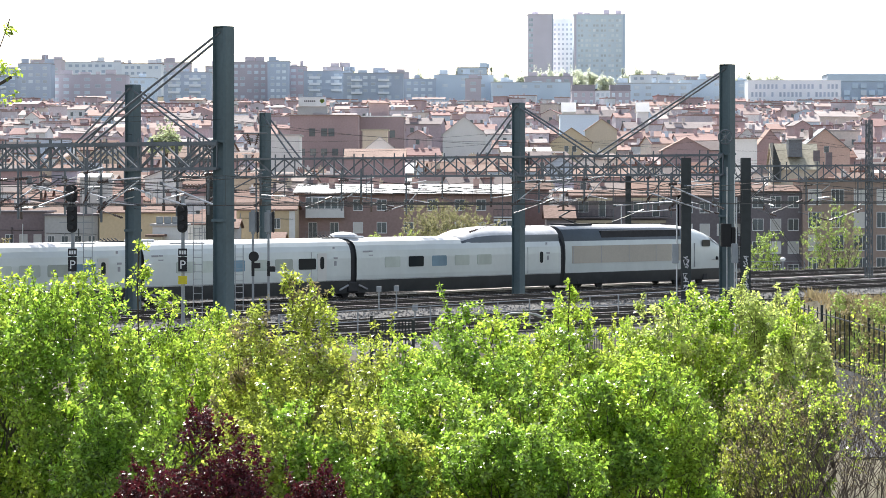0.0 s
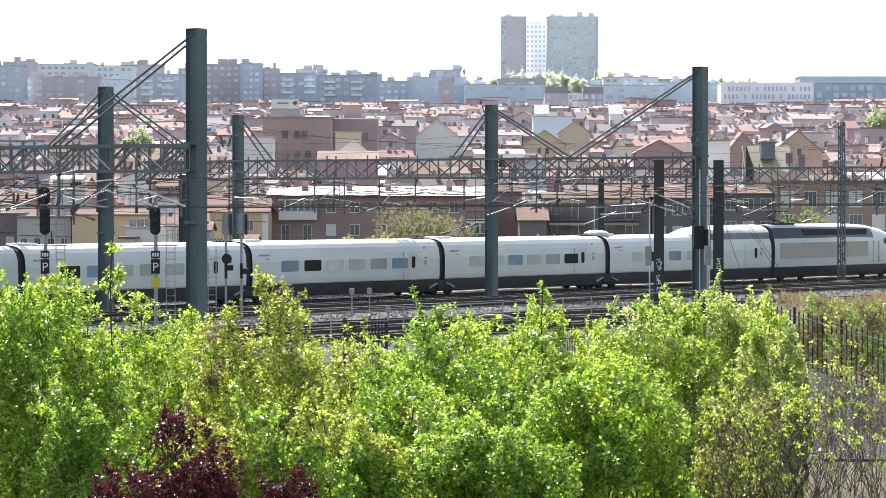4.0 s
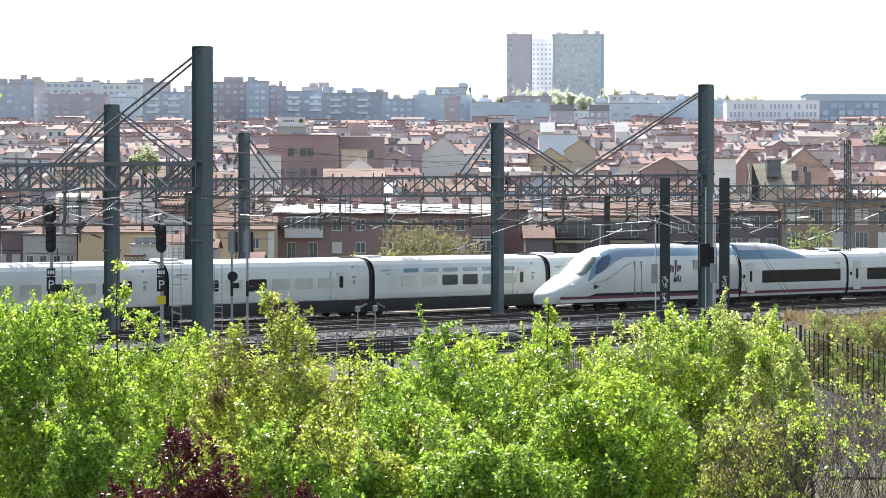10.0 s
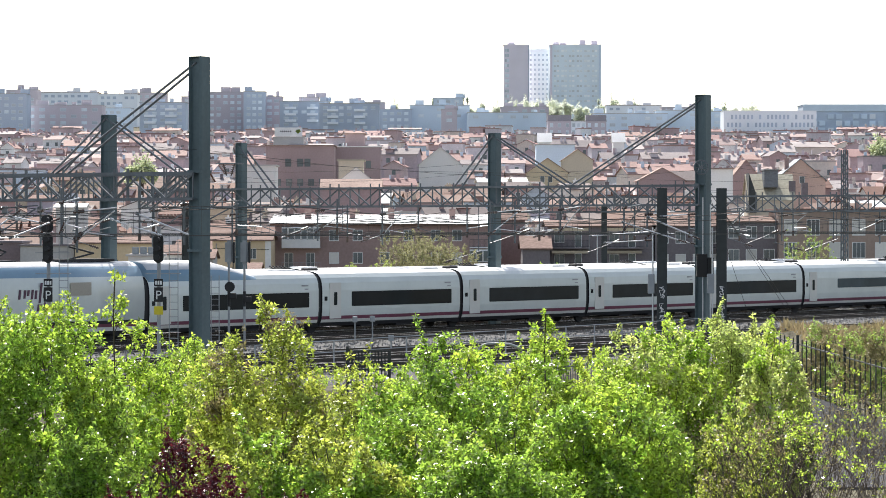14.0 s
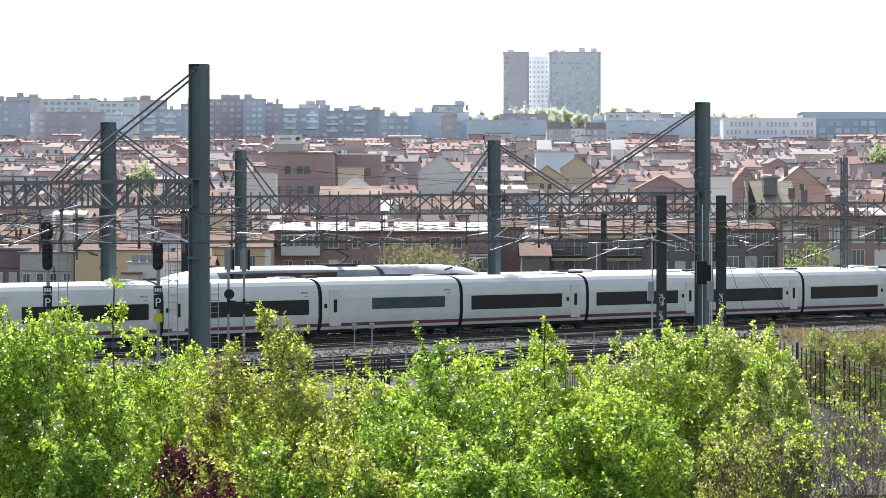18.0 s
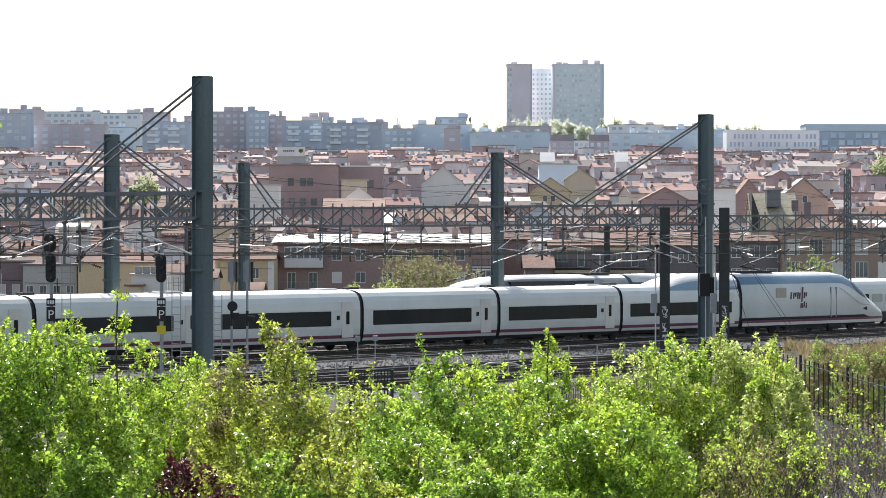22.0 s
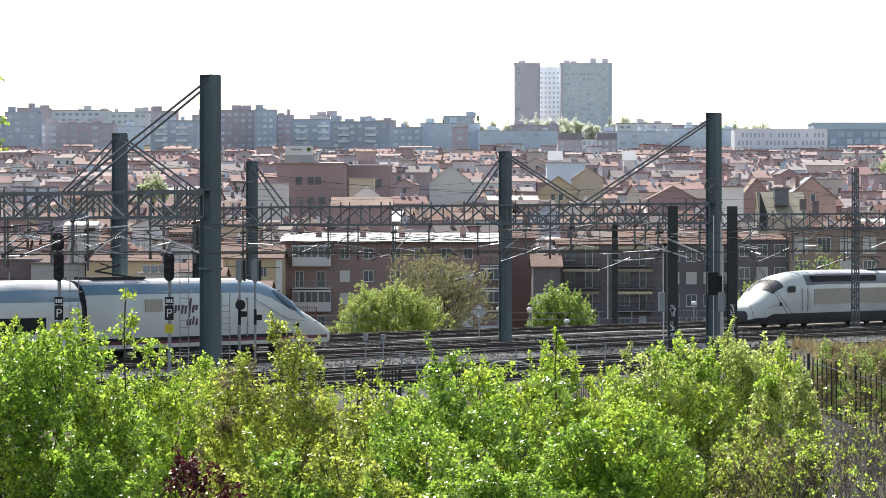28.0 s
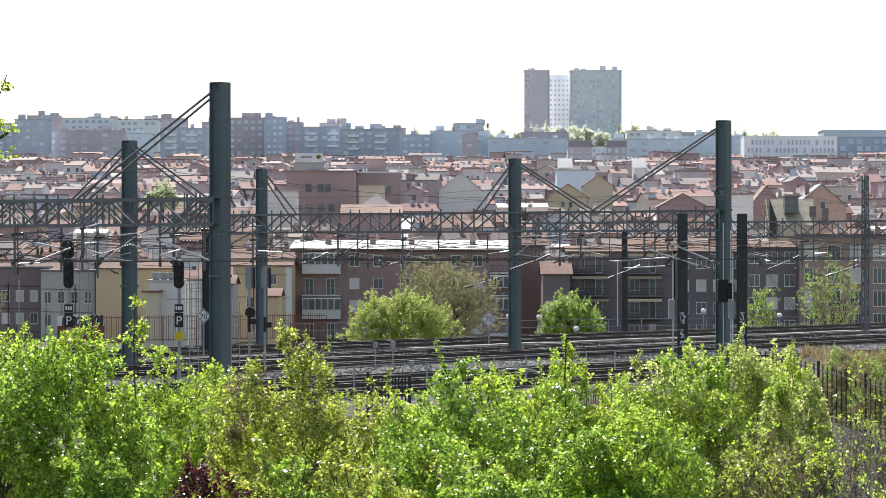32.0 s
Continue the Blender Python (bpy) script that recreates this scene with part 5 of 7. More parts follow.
    put_windows(b, spread(-b["hw"], b["hw"], 6), [b["zt"] - 3.1 - STOREY * k], 1.55, 1.9, "white_paint", "pane", 2, rnd=rnd, shutters=0.2)

# towards the ochre houses
b = block(395, 498, 441, FRONT - 12, "ochre rendered house with a pale side strip", "ochre", "x", "tile_red", 12, name="town_house", rise=1.2)
put_windows(b, [-1.5, 1.4], [b["zt"] - 3.5, b["zt"] - 6.4], 0.8, 1.2, rnd=rnd)
part("side_strip", boxm(b["hw"] - 0.7, b["hw"] + 0.05, -0.06, 0.0, b["zb"], b["zt"] - 1.3), "white_render", b)
b = block(452, 476, 500, FRONT - 40, "small bright orange house end", "ochre", "x", "tile_red", 8, name="town_house", rise=0.8)
b = block(152, 290, 449, FRONT - 10, "ochre yellow apartment house with a plain gable wall", "ochre", "x", "tile_red", 12, name="town_house", rise=1.0)
put_windows(b, [3.4, 4.6], [b["zt"] - 3.4], 0.7, 1.1, rnd=rnd)
b = block(246, 300, 486, FRONT - 40, "white and grey annex with rooftop air units", "white_render", "flat", "grey_render", 8, name="town_house")
for k in range(3):
    part("air_unit", bevelbox(-1.4 + k * 0.95, -0.6 + k * 0.95, 0.3, 1.1, b["zt"] + 0.25, b["zt"] + 1.1, 0.05), "grey_box", b)
b = block(238, 262, 505, FRONT - 44, "brown rendered lean-to beside the annex", "cream", "flat", "tile_red", 6, name="town_house")
b = block(292, 342, 468, FRONT - 30, "white house with a net of exposed conduits", "white_render", "x", "tile_red", 8, name="town_house", rise=1.0)
for k in range(6):
    part("conduit", tubem((-1.6 + 0.62 * k, -0.06, b["zb"]), (-1.45 + 0.58 * k, -0.06, b["zt"] - 1.4), 0.04, 5), "grey_box", b)
for k in range(4):
    part("conduit", tubem((-1.7, -0.06, b["zt"] - 2.2 - 1.6 * k), (1.7, -0.06, b["zt"] - 2.0 - 1.6 * k), 0.035, 5), "grey_box", b)
b = block(342, 395, 476, FRONT - 26, "pale grey house with a white shed roof", "grey_render", "x", "tile_red", 9, name="town_house", rise=1.0)
b = block(55, 150, 468, FRONT - 8, "pale grey-pink house with barred windows", "grey_render", "flat", "brick_dark", 10, name="town_house", rise=1.4)
put_windows(b, spread(-b["hw"], b["hw"], 4), [b["zt"] - 4.0, b["zt"] - 6.9], 0.8, 1.4, rnd=rnd)
b = block(-70, 55, 462, FRONT - 4, "brown brick house with a red tile roof", "brick_plum", "flat", "brick_dark", 10, name="town_house", rise=1.6)
put_windows(b, spread(-b["hw"], b["hw"], 5), [b["zt"] - 4.2, b["zt"] - 7.1], 0.9, 1.3, rnd=rnd, shutters=0.4)

fr = random.Random(51)
for px0, px1, top, d, mt in ((-70, 55, 462, FRONT - 4, "brick_plum"), (55, 150, 468, FRONT - 8, "grey_render"), (395, 498, 441, FRONT - 12, "ochre")):
    x0, x1, zt = spot(px0, d), spot(px1, d), high(top, d)
    dp = thing("drain_pipes", "grey drain pipes and cable runs fixed to a house front", "pipes", at=pose(0, d, 0), group="pipes on house fronts")
    for k in range(int((x1 - x0) / 1.9)):
        x = x0 + 0.7 + 1.9 * k + fr.uniform(-0.4, 0.4)
        part("pipe", tubem((x, -0.12, zt - 9.5), (x + fr.uniform(-0.05, 0.05), -0.12, zt - fr.uniform(0.5, 3.0)), 0.06, 6), fr.choice(["grey_box", "white_paint", "steel_dark"]), dp)
    for k in range(3):
        z = zt - 2.2 - 2.9 * k
        part("cable_run", tubem((x0 + 0.2, -0.09, z), (x1 - 0.2, -0.09, z - 0.15), 0.03, 5), "steel_dark", dp)

# garden wall with coloured scrawl
gw = thing("garden_wall", "low white wall with dark and red painted scrawls", "wall", at=pose(spot(120, 330), 330, 0))
part("wall", boxm(spot(84, 330) - spot(120, 330), spot(168, 330) - spot(120, 330), 0, 0.25, hill(330) - 0.5, high(546, 330)), "white_render", gw)
part("brown_base", boxm(spot(84, 330) - spot(120, 330), spot(168, 330) - spot(120, 330), -0.03, 0.0, hill(330) - 0.4, high(564, 330)), "rust", gw, "rust-red painted base")
r2 = random.Random(4)
for k in range(9):
    x, z, h = -1.5 + 0.46 * k, high(563, 330), r2.uniform(0.75, 1.0)
    back = part("scrawl", prism(bm_new(), [(x - 0.06, z - 0.05), (x + 0.36, z - 0.02), (x + 0.40, z + h), (x + 0.16, z + h + 0.1), (x - 0.04, z + h * 0.9)], -0.03 - 0.002 * k, -0.004), "black_paint" if k % 3 else "fence_blue", gw)
    part("scrawl_fill", prism(bm_new(), [(x + 0.05, z + 0.15), (x + 0.2, z + 0.12), (x + 0.27, z + h * 0.8), (x + 0.12, z + h * 0.72)], -0.055, -0.034), "white_paint" if k % 2 else "fence_blue", back)
for k in range(7):
    x, z = -1.7 + 0.6 * k, high(584, 330)
    part("scrawl", polytube([(x, -0.05, z), (x + 0.2, -0.05, z + r2.uniform(0.3, 0.8)), (x + 0.35, -0.05, z + 0.2), (x + 0.5, -0.05, z + r2.uniform(0.4, 0.9))], 0.05, 4), r2.choice(["black_paint", "white_paint", "rust"]), gw)

# ---- the slope of houses ----
RESERVED = [(488, 700, 650, 1040), (728, 852, 690, 900), (940, 1070, 690, 980), (1335, 1490, 520, 700)]


def free(px, depth):
    return not any(a <= px <= b and c <= depth <= d for a, b, c, d in RESERVED)


PLAIN_WINDOW = {}


def plain_window(w, h, pane):
    """A small far window in one piece: surround and pane."""
    key = (w, h, pane)
    if key not in PLAIN_WINDOW:
        bm = box(boxm(-w / 2 - 0.08, w / 2 + 0.08, -0.05, 0.05, -0.08, h + 0.08), -w / 2, w / 2, -0.07, -0.05, 0, h, 1)
        me = bpy.data.meshes.new("window")
        bm.to_mesh(me)
        bm.free()
        me.materials.append(M["white_render"]), me.materials.append(M[pane])
        PLAIN_WINDOW[key] = me
    return PLAIN_WINDOW[key]


def house(px, depth, width, deep, height, rise, along, rr):
    x, z0 = spot(px, depth), hill(depth) - 0.8
    h = thing("town_house", rr.choice(["small rendered house with a clay tile roof on the slope", "brick town house with a low tiled roof", "pale town house with a pitched roof and chimney"]),
              "house", at=pose(x, depth, z0, 0, 0, rr.uniform(-14, 14)), group="houses on the slope")
    if rr.random() < 0.3:
        top = height + rise * 0.5
        part("wall", boxm(-width / 2, width / 2, 0, deep, 0, top), "house_wall", h)
        part("roof", boxm(-width / 2 - 0.15, width / 2 + 0.15, -0.15, deep + 0.15, top, top + 0.3), rr.choice(["house_roof", "house_roof", "house_roof", "grey_render", "grey_render", "house_roof", "roof_white"]), h)
        rise = rise * 0.5
    else:
        part("wall", gable_wall(bm_new(), -width / 2, width / 2, 0, deep, 0, height, rise, along), "house_wall", h)
        part("roof", gable_roof(bm_new(), -width / 2, width / 2, 0, deep, height, rise, along), "house_roof" if rr.random() < 0.95 else "roof_white", h)
    for k in range(rr.choice([1, 1, 2, 3])):
        chimney(h, rr.uniform(-width / 2.6, width / 2.6), deep * rr.uniform(0.2, 0.6), height + rise * 0.6, rr.choice(["brick_wall", "white_render", "brick_dark", "cream"]))
    n = max(1, int(width / 3.0))
    me = plain_window(1.0, 1.25, rr.choice(["pane", "pane", "shutter"]))
    for xx in spread(-width / 2, width / 2, n):
        if rr.random() < 0.7:
            link("window", me, h, at=pose(xx, 0, height - 2.2))
    if rr.random() < 0.3:
        xx = rr.uniform(-width / 4, width / 4)
        d = part("dormer", boxm(xx - 0.8, xx + 0.8, deep * 0.08, deep * 0.45, height - 0.2, height + rise * 0.75), "house_wall", h)
        part("dormer_roof", boxm(xx - 1.0, xx + 1.0, deep * 0.04, deep * 0.5, height + rise * 0.75, height + rise * 0.75 + 0.2), rr.choice(["house_roof", "roof_white", "grey_render"]), d)
    if rr.random() < 0.2:
        antenna(h, rr.uniform(-width / 3, width / 3), deep / 2, height + rise * 0.6)
    return h


FAR_WALL, FAR_ROOF, FAR_PANE = bm_new(), bm_new(), bm_new()


def far_house(px, depth, width, deep, height, rise, along, rr):
    """A house of the joined rest, high on the slope."""
    at = pose(spot(px, depth), depth, hill(depth) - 0.8, 0, 0, rr.uniform(-14, 14))
    flat = rr.random() < 0.34
    walls, roofs, panes = bm_new(), bm_new(), bm_new()
    if flat:
        box(walls, -width / 2, width / 2, 0, deep, 0, height + 1)
        box(roofs, -width / 2 - 0.2, width / 2 + 0.2, -0.2, deep, height + 1, height + 1.4)
    else:
        gable_wall(walls, -width / 2, width / 2, 0, deep, 0, height, rise, along)
        gable_roof(roofs, -width / 2, width / 2, 0, deep, height, rise, along)
    for xx in spread(-width / 2, width / 2, max(1, int(width / 3.2))):
        if rr.random() < 0.75:
            box(panes, xx - 0.5, xx + 0.5, -0.06, 0.05, height - 2.3, height - 1.0)
    for k in range(rr.choice([1, 2, 3, 4])):
        xx = rr.uniform(-width / 2.4, width / 2.4)
        box(walls, xx - 0.36, xx + 0.36, deep * 0.4, deep * 0.4 + 0.6, height, height + rise + rr.uniform(0.5, 1.4))
    if rr.random() < 0.3:
        xx = rr.uniform(-width / 3, width / 3)
        box(walls, xx - 1.0, xx + 1.0, deep * 0.1, deep * 0.5, height, height + rise * 0.8)
        box(roofs, xx - 1.2, xx + 1.2, deep * 0.05, deep * 0.55, height + rise * 0.8, height + rise * 0.8 + 0.25)
    for src, dst in ((walls, FAR_WALL), (roofs, FAR_ROOF), (panes, FAR_PANE)):
        src.transform(at)
        me = bpy.data.meshes.new("t")
        src.to_mesh(me)
        src.free()
        dst.from_mesh(me)
        bpy.data.meshes.remove(me)


def town_rows():
    rr = random.Random(77)
    depth = 484.0
    while depth < 1450:
        px = -60.0 - rr.uniform(0, 40)
        scale = FOCAL / depth
        low = 0.0 if depth < 980 else (depth - 980) / 350 * 2.4
        while px < 1640:
            width = rr.choice([4.6, 5.4, 6.4, 8.0, 10.5, 13.0]) * rr.uniform(0.9, 1.1)
            d = depth + rr.uniform(-9, 9)
            height, rise = rr.choice([3.6, 4.2, 4.8, 5.4, 6.0, 6.8, 8.2]) + rr.uniform(-0.4, 0.4) - low, rr.uniform(0.9, 2.1) * (1 - low * 0.15)
            along = "y" if width < 9 and rr.random() < 0.36 else "x"
            c = px + width * scale / 2
            if free(c, d):
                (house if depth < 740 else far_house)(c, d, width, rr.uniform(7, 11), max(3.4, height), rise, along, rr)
            px += width * scale * rr.uniform(0.96, 1.3)
        depth += 14.5 + (depth - 484) * 0.024


town_rows()
fh = thing("far_houses", "dense far houses with tiled roofs on the upper slope", "houses", kind="stuff")
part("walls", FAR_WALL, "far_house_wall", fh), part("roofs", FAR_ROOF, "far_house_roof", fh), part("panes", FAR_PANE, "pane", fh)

# houses that stand out
b = block(760, 836, 293, 830, "white rendered hall with a broad gable", "white_render", "y", "grey_render", 16, name="town_house", rise=4.4)
b = block(622, 676, 329, 600, "small white gable house with a grey roof", "white_render", "y", "grey_render", 8, name="town_house", rise=2.2)
b = block(618, 662, 317, 640, "yellow-green flat house block", "cream", "flat", "roof_olive", 8, name="town_house")
b = block(588, 692, 350, 585, "low house with a wide pale tiled roof", "brick_wall", "x", "tile_red", 10, name="town_house", rise=1.6)
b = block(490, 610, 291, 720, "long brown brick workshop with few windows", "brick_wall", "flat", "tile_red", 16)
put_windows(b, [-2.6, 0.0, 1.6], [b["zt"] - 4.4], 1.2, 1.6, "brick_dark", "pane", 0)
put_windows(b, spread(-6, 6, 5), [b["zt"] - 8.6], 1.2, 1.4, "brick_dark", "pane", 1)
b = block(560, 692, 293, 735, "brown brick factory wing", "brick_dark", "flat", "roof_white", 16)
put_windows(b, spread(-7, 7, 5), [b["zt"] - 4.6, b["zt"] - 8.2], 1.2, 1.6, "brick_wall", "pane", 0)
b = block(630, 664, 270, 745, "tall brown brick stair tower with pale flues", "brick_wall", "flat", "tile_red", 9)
for dx in (-2.6, -1.9):
    part("flue", tubem((dx, -0.4, b["zt"] - 9), (dx, -0.4, b["zt"] - 2), 0.16, 6), "alu", b)
b = block(455, 506, 326, 650, "white rendered flat-roofed shed", "white_render", "flat", "grey_render", 12, name="town_house")
b = block(503, 556, 276, 1050, "flat-roofed shop with a white rooftop board", "grey_render", "flat", "grey_render", 10, name="shop")
part("rooftop_board", boxm(-4.4, 4.4, -0.5, -0.3, b["zt"] + 0.3, b["zt"] + 3.2), "white_paint", b, "white rooftop advertising board")
for k in range(6):
    part("board_bar", boxm(-2.6 + 0.62 * k, -2.2 + 0.62 * k, -0.53, -0.5, b["zt"] + 1.7, b["zt"] + 2.2), "letter", b)
part("board_mark", prism(bm_new(), [(3.0, b["zt"] + 1.2), (3.9, b["zt"] + 1.9), (3.6, b["zt"] + 2.6), (2.6, b["zt"] + 2.5), (2.2, b["zt"] + 1.9)], -0.54, -0.5), "leaf_green", b)
b = block(952, 1024, 313, 760, "yellow rendered house with a gable", "ochre", "y", "tile_red", 12, name="town_house", rise=3.2)
put_windows(b, [-1.2, 0.6], [b["zt"] - 5.4], 0.9, 1.3, "white_render", "pane", 0)
b = block(968, 1036, 289, 880, "blue-grey blank party wall of a house", "far_blue", "flat", "grey_render", 10, name="town_house")
b = block(1014, 1068, 297, 800, "pink rendered gable house", "cream", "y", "tile_red", 10, name="town_house", rise=2.6)
b = block(972, 994, 268, 930, "narrow white stair tower with a glaring roof", "white_render", "x", "roof_white", 6, name="town_house", rise=2.4)
b = block(1104, 1124, 268, 930, "narrow white stair tower with a glaring roof", "white_render", "x", "roof_white", 6, name="town_house", rise=2.4)
b = block(1346, 1424, 341, 560, "house with a steep mossy roof and dark dormer", "cream", "x", "roof_olive", 11, name="town_house", rise=4.2)
zt = b["zt"]
part("dormer", boxm(-1.2, 1.1, 0.6, 4.5, zt - 2.2, zt + 0.7), "roof_slate", b)
part("dormer_cap", boxm(-1.35, 1.25, 0.4, 4.7, zt + 0.72, zt + 0.95), "grey_render", b)
part("dark_gable", prism(bm_new(), [(-3.95, zt - 6.5), (-2.6, zt - 6.5), (-2.5, zt - 3.8), (-3.9, zt + 0.2)], -0.5, 5), "steel_dark", b)
for dx in (3.1, 5.2):
    part("chimney", boxm(dx, dx + 1.1, 1.5, 2.4, zt - 4.2, zt - 0.6 - dx * 0.15), "brick_dark", b)
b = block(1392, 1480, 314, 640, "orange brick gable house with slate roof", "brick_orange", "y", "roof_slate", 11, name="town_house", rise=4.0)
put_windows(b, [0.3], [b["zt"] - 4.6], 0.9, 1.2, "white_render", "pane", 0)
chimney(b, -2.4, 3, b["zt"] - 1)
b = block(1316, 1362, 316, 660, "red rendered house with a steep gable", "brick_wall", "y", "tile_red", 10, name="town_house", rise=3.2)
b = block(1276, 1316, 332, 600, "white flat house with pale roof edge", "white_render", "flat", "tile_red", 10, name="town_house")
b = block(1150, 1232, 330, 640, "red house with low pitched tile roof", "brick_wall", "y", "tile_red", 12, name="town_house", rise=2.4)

b = block(118, 168, 394, 500, "low shed with a glaring white roof", "grey_render", "x", "roof_white", 6, name="town_house", rise=0.5)

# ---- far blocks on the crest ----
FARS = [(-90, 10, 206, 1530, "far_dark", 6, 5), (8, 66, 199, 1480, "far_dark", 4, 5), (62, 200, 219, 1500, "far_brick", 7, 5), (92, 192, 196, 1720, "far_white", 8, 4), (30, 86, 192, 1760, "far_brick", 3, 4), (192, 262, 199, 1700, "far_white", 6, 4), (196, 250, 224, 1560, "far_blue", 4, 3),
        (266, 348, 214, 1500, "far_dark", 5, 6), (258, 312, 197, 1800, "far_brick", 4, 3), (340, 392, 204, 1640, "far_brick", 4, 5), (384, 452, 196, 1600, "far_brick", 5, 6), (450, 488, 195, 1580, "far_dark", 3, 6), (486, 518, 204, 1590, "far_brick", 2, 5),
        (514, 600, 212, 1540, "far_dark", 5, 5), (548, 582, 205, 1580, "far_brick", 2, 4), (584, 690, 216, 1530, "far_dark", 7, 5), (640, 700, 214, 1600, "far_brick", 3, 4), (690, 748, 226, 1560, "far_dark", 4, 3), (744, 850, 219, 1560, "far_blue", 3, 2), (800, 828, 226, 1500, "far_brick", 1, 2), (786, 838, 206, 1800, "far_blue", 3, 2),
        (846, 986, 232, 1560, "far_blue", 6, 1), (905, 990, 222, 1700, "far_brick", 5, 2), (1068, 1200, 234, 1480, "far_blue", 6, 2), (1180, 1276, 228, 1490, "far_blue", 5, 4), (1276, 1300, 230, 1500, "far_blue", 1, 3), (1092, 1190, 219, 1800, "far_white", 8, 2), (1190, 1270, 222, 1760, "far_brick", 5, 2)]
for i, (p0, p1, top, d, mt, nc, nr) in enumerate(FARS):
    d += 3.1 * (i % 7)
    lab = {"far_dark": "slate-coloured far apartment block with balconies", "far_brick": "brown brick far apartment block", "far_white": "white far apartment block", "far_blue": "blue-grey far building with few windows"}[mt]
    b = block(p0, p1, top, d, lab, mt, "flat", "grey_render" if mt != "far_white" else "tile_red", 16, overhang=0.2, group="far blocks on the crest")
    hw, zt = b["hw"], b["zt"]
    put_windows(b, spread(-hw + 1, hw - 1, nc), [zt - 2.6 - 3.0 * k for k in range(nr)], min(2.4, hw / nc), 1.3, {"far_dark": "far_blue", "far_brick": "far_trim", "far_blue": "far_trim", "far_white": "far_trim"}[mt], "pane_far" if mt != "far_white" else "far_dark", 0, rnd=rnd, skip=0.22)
    for k in range(max(2, int(hw / 3))):
        x, w = rnd.uniform(-hw * 0.95, hw * 0.75), rnd.uniform(1.2, 5)
        part("roof_house", boxm(x, x + w, 2 + 2.1 * (k % 6), 4 + 2.1 * (k % 6), zt + 0.1, zt + rnd.uniform(0.9, 3.0)), mt, b)
    for k in range(2):
        x = rnd.uniform(-hw, hw)
        part("antenna", tubem((x, 6, zt), (x, 6, zt + rnd.uniform(2, 4.5)), 0.1, 4), mt, b)
    if mt == "far_dark" and nc >= 5:
        for k in range(3):
            for s in (-0.55, 0.35):
                part("balcony", boxm(hw * s - 2.6, hw * s + 2.6, -1.0, 0, zt - 3.6 - 3.0 * k, zt - 2.5 - 3.0 * k), "far_white", b)
# twin houses with dark mansards
for p0, p1, mt, rf in ((988, 1030, "far_brick", "far_slate"), (1030, 1056, "far_white", "grey_render"), (1056, 1092, "far_brick", "far_slate")):
    b = block(p0, p1, 247, 1400, "row house with dark mansard roof on the upper slope", mt, "flat", rf, 10, name="town_house", group="mansard row houses")
    if rf == "far_slate":
        part("mansard", boxm(-b["hw"], b["hw"], 0, 8, b["zt"] + 0.27, b["zt"] + 2.6), rf, b)
    put_windows(b, spread(-b["hw"], b["hw"], 3), [b["zt"] - 2.4, b["zt"] - 5.4], 1.2, 1.5, "far_white", "pane_far", 0)
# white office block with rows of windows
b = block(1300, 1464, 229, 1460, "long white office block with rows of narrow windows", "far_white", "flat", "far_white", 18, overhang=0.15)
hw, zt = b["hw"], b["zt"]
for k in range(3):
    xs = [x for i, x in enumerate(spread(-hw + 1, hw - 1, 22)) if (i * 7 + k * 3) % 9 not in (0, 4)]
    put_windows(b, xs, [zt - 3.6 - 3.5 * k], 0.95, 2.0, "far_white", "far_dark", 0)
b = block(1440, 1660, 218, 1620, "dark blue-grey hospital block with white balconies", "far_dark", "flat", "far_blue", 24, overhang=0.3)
hw, zt = b["hw"], b["zt"]
part("cornice", boxm(-hw, hw, -0.6, 0, zt - 3.2, zt), "far_blue", b)
for k in range(14):
    x = -hw + 4 + 4.1 * k
    for j in range(3):
        if (k * 5 + j * 3) % 7 < 5:
            part("bay", boxm(x, x + 2.8, -0.8, 0, zt - 6.8 - 3.4 * j, zt - 4.4 - 3.4 * j), ("far_blue", "far_white", "far_blue")[(k + j) % 3], b)

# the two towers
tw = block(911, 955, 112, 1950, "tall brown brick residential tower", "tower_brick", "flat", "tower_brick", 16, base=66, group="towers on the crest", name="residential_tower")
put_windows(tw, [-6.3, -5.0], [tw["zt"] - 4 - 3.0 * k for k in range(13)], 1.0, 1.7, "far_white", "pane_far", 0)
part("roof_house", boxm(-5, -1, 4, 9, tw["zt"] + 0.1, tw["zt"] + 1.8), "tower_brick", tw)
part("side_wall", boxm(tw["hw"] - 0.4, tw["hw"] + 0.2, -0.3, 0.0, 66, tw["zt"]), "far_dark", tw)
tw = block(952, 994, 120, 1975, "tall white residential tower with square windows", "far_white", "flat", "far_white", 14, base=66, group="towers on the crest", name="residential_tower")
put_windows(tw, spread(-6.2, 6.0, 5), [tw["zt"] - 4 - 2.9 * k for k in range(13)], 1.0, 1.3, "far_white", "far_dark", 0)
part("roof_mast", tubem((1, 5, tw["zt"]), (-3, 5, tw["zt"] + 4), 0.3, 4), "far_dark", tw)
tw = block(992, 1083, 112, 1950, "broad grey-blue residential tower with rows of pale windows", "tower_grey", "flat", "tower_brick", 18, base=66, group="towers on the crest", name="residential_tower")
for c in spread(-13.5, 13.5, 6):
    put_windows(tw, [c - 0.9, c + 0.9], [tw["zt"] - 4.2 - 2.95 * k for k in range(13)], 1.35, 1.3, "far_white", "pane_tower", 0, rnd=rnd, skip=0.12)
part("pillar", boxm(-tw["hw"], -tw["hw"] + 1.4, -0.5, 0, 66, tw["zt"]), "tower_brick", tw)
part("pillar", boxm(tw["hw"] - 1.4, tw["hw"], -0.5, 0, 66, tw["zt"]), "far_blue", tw)
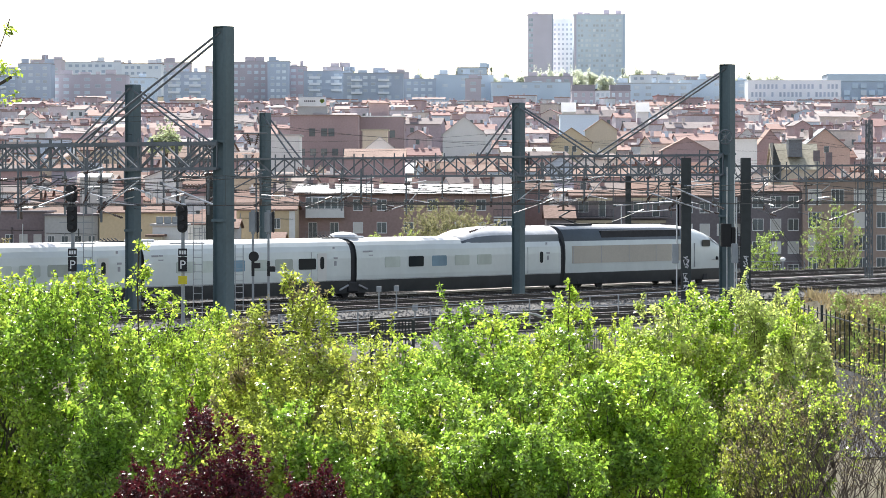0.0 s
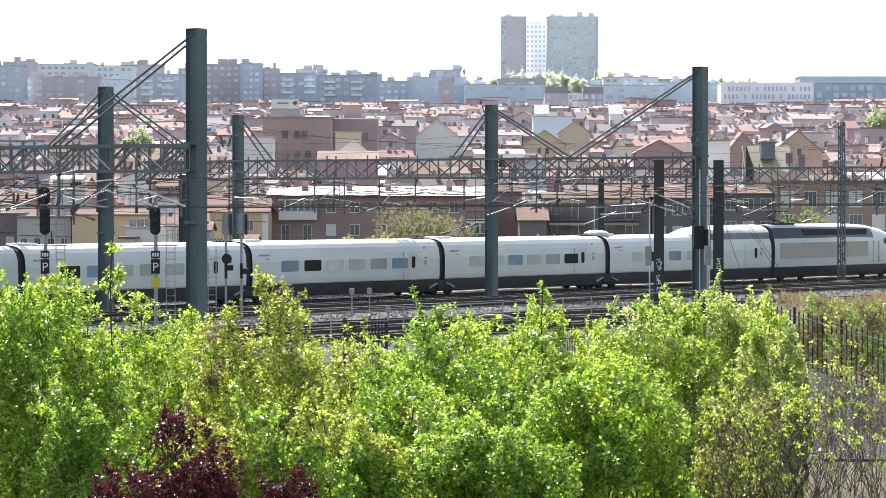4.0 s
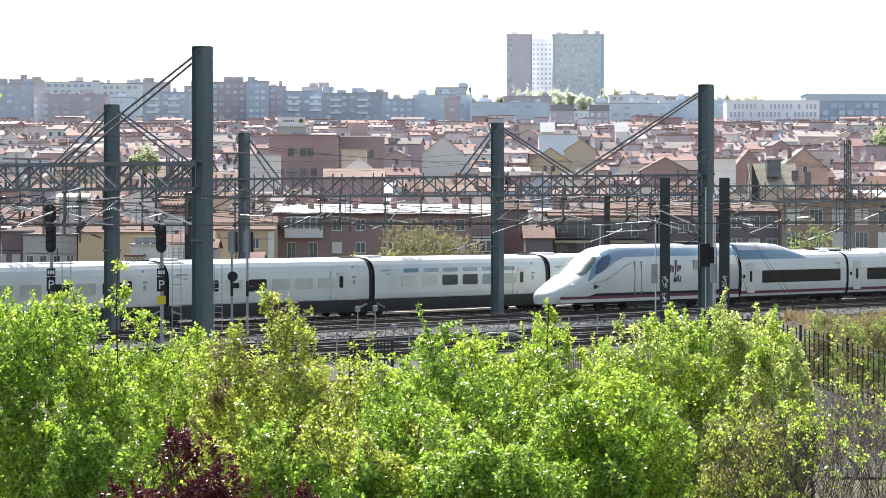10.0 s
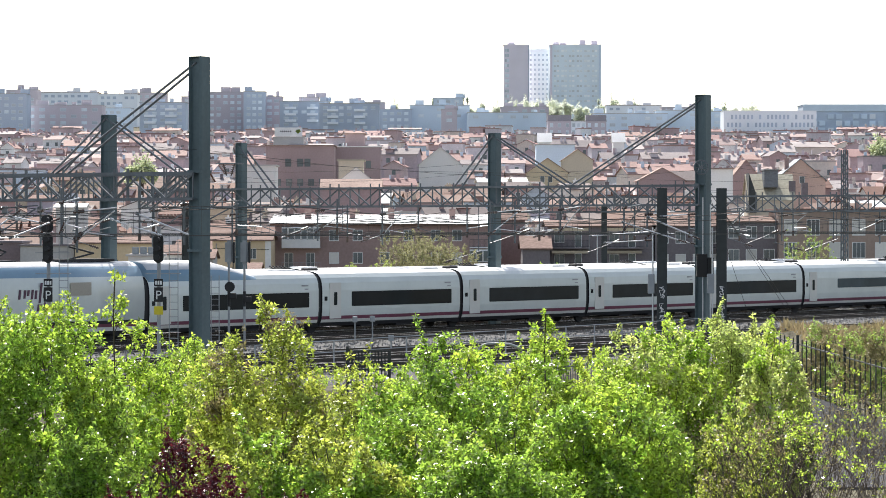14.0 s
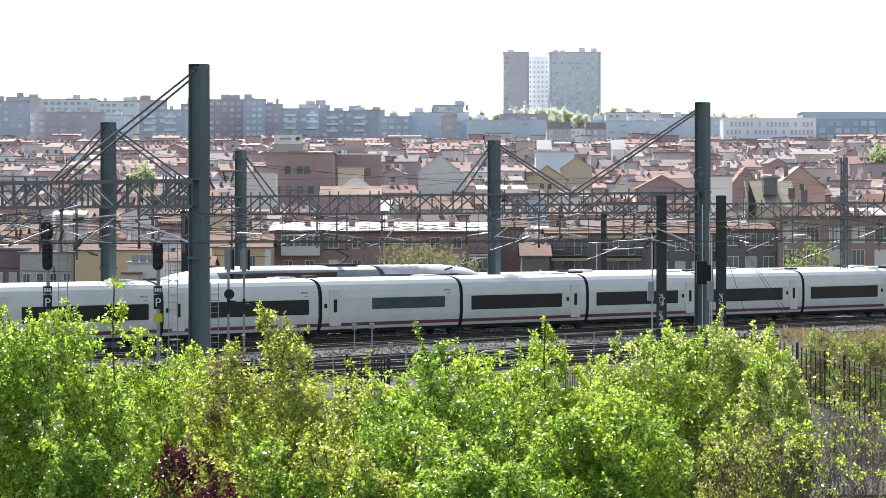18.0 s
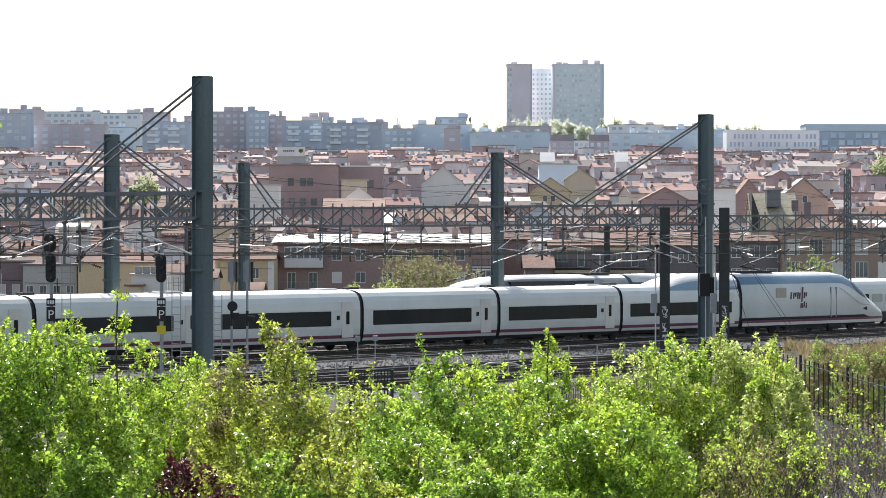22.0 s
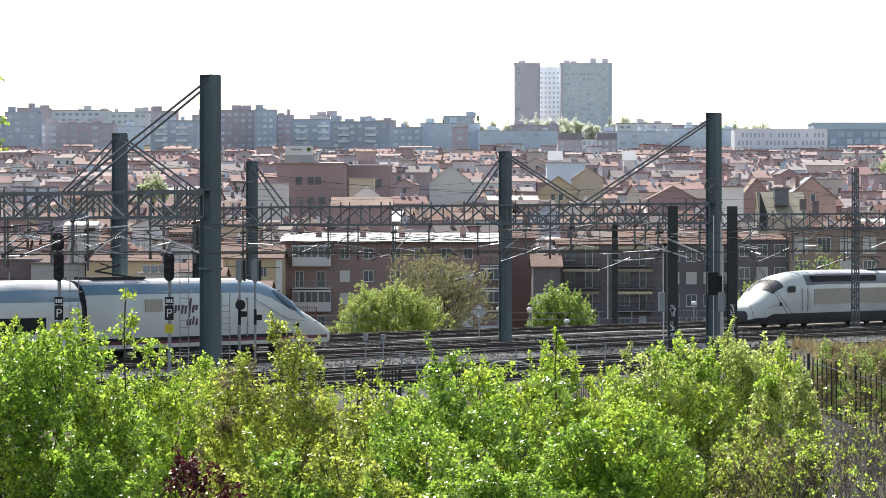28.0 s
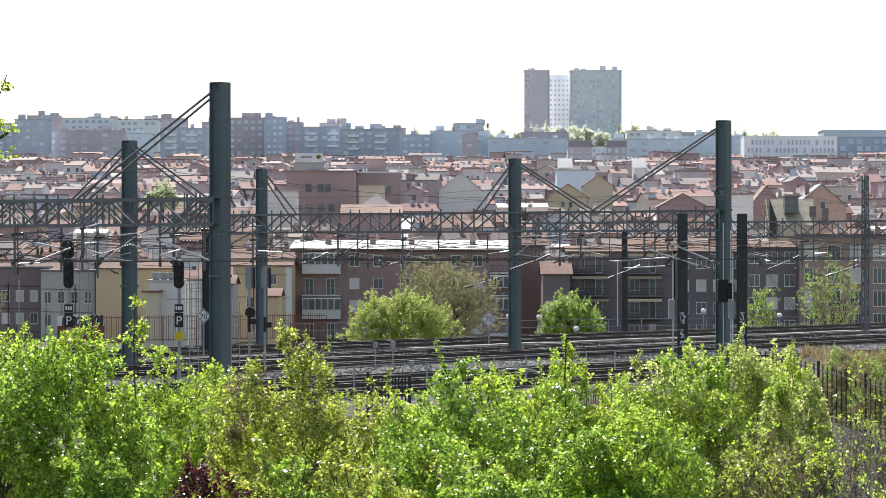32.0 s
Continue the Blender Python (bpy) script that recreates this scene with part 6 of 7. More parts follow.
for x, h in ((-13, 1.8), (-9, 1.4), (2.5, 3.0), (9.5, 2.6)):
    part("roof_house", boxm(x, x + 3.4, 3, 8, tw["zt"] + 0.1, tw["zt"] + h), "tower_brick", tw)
# ---- trees ----
def leaf_cloud(name, centres, radii, per, size, mat, parent, seed, up=0.35, stretch=1.0, shoots=()):
    """Many small folded leaves gathered in clumps; shoots: (foot, tip, count)."""
    g = np.random.default_rng(seed)
    c = np.repeat(centres, per, axis=0)
    r = np.repeat(radii, per)
    n = len(c)
    off = g.normal(size=(n, 3))
    off /= np.linalg.norm(off, axis=1)[:, None] + 1e-9
    pts = c + off * (r * g.random(n) ** 0.45)[:, None] * np.array([1, 1, stretch])
    extra = []
    for foot, tip, k in shoots:
        f = g.random(k)[:, None]
        extra.append(np.array(foot) * (1 - f) + np.array(tip) * f + g.normal(size=(k, 3)) * (0.05 * size / 0.058) * (1.25 - f))
    if extra:
        pts = np.concatenate([pts] + extra)
        n = len(pts)
    out = np.zeros((n, 3))
    out[:len(off)] = off
    nrm = out * 0.7 + g.normal(size=(n, 3)) * 0.42
    nrm[:, 2] += up * 2
    nrm /= np.linalg.norm(nrm, axis=1)[:, None]
    d = g.normal(size=(n, 3)) + out * 0.8
    d[:, 2] -= 0.35
    d -= (d * nrm).sum(1)[:, None] * nrm
    d /= np.linalg.norm(d, axis=1)[:, None] + 1e-9
    s = np.cross(nrm, d)
    ln = size * g.uniform(0.65, 1.35, n)[:, None]
    a, b_ = pts, pts + d * ln
    m = pts + d * ln * 0.45
    wd = 0.36
    v = np.stack([a, m + s * ln * wd + nrm * ln * 0.2, b_, m - s * ln * wd + nrm * ln * 0.2], axis=1).reshape(-1, 3)
    idx = np.arange(n * 4, dtype=np.int32)
    me = bpy.data.meshes.new(name)
    me.vertices.add(n * 4)
    me.vertices.foreach_set("co", v.astype(np.float32).ravel())
    me.loops.add(n * 4)
    me.loops.foreach_set("vertex_index", idx)
    me.polygons.add(n)
    me.polygons.foreach_set("loop_start", np.arange(0, n * 4, 4, dtype=np.int32))
    me.polygons.foreach_set("loop_total", np.full(n, 4, dtype=np.int32))
    me.update(calc_edges=True)
    me.materials.append(M[mat])
    return link(name, me, parent)


def limb(bm, p, d, length, r, depth, rr, tips, bend=0.35, kids=3):
    """A bent, tapering branch that forks."""
    steps = 3
    q, dd = Vector(p), Vector(d).normalized()
    for i in range(steps):
        e = q + dd * length / steps
        r1 = r * (1 - 0.45 * (i + 1) / steps)
        tube(bm, q, e, r * (1 - 0.45 * i / steps), 6 if r > 0.03 else 4, r1)
        q = e
        dd = (dd + Vector((rr.uniform(-bend, bend), rr.uniform(-bend, bend), rr.uniform(-0.1, bend)))).normalized()
    if depth == 0:
        tips.append(tuple(q))
        return
    for k in range(kids):
        a = Vector((rr.uniform(-1, 1), rr.uniform(-1, 1), rr.uniform(0.0, 0.9))).normalized()
        limb(bm, q, dd * 0.7 + a * 0.8, length * rr.uniform(0.62, 0.85), r * 0.55, depth - 1, rr, tips, bend, kids)


def tuft_cloud(name, centres, axes, radii, per, mat, parent, seed, droop=0.0):
    """Rosettes of folded leaves, each round the end of a spur; centres, axes and radii are arrays."""
    g = np.random.default_rng(seed)
    k = len(centres)
    n = k * per
    ax = axes / (np.linalg.norm(axes, axis=1)[:, None] + 1e-9)
    e1 = np.cross(ax, np.array([0.31, 0.83, 0.47]))
    e1 /= np.linalg.norm(e1, axis=1)[:, None] + 1e-9
    e2 = np.cross(ax, e1)
    ax, e1, e2 = (np.repeat(q, per, axis=0) for q in (ax, e1, e2))
    ang = np.tile(np.arange(per) * 2.4, k) + np.repeat(g.uniform(0, 6.28, k), per) + g.normal(size=n) * 0.35
    el = np.tile(np.linspace(-0.55, 1.05, per), k) + g.normal(size=n) * 0.28
    d = (e1 * np.cos(ang)[:, None] + e2 * np.sin(ang)[:, None]) * np.cos(el)[:, None] + ax * np.sin(el)[:, None]
    d[:, 2] -= droop
    d /= np.linalg.norm(d, axis=1)[:, None]
    ln = (np.repeat(radii, per) * g.uniform(0.62, 1.2, n))[:, None]
    base = np.repeat(centres, per, axis=0) + d * ln * 0.12 + ax * ln * (np.tile(np.linspace(-0.5, 0.4, per), k))[:, None]
    nrm = ax + g.normal(size=(n, 3)) * 0.5
    nrm -= (nrm * d).sum(1)[:, None] * d
    nrm /= np.linalg.norm(nrm, axis=1)[:, None] + 1e-9
    s = np.cross(nrm, d)
    m = base + d * ln * 0.48
    w = ln * g.uniform(0.26, 0.40, n)[:, None]
    v = np.stack([base, m + s * w + nrm * ln * 0.13, base + d * ln - nrm * ln * 0.12, m - s * w + nrm * ln * 0.13], axis=1).reshape(-1, 3)
    me = bpy.data.meshes.new(name)
    me.vertices.add(n * 4)
    me.vertices.foreach_set("co", v.astype(np.float32).ravel())
    me.loops.add(n * 4)
    me.loops.foreach_set("vertex_index", np.arange(n * 4, dtype=np.int32))
    me.polygons.add(n)
    me.polygons.foreach_set("loop_start", np.arange(0, n * 4, 4, dtype=np.int32))
    me.polygons.foreach_set("loop_total", np.full(n, 4, dtype=np.int32))
    me.update(calc_edges=True)
    me.materials.append(M[mat])
    return link(name, me, parent)


def grove_tree(px, depth, top, rx, ry, rz, leaf, label, seed, clumps, size, shoots, name, leaf2, trunk_r):
    """A near tree: trunk, forking limbs, upright shoots, and leaf rosettes over an uneven crown with gaps."""
    rr, g = random.Random(seed), np.random.default_rng(seed)
    x, zt = spot(px, depth), high(top, depth)
    zb = land(x, depth)
    cz = zt - rz * 0.92
    t = thing(name, label, "tree", at=pose(x, depth, 0))
    tips = []
    fork = max(zb + 0.5, cz - rz * 0.8)
    part("trunk", tube(bm_new(), (0, 0, zb - 0.2), (0.08, 0, fork), trunk_r * 1.25, 9, trunk_r), "bark", t)
    for k in range(6):
        a = 2 * math.pi * k / 6 + rr.uniform(-0.4, 0.4)
        bm = bm_new()
        limb(bm, (0.08, 0, fork - 0.1), (math.cos(a) * rx / rz, math.sin(a) * ry / rz, 0.6), rz * 0.5, trunk_r * 0.42, 2, rr, tips, 0.45)
        part("limb", bm, "bark", t)
    leaf_r = size * 1.1
    pts, axes, rad = [], [], []
    goal = int(clumps * (6.2 if depth < 100 else 4.8))
    off = Vector((seed * 3.7, seed * 1.3, 0))
    while len(pts) < goal:
        v = g.normal(size=3)
        v /= np.linalg.norm(v)
        wild = 1.7 if depth > 200 else 1.0
        lump = 0.84 + 0.26 * wild * noise.noise(Vector(v) * 2.1 + off) + 0.13 * wild * noise.noise(Vector(v) * 5.0 + off)
        k = lump * (1 - 0.5 * g.random() ** 1.7)
        p = (v[0] * rx * k, v[1] * ry * k, cz + v[2] * rz * k)
        if noise.noise(Vector(p) * 1.7 + off) > 0.08:
            continue
        pts.append(p)
        axes.append((v[0] * 0.75 + g.normal() * 0.28, v[1] * 0.75 + g.normal() * 0.28, 0.55 + 0.5 * v[2] + g.normal() * 0.2))
        rad.append(leaf_r * g.uniform(0.75, 1.2))
    # upright shoots with rosettes at their nodes
    crown = sorted(pts, key=lambda p: -(p[2] - cz) / rz + abs(p[0]) / rx * 0.35)[:max(60, shoots * 14)]
    sb = bm_new()
    for k in range(max(3, shoots // 2)):
        f = Vector(crown[rr.randrange(len(crown))])
        ln = rr.uniform(1.8, 5.2) * size / 0.7
        tip = f + Vector((rr.uniform(-0.45, 0.45), rr.uniform(-0.3, 0.3), 1.0)) * ln
        tube(sb, f - (tip - f) * 0.4, tip, 0.008 * size / 0.054, 4, 0.003 * size / 0.054)
        steps = max(3, int(ln / (size * 1.25)))
        for j in range(steps + 1):
            q = f.lerp(tip, j / steps)
            pts.append(tuple(q + Vector((g.normal(), g.normal(), 0)) * size * 0.25))
            axes.append((g.normal() * 0.5, g.normal() * 0.5, 0.8))
            rad.append(leaf_r * (1.1 - 0.3 * j / steps) * g.uniform(0.8, 1.1))
    if shoots:
        tagged(part("young_growth", sb, "twig", t), kind="stuff")
    # short twigs that carry the rosettes
    tb = bm_new()
    for p, a in list(zip(pts, axes))[:goal:16]:
        a = Vector(a).normalized()
        tube(tb, Vector(p) - a * size * 4.0 + Vector((0, 0, -size)), p, 0.008 * size / 0.054, 3, 0.004 * size / 0.054)
    tagged(part("twig_work", tb, "bark", t), kind="stuff")
    P, A, R = np.array(pts), np.array(axes), np.array(rad)
    sets = [(np.ones(len(P), bool), leaf)]
    if leaf2:
        h = np.array([noise.noise(Vector(p) * (2.4 if leaf2 == "leaf_dry" else 1.0) + off) for p in pts]) > (0.24 if leaf2 == "leaf_dry" else 0.08)
        sets = [(~h, leaf), (h, leaf2)]
    for i, (pick, mt) in enumerate(sets):
        tuft_cloud("crown" if not i else "crown_patch", P[pick], A[pick], R[pick], 11, mt, t, seed + i, 0.25 if mt == "leaf_dry" else 0.08)
    return t


def tree(px, depth, top, rx, ry, rz, leaf, label, seed, clumps=210, per=70, size=0.054, shoots=14, clump_r=0.15, name="tree", leaf2=None, trunk_r=0.12, hollow=0.45, low=-1.0):
    """Trunk, limbs and a crown of leaf clumps with an uneven outline and gaps."""
    if depth < 310:
        return grove_tree(px, depth, top, rx, ry, rz, leaf, label, seed, clumps, size, shoots, name, leaf2, trunk_r)
    rr, g = random.Random(seed), np.random.default_rng(seed)
    x, zt = spot(px, depth), high(top, depth)
    zb = land(x, depth)
    cz = zt - rz * 0.9
    t = thing(name, label, "tree", at=pose(x, depth, 0))
    bm, tips = bm_new(), []
    fork = max(zb + 0.5, cz - rz * 0.75)
    tube(bm, (0, 0, zb - 0.2), (0.08, 0, fork), trunk_r * 1.25, 9, trunk_r)
    part("trunk", bm, "bark", t)
    for k in range(5):
        a = 2 * math.pi * k / 5 + rr.uniform(-0.4, 0.4)
        bm = bm_new()
        limb(bm, (0.08, 0, fork - 0.1), (math.cos(a) * rx / rz, math.sin(a), 0.9), rz * 0.48, trunk_r * 0.42, 1 if depth > 600 else 2, rr, tips)
        part("limb", bm, "bark", t)
    pts, rad = [], []
    boughs = []
    while len(boughs) < max(10, clumps // 8):
        v = g.normal(size=3)
        v /= np.linalg.norm(v)
        if v[2] < low:
            continue
        k = (0.80 + 0.30 * noise.noise(Vector((v[0] * 1.7, v[1] * 1.7 + seed, v[2] * 1.7)))) * g.uniform(hollow, 1.0)
        boughs.append((v[0] * rx * k, v[1] * ry * k, cz + v[2] * rz * k))
    flat = min(rx, ry, rz)
    while len(pts) < clumps:
        c = boughs[len(pts) % len(boughs)]
        o = g.normal(size=3) * flat * 0.16
        pts.append((c[0] + o[0] * 1.25, c[1] + o[1] * 1.25, c[2] + o[2] * 0.8))
        rad.append(clump_r * g.uniform(0.55, 1.3))
    sh = []
    up = sorted(pts, key=lambda p: -(p[2] - cz) / rz + abs(p[0]) / rx * 0.5)[:max(4, shoots * 3)]
    sb = bm_new()
    for k in range(shoots):
        f = up[rr.randrange(len(up))]
        ln = rr.uniform(1.2, 3.2) * clump_r
        tip = (f[0] + rr.uniform(-0.3, 0.3) * ln, f[1] + rr.uniform(-0.2, 0.2) * ln, f[2] + ln * 1.2)
        sh.append((f, tip, int(per * 0.42)))
        tube(sb, f, tip, 0.005 * size / 0.058, 4)
    if shoots:
        tagged(part("young_growth", sb, "twig", t), kind="stuff")
    P, R = np.array(pts), np.array(rad)
    if leaf2:
        h = g.random(len(P)) < 0.1 if leaf2 == "leaf_dry" else np.array([noise.noise(Vector(p) * 1.1 + Vector((seed, 0, 0))) for p in pts]) > (0.22 if leaf2 == "leaf_dry" else 0.1)
        leaf_cloud("crown", P[~h], R[~h], per, size, leaf, t, seed, shoots=sh)
        leaf_cloud("crown_patch", P[h], R[h], per, size, leaf2, t, seed + 1)
    else:
        leaf_cloud("crown", P, R, per, size, leaf, t, seed, shoots=sh)
    return t


# near row, looked down on from the camera
tree(70, 42, 556, 1.75, 1.6, 2.2, "leaf_green", "leafy spring-green tree with dense crown before the railway", 1, 858, 88, leaf2="leaf_bright", shoots=20)
tree(-90, 44, 505, 1.3, 1.4, 2.2, "leaf_bright", "leafy spring-green tree at the edge of the grove", 2, 442, 88)
tree(290, 50, 596, 1.4, 1.5, 2.4, "leaf_bright", "bright green young tree with upright shoots", 3, 598, 81, shoots=18)
tree(480, 47, 566, 1.35, 1.4, 2.6, "leaf_olive", "olive-green tree with brown seed tufts", 4, 624, 88, shoots=20, leaf2="leaf_dry")
tree(645, 49, 692, 1.3, 1.4, 2.4, "leaf_olive", "olive-green spring tree in the grove", 5, 572, 88, shoots=16, leaf2="leaf_bright")
tree(850, 45, 606, 1.75, 1.6, 2.4, "leaf_bright", "large bright green tree with glossy leaves", 6, 884, 95, shoots=24, leaf2="leaf_green")
tree(990, 50, 606, 0.95, 1.4, 2.6, "leaf_bright", "bright green tree with tall shoots", 7, 598, 88, shoots=22)
tree(1235, 53, 592, 0.8, 1.2, 2.6, "leaf_bright", "bright green tree with tall shoots", 87, 420, 88, shoots=14)
tree(1165, 52, 584, 1.5, 1.5, 2.7, "leaf_bright", "bright green tree with tall shoots", 8, 702, 88, shoots=22, leaf2="leaf_blossom")
tree(1318, 54, 566, 1.25, 1.4, 2.9, "leaf_blossom", "pale green budding tree beside the fence", 9, 900, 80, shoots=30, leaf2="leaf_bright")
tree(720, 40, 735, 1.6, 1.3, 2.0, "leaf_green", "deep green low tree in the grove", 12, 572, 88, leaf2="leaf_olive")
tree(1095, 41, 692, 1.35, 1.3, 2.2, "leaf_bright", "dense bright green low tree in the grove", 13, 700, 95, leaf2="leaf_green", shoots=16)
tree(170, 40, 800, 1.0, 1.0, 1.7, "leaf_green", "deep green low tree in the grove", 14, 380, 88)
for i, (px, top, mt, m2) in enumerate(((190, 655, "leaf_green", "leaf_bright"), (385, 646, "leaf_olive", "leaf_green"), (555, 676, "leaf_olive", "leaf_bright"), (745, 700, "leaf_bright", "leaf_green"),
                                       (925, 668, "leaf_bright", "leaf_green"), (1095, 655, "leaf_bright", "leaf_olive"), (1245, 668, "leaf_bright", "leaf_bright"))):
    tree(px, 57, top, 1.45, 1.3, 2.4, mt, "leafy spring tree filling the grove", 60 + i, 520, 80, shoots=12, leaf2=m2)
for i, (px, top, mt) in enumerate(((470, 790, "leaf_olive"), (620, 775, "leaf_olive"), (900, 770, "leaf_green"))):
    tree(px, 38.5, top, 1.2, 1.0, 1.7, mt, "deep green low tree in the grove", 80 + i, 420, 80, shoots=8, leaf2="leaf_green")


def sapling(px, depth, tufts, seed):
    """A thin stem with separate leaf tufts; tufts: (sideways, height row, count)."""
    g = np.random.default_rng(seed)
    x = spot(px, depth)
    t = thing("sapling", "thin sapling with separate leaf tufts above the grove", "tree", at=pose(x, depth, 0))
    zb, zt = land(x, depth), high(tufts[0][1], depth)
    part("stem", polytube([(0.1, 0, zb), (0.05, 0, (zb + zt) / 2), (-0.02, 0, zt - 0.5), (0, 0, zt)], 0.011, 6), "bark", t)
    c = []
    sb = bm_new()
    for dx, row, n in tufts:
        z = high(row, depth)
        tube(sb, (0, 0, z - 0.12), (dx, 0, z), 0.006, 4)
        c += [(dx + g.normal() * 0.06, g.normal() * 0.05, z + g.normal() * 0.045) for k in range(n)]
    part("spur", sb, "bark", t)
    c = np.array(c)
    tuft_cloud("crown", c, g.normal(size=c.shape) * 0.5 + np.array([0, 0, 0.7]), np.full(len(c), 0.062), 8, "leaf_bright", t, seed)
    return t


sapling(222, 44, [(0.0, 526, 7), (0.03, 566, 9), (-0.07, 584, 6), (0.12, 572, 4), (0.05, 604, 8)], 90)
sapling(985, 46, [(0.0, 588, 5), (0.02, 612, 8), (0.1, 624, 6), (-0.16, 620, 6), (0.12, 645, 9), (-0.06, 650, 9)], 91)
# dark red plum trees before the grove
tree(350, 33, 792, 0.66, 0.6, 1.5, "leaf_red", "dark red-leaved plum tree", 20, 420, 110, size=0.036, shoots=10, clump_r=0.13)
tree(535, 33, 905, 0.62, 0.6, 1.3, "leaf_red", "dark red-leaved plum tree", 21, 360, 110, size=0.036, shoots=10, clump_r=0.13)
tree(238, 33.5, 884, 0.5, 0.6, 1.3, "leaf_red", "dark red-leaved plum tree", 22, 260, 100, size=0.036, shoots=6, clump_r=0.13)


def bare_bush(px, depth, top, spread_x, seed, leaves=40, stems=4, thick=0.03):
    rr = random.Random(seed)
    t = thing("bare_bush", "thin dark-branched bush with few new leaves", "bush", at=pose(spot(px, depth), depth, 0))
    zb = land(spot(px, depth), depth)
    zt = high(top, depth)
    tips = []
    for k in range(stems):
        a = rr.uniform(-1, 1)
        bm = bm_new()
        limb(bm, (a * 0.3, rr.uniform(-0.3, 0.3), zb - 0.1), (a * spread_x * 1.3, rr.uniform(-0.4, 0.4), 1.5), (zt - zb) * 0.39, thick, 3, rr, tips, 0.34, 3)
        part("branch", bm, "twig", t)
    g = np.random.default_rng(seed)
    tp = np.array(tips)
    pick = tp[g.permutation(len(tp))[:leaves]]
    pick = np.concatenate([pick + g.normal(size=pick.shape) * 0.08 for k in range(3)])
    up = g.normal(size=pick.shape) * 0.4 + np.array([0, 0, 0.8])
    tagged(tuft_cloud("leaf_flush", pick, up, np.full(len(pick), 0.05), 7, "leaf_bright", t, seed), kind="stuff")
    tagged(leaf_cloud("bud_flush", tp, np.full(len(tp), 0.13), 7, 0.03, "leaf_dry", t, seed + 1), kind="stuff")
    return t


tree(1335, 46, 740, 0.85, 1.0, 2.0, "leaf_olive", "sparse olive bush below the fence", 31, 200, 70, shoots=8, leaf2="leaf_dry")
for px, d, top, spread_x, seed, leaves in ((1560, 42, 690, 0.7, 32, 14), (1490, 46, 725, 0.9, 78, 12), (1535, 41, 765, 0.9, 79, 8), (1430, 41, 785, 0.9, 33, 22),
                                           (1395, 43, 740, 0.9, 34, 34), (1440, 47, 690, 0.8, 71, 30), (1595, 44, 690, 0.8, 75, 10)):
    bare_bush(px, d, top, spread_x, seed, leaves, 4, 0.022)

tree(1392, 50, 622, 0.7, 0.8, 1.9, "leaf_blossom", "pale green budding tree beside the fence", 38, 330, 76, shoots=16, leaf2="leaf_bright")

# trees beyond the tracks
tree(690, 244, 503, 4.7, 3.2, 2.8, "leaf_pale", "pale green willow bush at the far edge of the tracks", 40, 520, 60, size=0.15, shoots=130, trunk_r=0.2)
tree(770, 300, 447, 5.4, 4.2, 4.4, "leaf_bud", "olive-brown budding tree behind the railing", 41, 760, 60, size=0.13, shoots=60, trunk_r=0.3)
tree(988, 272, 512, 2.7, 2.4, 2.3, "leaf_fresh", "fresh green bush at the far edge of the tracks", 42, 260, 60, size=0.17, shoots=30, trunk_r=0.2)
tree(1024, 274, 540, 1.5, 1.6, 1.2, "leaf_fresh", "low fresh green bush at the far edge of the tracks", 48, 80, 60, size=0.16, shoots=12, trunk_r=0.12)
tree(1450, 300, 440, 3.2, 3.0, 4.8, "leaf_fresh", "thin budding tree before the brick houses", 43, 210, 30, size=0.11, shoots=40, trunk_r=0.16, leaf2="leaf_bud")
tree(1335, 290, 490, 1.6, 2.0, 3.2, "leaf_fresh", "thin green tree before the brick houses", 44, 60, 30, size=0.14, shoots=16, trunk_r=0.15)
tree(-90, 306, 440, 4, 4, 4, "leaf_dry", "budding tree among the houses", 45, 160, 50, size=0.2, trunk_r=0.25)
# greenery among the roofs
tree(270, 640, 318, 3.8, 3, 2.4, "leaf_mid", "bright tree among the roofs", 46, 60, 50, size=0.6, clump_r=1.2, shoots=6, trunk_r=0.3)
tree(1592, 900, 276, 6, 4, 4, "leaf_mid", "green tree among the far roofs", 47, 70, 50, size=0.8, clump_r=1.6, shoots=6, trunk_r=0.4)
# overhanging twigs beside the grove
tw_ = thing("overhanging_branch", "thin branch with fresh green leaves hanging into view", "branch", at=pose(spot(-6, 40), 40, 0))
bm = bm_new()
tube(bm, (-1.2, 0, high(330, 40)), (0.02, 0, high(222, 40)), 0.02, 5)
tube(bm, (-0.3, 0, high(245, 40)), (0.0, 0, high(120, 40)), 0.008, 4)
tube(bm, (-1.2, 0, high(330, 40)), (-1.5, 0, -1.6), 0.09, 7, 0.1)
part("twig", bm, "bark", tw_)
leaf_cloud("leaves", np.array([(0.02, 0, high(215, 40)), (-0.08, 0, high(205, 40)), (0.0, 0.05, high(260, 40)), (-0.02, 0, high(140, 40))]), np.array([0.12, 0.1, 0.14, 0.08]), 26, 0.06, "leaf_bright", tw_, 55)

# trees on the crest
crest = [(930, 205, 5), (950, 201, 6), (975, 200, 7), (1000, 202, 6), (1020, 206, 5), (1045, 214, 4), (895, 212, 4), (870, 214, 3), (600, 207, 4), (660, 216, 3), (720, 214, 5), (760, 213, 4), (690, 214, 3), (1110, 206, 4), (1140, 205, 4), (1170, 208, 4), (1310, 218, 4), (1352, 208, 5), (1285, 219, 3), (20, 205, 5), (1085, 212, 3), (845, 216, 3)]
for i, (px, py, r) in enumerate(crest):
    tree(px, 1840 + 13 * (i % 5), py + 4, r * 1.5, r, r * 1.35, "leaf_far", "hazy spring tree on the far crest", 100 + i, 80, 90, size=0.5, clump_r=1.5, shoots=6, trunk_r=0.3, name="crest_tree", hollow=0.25)
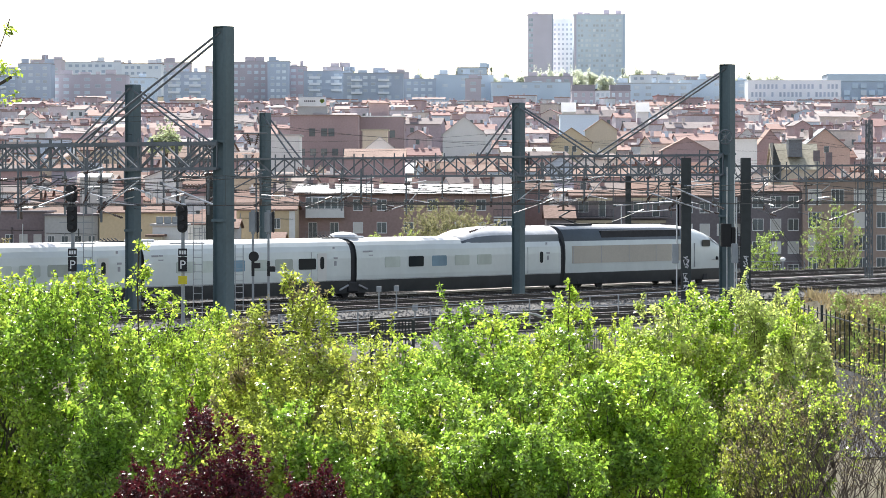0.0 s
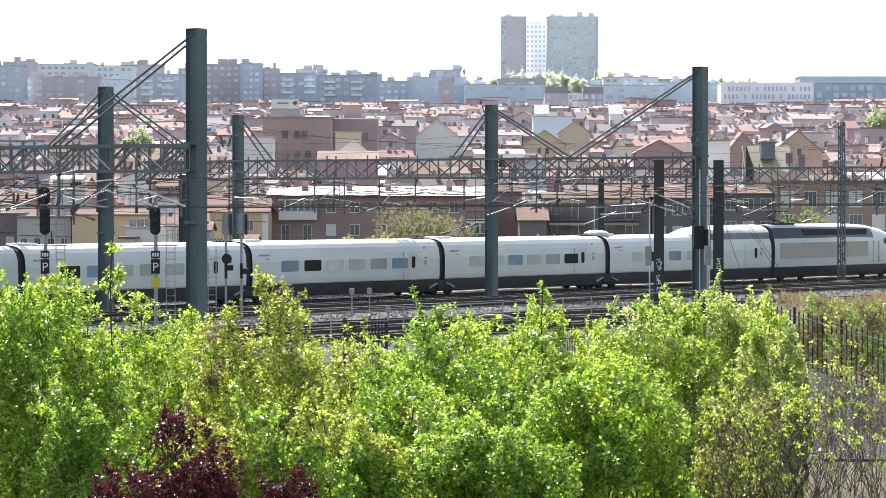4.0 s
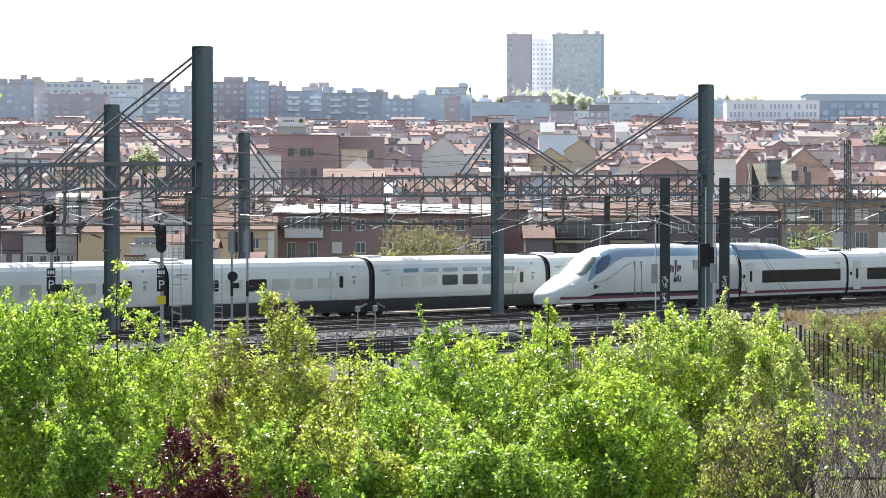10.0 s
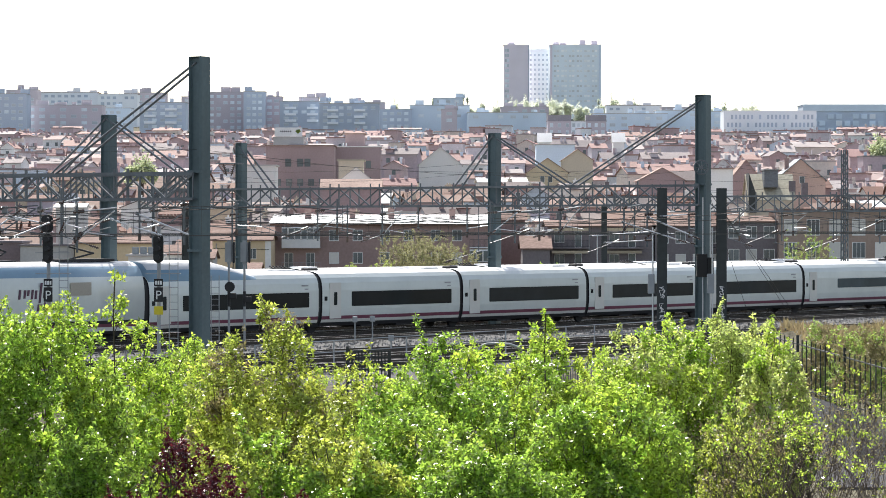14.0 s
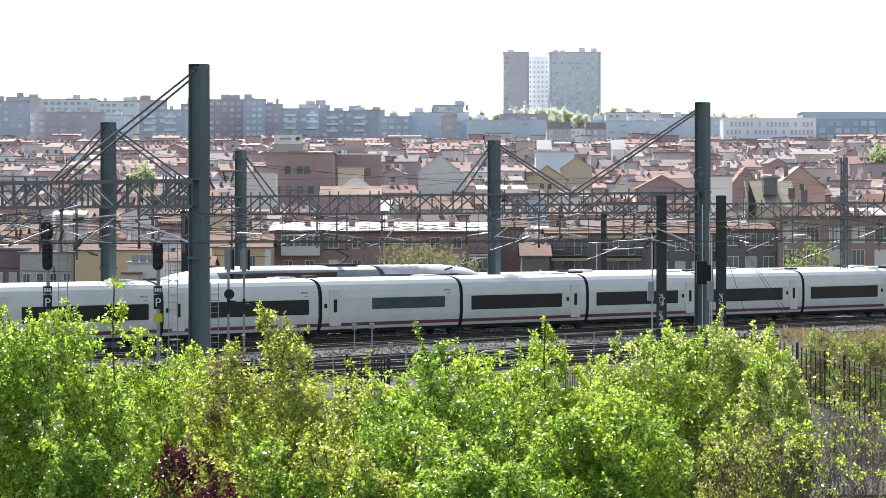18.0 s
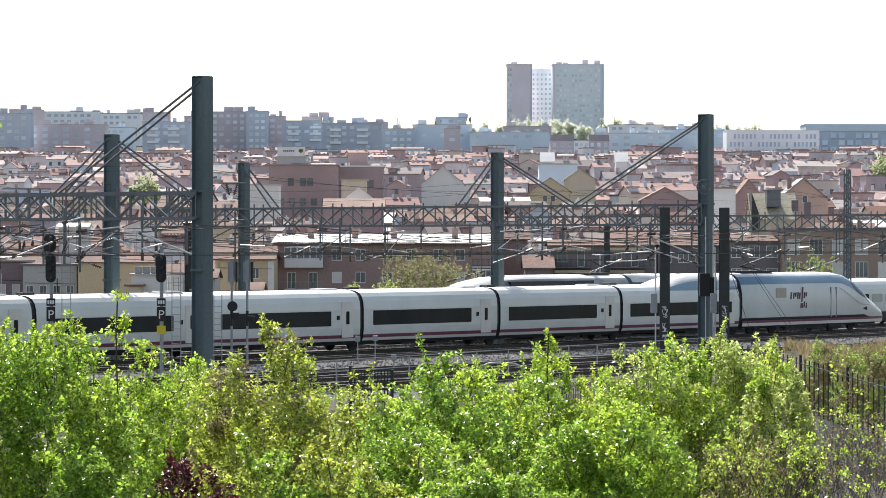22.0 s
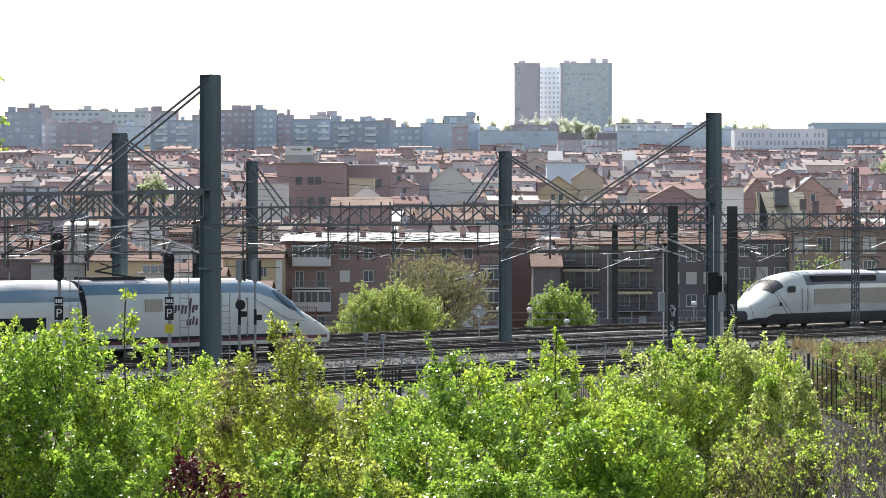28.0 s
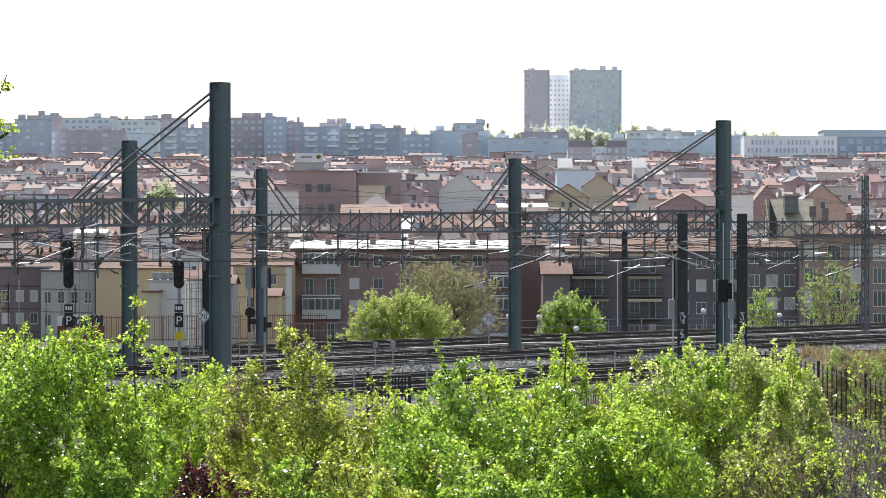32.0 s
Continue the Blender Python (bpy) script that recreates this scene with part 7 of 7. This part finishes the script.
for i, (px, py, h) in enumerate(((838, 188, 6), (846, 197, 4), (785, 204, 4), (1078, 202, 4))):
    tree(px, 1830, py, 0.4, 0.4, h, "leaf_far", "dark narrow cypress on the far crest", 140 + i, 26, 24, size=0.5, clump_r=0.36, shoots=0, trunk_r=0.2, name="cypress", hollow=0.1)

# ---- bank, fence and path by the near corner ----
bank = bm_new()
bx = [10.5, 13.5, 16.5, 19, 23, 28, 45, 90]
by = [92, 104, 118, 132, 142, 150, 157]
bz = [-2.6, -2.0, -0.6, 0.3, 0.9, 1.1, -0.4]
gr = [[bank.verts.new((x, y, (-1.9 if x < 11 else z + 0.25 * math.sin(x * 0.9 + y * 0.3) - (0.9 if x < 14 else 0)))) for x in bx] for y, z in zip(by, bz)]
for a, c in zip(gr, gr[1:]):
    for i in range(len(bx) - 1):
        bank.faces.new((a[i], a[i + 1], c[i + 1], c[i]))
tagged(part("grass_bank", bank, "ground"), "dry grassy bank beside the tracks", "bank", kind="structure")


def grass(name, n, x0, x1, y0, y1, size, mat, seed, label):
    g = np.random.default_rng(seed)
    x, y = g.uniform(x0, x1, n), g.uniform(y0, y1, n)
    z = np.interp(y, by, bz) + 0.25 * np.sin(x * 0.9 + y * 0.3) - 0.05
    h = size * g.uniform(0.5, 1.5, n)
    lean = g.normal(scale=0.35, size=(n, 2)) * h[:, None]
    w = 0.03 * g.uniform(0.6, 1.4, n)
    v = np.stack([np.stack([x - w, y, z], 1), np.stack([x + w, y, z], 1), np.stack([x + lean[:, 0], y + lean[:, 1], z + h], 1)], 1).reshape(-1, 3)
    me = bpy.data.meshes.new(name)
    me.from_pydata(v.tolist(), [], np.arange(n * 3).reshape(-1, 3).tolist())
    me.materials.append(M[mat])
    return tagged(link(name, me), label, "grass", kind="stuff")


grass("dry_grass", 11000, 15.8, 30, 128, 156, 0.4, "grass_dry", 5, "tan dry grass on the bank")
grass("green_weeds", 15000, 15.8, 30, 100, 138, 0.6, "grass_green", 6, "green weeds on the bank")

def slope_fence(px0, d0, px1, d1, top0, top1, tall, n):
    """A paling fence that falls along a ramp, on its concrete wall."""
    x0, x1 = spot(px0, d0), spot(px1, d1)
    f = thing("fence", "black steel paling fence on a sloping concrete wall", "fence", at=pose(x0, d0, 0), group="paling fences")
    dx, dy = x1 - x0, d1 - d0
    pal = pst = None
    for k in range(n + 1):
        t = k / n
        at = pose(dx * t, dy * t, top0 + (top1 - top0) * t)
        if k % 10 == 0:
            p = part("post", boxm(-0.045, 0.045, -0.045, 0.045, -tall - 0.1, 0.12), "fence", f, at=at) if pst is None else link("post", pst, f, at=at)
            pst = p.data
        else:
            p = part("paling", boxm(-0.02, 0.02, -0.02, 0.02, -tall, 0.0), "fence", f, at=at) if pal is None else link("paling", pal, f, at=at)
            pal = p.data
    for z in (-0.18, -tall + 0.15):
        part("rail_bar", tubem((0, 0, top0 + z), (dx, dy, top1 + z), 0.028, 4), "fence", f)
    bm = bm_new()
    for a, c in (((0, 0, top0), (dx, dy, top1)),):
        v = [bm.verts.new(q) for q in ((a[0], a[1] - 0.12, -4.0), (c[0], c[1] - 0.12, -4.0), (c[0], c[1] - 0.12, c[2] - tall), (a[0], a[1] - 0.12, a[2] - tall),
                                       (a[0], a[1] + 0.12, -4.0), (c[0], c[1] + 0.12, -4.0), (c[0], c[1] + 0.12, c[2] - tall), (a[0], a[1] + 0.12, a[2] - tall))]
        for q in ((0, 1, 2, 3), (7, 6, 5, 4), (3, 2, 6, 7), (1, 5, 6, 2), (0, 3, 7, 4)):
            bm.faces.new([v[i] for i in q])
    part("footing_wall", bm, "concrete_dark", f, "weathered concrete footing wall")
    return f


slope_fence(1262, 122, 1357, 119, 2.15, 2.12, 1.8, 10)
slope_fence(1357, 119, 1640, 97, 2.12, 1.5, 1.8, 33)
for px, d, top, rx, seed in ((1500, 112, 612, 1.3, 95), (1556, 106, 606, 1.5, 96), (1470, 116, 600, 0.9, 97)):
    tree(px, d, top, rx, 1.2, 1.5, "leaf_dry", "brown-green shrub behind the paling fence", seed, 150, size=0.075, shoots=12, trunk_r=0.05, name="shrub", leaf2="leaf_fresh")
path = boxm(11, 15.2, 92, 112, -1.75, -1.52)
tagged(part("path", path, "asphalt"), "grey asphalt path below the fence", "path", kind="structure")
# ---- small things beside the line ----
def trough(w, u0, u1):
    t = thing("cable_trough", "pale concrete cable trough along the tracks", "trough", at=RAILWAY @ pose(0, w, 0), group="cable troughs")
    n = 24
    for k in range(n):
        a, b = u0 + (u1 - u0) * k / n, u0 + (u1 - u0) * (k + 1) / n
        part("cover_slab", boxm(a + 0.03, b - 0.03, -0.28, 0.28, -0.35, -0.12 + 0.02 * (k % 3)), "concrete", t)
    return t


trough(10.6, 10, 120)


# insulator pairs on the far gantry mast
for px, py, d in ((424, 322, 205), (418, 326, 205)):
    ins = thing("insulator_pair", "dark strain insulators on a short cross arm", "insulator", at=pose(spot(px, d), d, 0))
    z = high(py, d)
    part("cross_arm", tubem((-0.8, 0, z), (0.9, 0, z), 0.05), "lattice", ins)
    for s in (-0.35, 0.35):
        bm = tubem((s, 0, z), (s * 0.4, 0, z - 0.75), 0.05)
        for k in range(5):
            f = 0.15 + 0.16 * k
            p = Vector((s * (1 - 0.6 * f), 0, z - 0.75 * f))
            tube(bm, p, p + Vector((-s * 0.03, 0, -0.05)), 0.12, 8)
        part("insulator", bm, "insulator", ins)
    break

# curved street lamp arm rising out of the trees
la = thing("street_lamp", "pale curved street lamp arm among the tree tops", "street lamp", at=pose(spot(898, 62), 62, 0))
pts = [(spot(px, 62) - spot(898, 62), 0, high(py, 62)) for px, py in ((866, 652), (870, 645), (880, 641), (900, 640), (922, 642), (938, 648))]
part("arm", polytube(pts, 0.02, 8), "grey_box", la)
part("lamp_head", polytube([pts[-2], pts[-1], (pts[-1][0] + 0.06, 0, pts[-1][2] - 0.03)], 0.026, 8), "grey_box", la)
part("pole", tubem((pts[0][0], 0, pts[0][2]), (pts[0][0] - 0.05, 0, -1.8), 0.03, 8), "grey_box", la)

# guy wires slanting down beside the tall mast
for u0, w0, z0, u1, w1, z1 in ((9.4, -12.0, 8.6, 22.0, -11.4, 0.0), (9.4, -12.4, 8.2, 21.0, -11.6, 0.0), (9.4, -12.2, 8.9, 16.0, -11.5, 0.2)):
    gy = thing("guy_wire", "thin dark steel guy wire from a gantry mast", "wire", at=RAILWAY, group="guy wires")
    part("strand", tubem((u0, w0, z0), (u1, w1, z1), 0.013, 4), "wire", gy)

# cross-span wires under the gantries
cs = random.Random(21)
for u in (-38.6, -24.85, 9.36, 55.2):
    for k in range(5):
        w0 = cs.uniform(-12, 14)
        cw = thing("span_wire", "thin sagging wire strung under a gantry", "wire", at=RAILWAY @ pose(u + cs.uniform(-0.5, 0.5), 0, 0), group="span wires")
        ln, z = cs.uniform(6, 16), cs.uniform(5.4, 6.9)
        part("strand", polytube([(cs.uniform(-1.5, 1.5) * f, w0 + ln * f, z - 0.5 * 4 * f * (1 - f)) for f in (0, 0.25, 0.5, 0.75, 1.0)], 0.018, 4), "wire", cw)
    for k in range(6):
        hp = thing("hanger_post", "short galvanised hanger post below a gantry beam", "post", at=RAILWAY @ pose(u + cs.choice((-0.45, 0.45)), -11 + 5.0 * k + cs.uniform(-1.5, 1.5), 0), group="hanger posts")
        zb = cs.uniform(4.9, 6.0)
        part("tube", tubem((0, 0, zb), (0, 0, 7.1), 0.05, 6), "lattice", hp)
        part("insulator", tubem((0, 0, zb - 0.35), (0, 0, zb), 0.07, 8), "insulator", hp)
        part("arm", tubem((0, 0, zb + 0.2), (cs.uniform(-1, 1), -cs.uniform(0.6, 1.4), zb + cs.uniform(0.0, 0.5)), 0.03, 5), "alu", hp)

# feeder wires along the line
for w, z in ((-12.3, 9.4), (2.3, 9.0), (2.3, 9.6), (21.8, 8.9), (-15.3, 9.2)):
    fw = thing("feeder_wire", "thin feeder wire along the gantries", "wire", at=RAILWAY, group="feeder wires")
    pts = []
    posts = [-120, -38.6, 9.36, 55.2, 120]
    for a, b in zip(posts, posts[1:]):
        pts += [(a + (b - a) * f, w, z - 0.9 * 4 * f * (1 - f)) for f in (0, 0.2, 0.4, 0.6, 0.8)]
    part("strand", polytube(pts, 0.011, 4), "wire", fw)


# bright strut tubes and strain insulators of the overhead line
def strut(px0, py0, px1, py1, d, radius=0.05, ribs=False, drop=0.0):
    """A tube between two points of one gantry plane, with ribbed insulators at its foot."""
    x0 = spot(px0, d)
    t = thing("catenary_strut", "bright ribbed strain insulator string" if ribs else "bright aluminium catenary strut with a dark insulator", "strut", at=pose(x0, d, 0), group="catenary struts")
    a, b = Vector((0, 0, high(py0, d))), Vector((spot(px1, d) - x0, 0.3, high(py1, d)))
    if ribs:
        part("rod", tubem(a, b, 0.025, 5), "alu", t)
        n = max(3, int((b - a).length / 0.26))
        for k in range(n):
            p = a.lerp(b, (k + 0.5) / n)
            e = (b - a).normalized() * 0.05
            part("shed_disc", tubem(p - e * 1.6, p + e * 1.6, 0.055, 8), "alu", t)
    else:
        part("tube", tubem(a, b, radius, 8), "alu" if radius > 0.03 or int(px0) % 7 == 0 else "lattice", t)
        e = (b - a).normalized()
        bm = tubem(b, b + e * 0.5, 0.035, 6)
        for k in range(4):
            tube(bm, b + e * (0.1 + 0.1 * k), b + e * (0.14 + 0.1 * k), 0.065, 8)
        part("insulator", bm, "insulator", t)
        part("end_clamp", tubem(a - e * 0.1, a + e * 0.06, radius * 1.7, 8), "lattice", t)
    if drop:
        part("hanger", tubem(a, a + Vector((0, 0, drop)), 0.02, 5), "lattice", t)
    return t


for q in ((263, 411, 357, 450, 148, 0.045), (16, 433, 38, 416, 148, 0.036), (38, 415, 86, 426, 148, 0.036), (38, 453, 106, 426, 148, 0.036),
          (1167, 417, 1245, 450, 184, 0.045), (1122, 426, 1220, 457, 184, 0.038), (1065, 450, 1167, 443, 184, 0.036), (1190, 415, 1236, 412, 184, 0.035),
          (1150, 440, 1240, 462, 190, 0.031), (1090, 462, 1160, 458, 186, 0.031)):
    strut(*q)
for q in ((211, 418, 244, 431), (254, 434, 316, 453), (30, 418, 66, 424)):
    strut(*q, 148, ribs=True)
# smaller arms among the tracks
for px, py, dx, dy, d in ((866, 478, -44, 14, 175), (890, 462, 52, -18, 175), (930, 430, 40, 16, 196), (1010, 436, -34, 12, 196), (1062, 478, 42, -16, 205), (1300, 452, 38, 12, 190),
                          (1345, 462, 40, -16, 190), (1392, 462, 36, 10, 205), (1500, 456, -42, 16, 200), (1540, 440, 30, -12, 200), (480, 432, 36, 14, 180), (520, 452, 30, -12, 180),
                          (585, 430, -34, 12, 190), (625, 440, 34, 10, 190), (700, 446, -30, 10, 200), (760, 436, 36, 12, 200), (150, 440, 46, -14, 160), (135, 452, 40, 14, 160)):
    strut(px, py, px + dx, py + dy, d, 0.019, drop=(py - 395) * d / 5853.6)


# dark strut mast standing behind the tall gantry mast
dm = thing("tension_mast", "dark green steel mast with strain insulators behind a gantry", "mast", at=pose(spot(349, 196), 196, 0), group="tension masts")
zt = high(396, 196)
for x0, x1, y0, y1 in ((-0.27, -0.23, -0.2, 0.2), (0.23, 0.27, -0.2, 0.2), (-0.23, 0.23, -0.02, 0.02)):
    part("flange", boxm(x0, x1, y0, y1, -0.6, zt), "fence", dm)
for k in range(9):
    part("batten", boxm(-0.23, 0.23, -0.22, -0.2, zt - 0.5 - 0.9 * k, zt - 0.3 - 0.9 * k), "fence", dm)
for z in (zt - 0.2, zt - 0.75):
    bm = tubem((-1.6, -0.25, z + 0.1), (0.4, -0.25, z), 0.05, 6)
    for k in range(6):
        tube(bm, (-1.4 + 0.2 * k, -0.25, z + 0.09), (-1.34 + 0.2 * k, -0.25, z + 0.087), 0.11, 8)
    part("insulator", bm, "insulator", dm)
part("foot", boxm(-0.5, 0.5, -0.4, 0.4, -1.2, -0.2), "concrete", dm)


# ---- what moves ----
FAR_TRAIN_ALONG = [(0, 9.61), (1, 16.85), (2, 24.33), (3, 32.02), (4, 39.86), (5, 47.82), (6, 55.86), (7, 63.95), (8, 72.06), (9, 80.15), (10, 88.21), (11, 96.21), (12, 104.13), (13, 111.95), (14, 119.66), (15, 127.25), (16, 134.70), (17, 142.01), (18, 149.17), (19, 156.19), (20, 163.07), (21, 169.80), (22, 176.40), (23, 182.87), (24, 189.23), (25, 195.49), (26, 201.67), (27, 207.79), (28, 213.87), (29, 219.93), (30, 226.01), (31, 232.14), (32, 238.34)]
NEAR_TRAIN_ALONG = [(0, 256.10), (1, 240.25), (2, 224.40), (3, 208.55), (4, 192.70), (5, 176.85), (6, 161.00), (7, 145.15), (8, 129.29), (9, 113.42), (10, 97.98), (11, 82.94), (12, 68.32), (13, 54.16), (14, 40.41), (15, 27.02), (16, 13.95), (17, 1.10), (18, -11.57), (19, -24.08), (20, -36.37), (21, -48.41), (22, -60.16), (23, -71.61), (24, -82.73), (25, -93.48), (26, -103.83), (27, -113.77), (28, -123.26), (29, -132.29), (30, -140.78), (31, -148.67), (32, -155.91)]


def motions():
    walk(far_train, [(t, FAR_TRACK @ pose(u, 0, 0)) for t, u in FAR_TRAIN_ALONG])
    walk(near_train, [(t, RAILWAY @ pose(u, 0, 0)) for t, u in NEAR_TRAIN_ALONG])


motions()
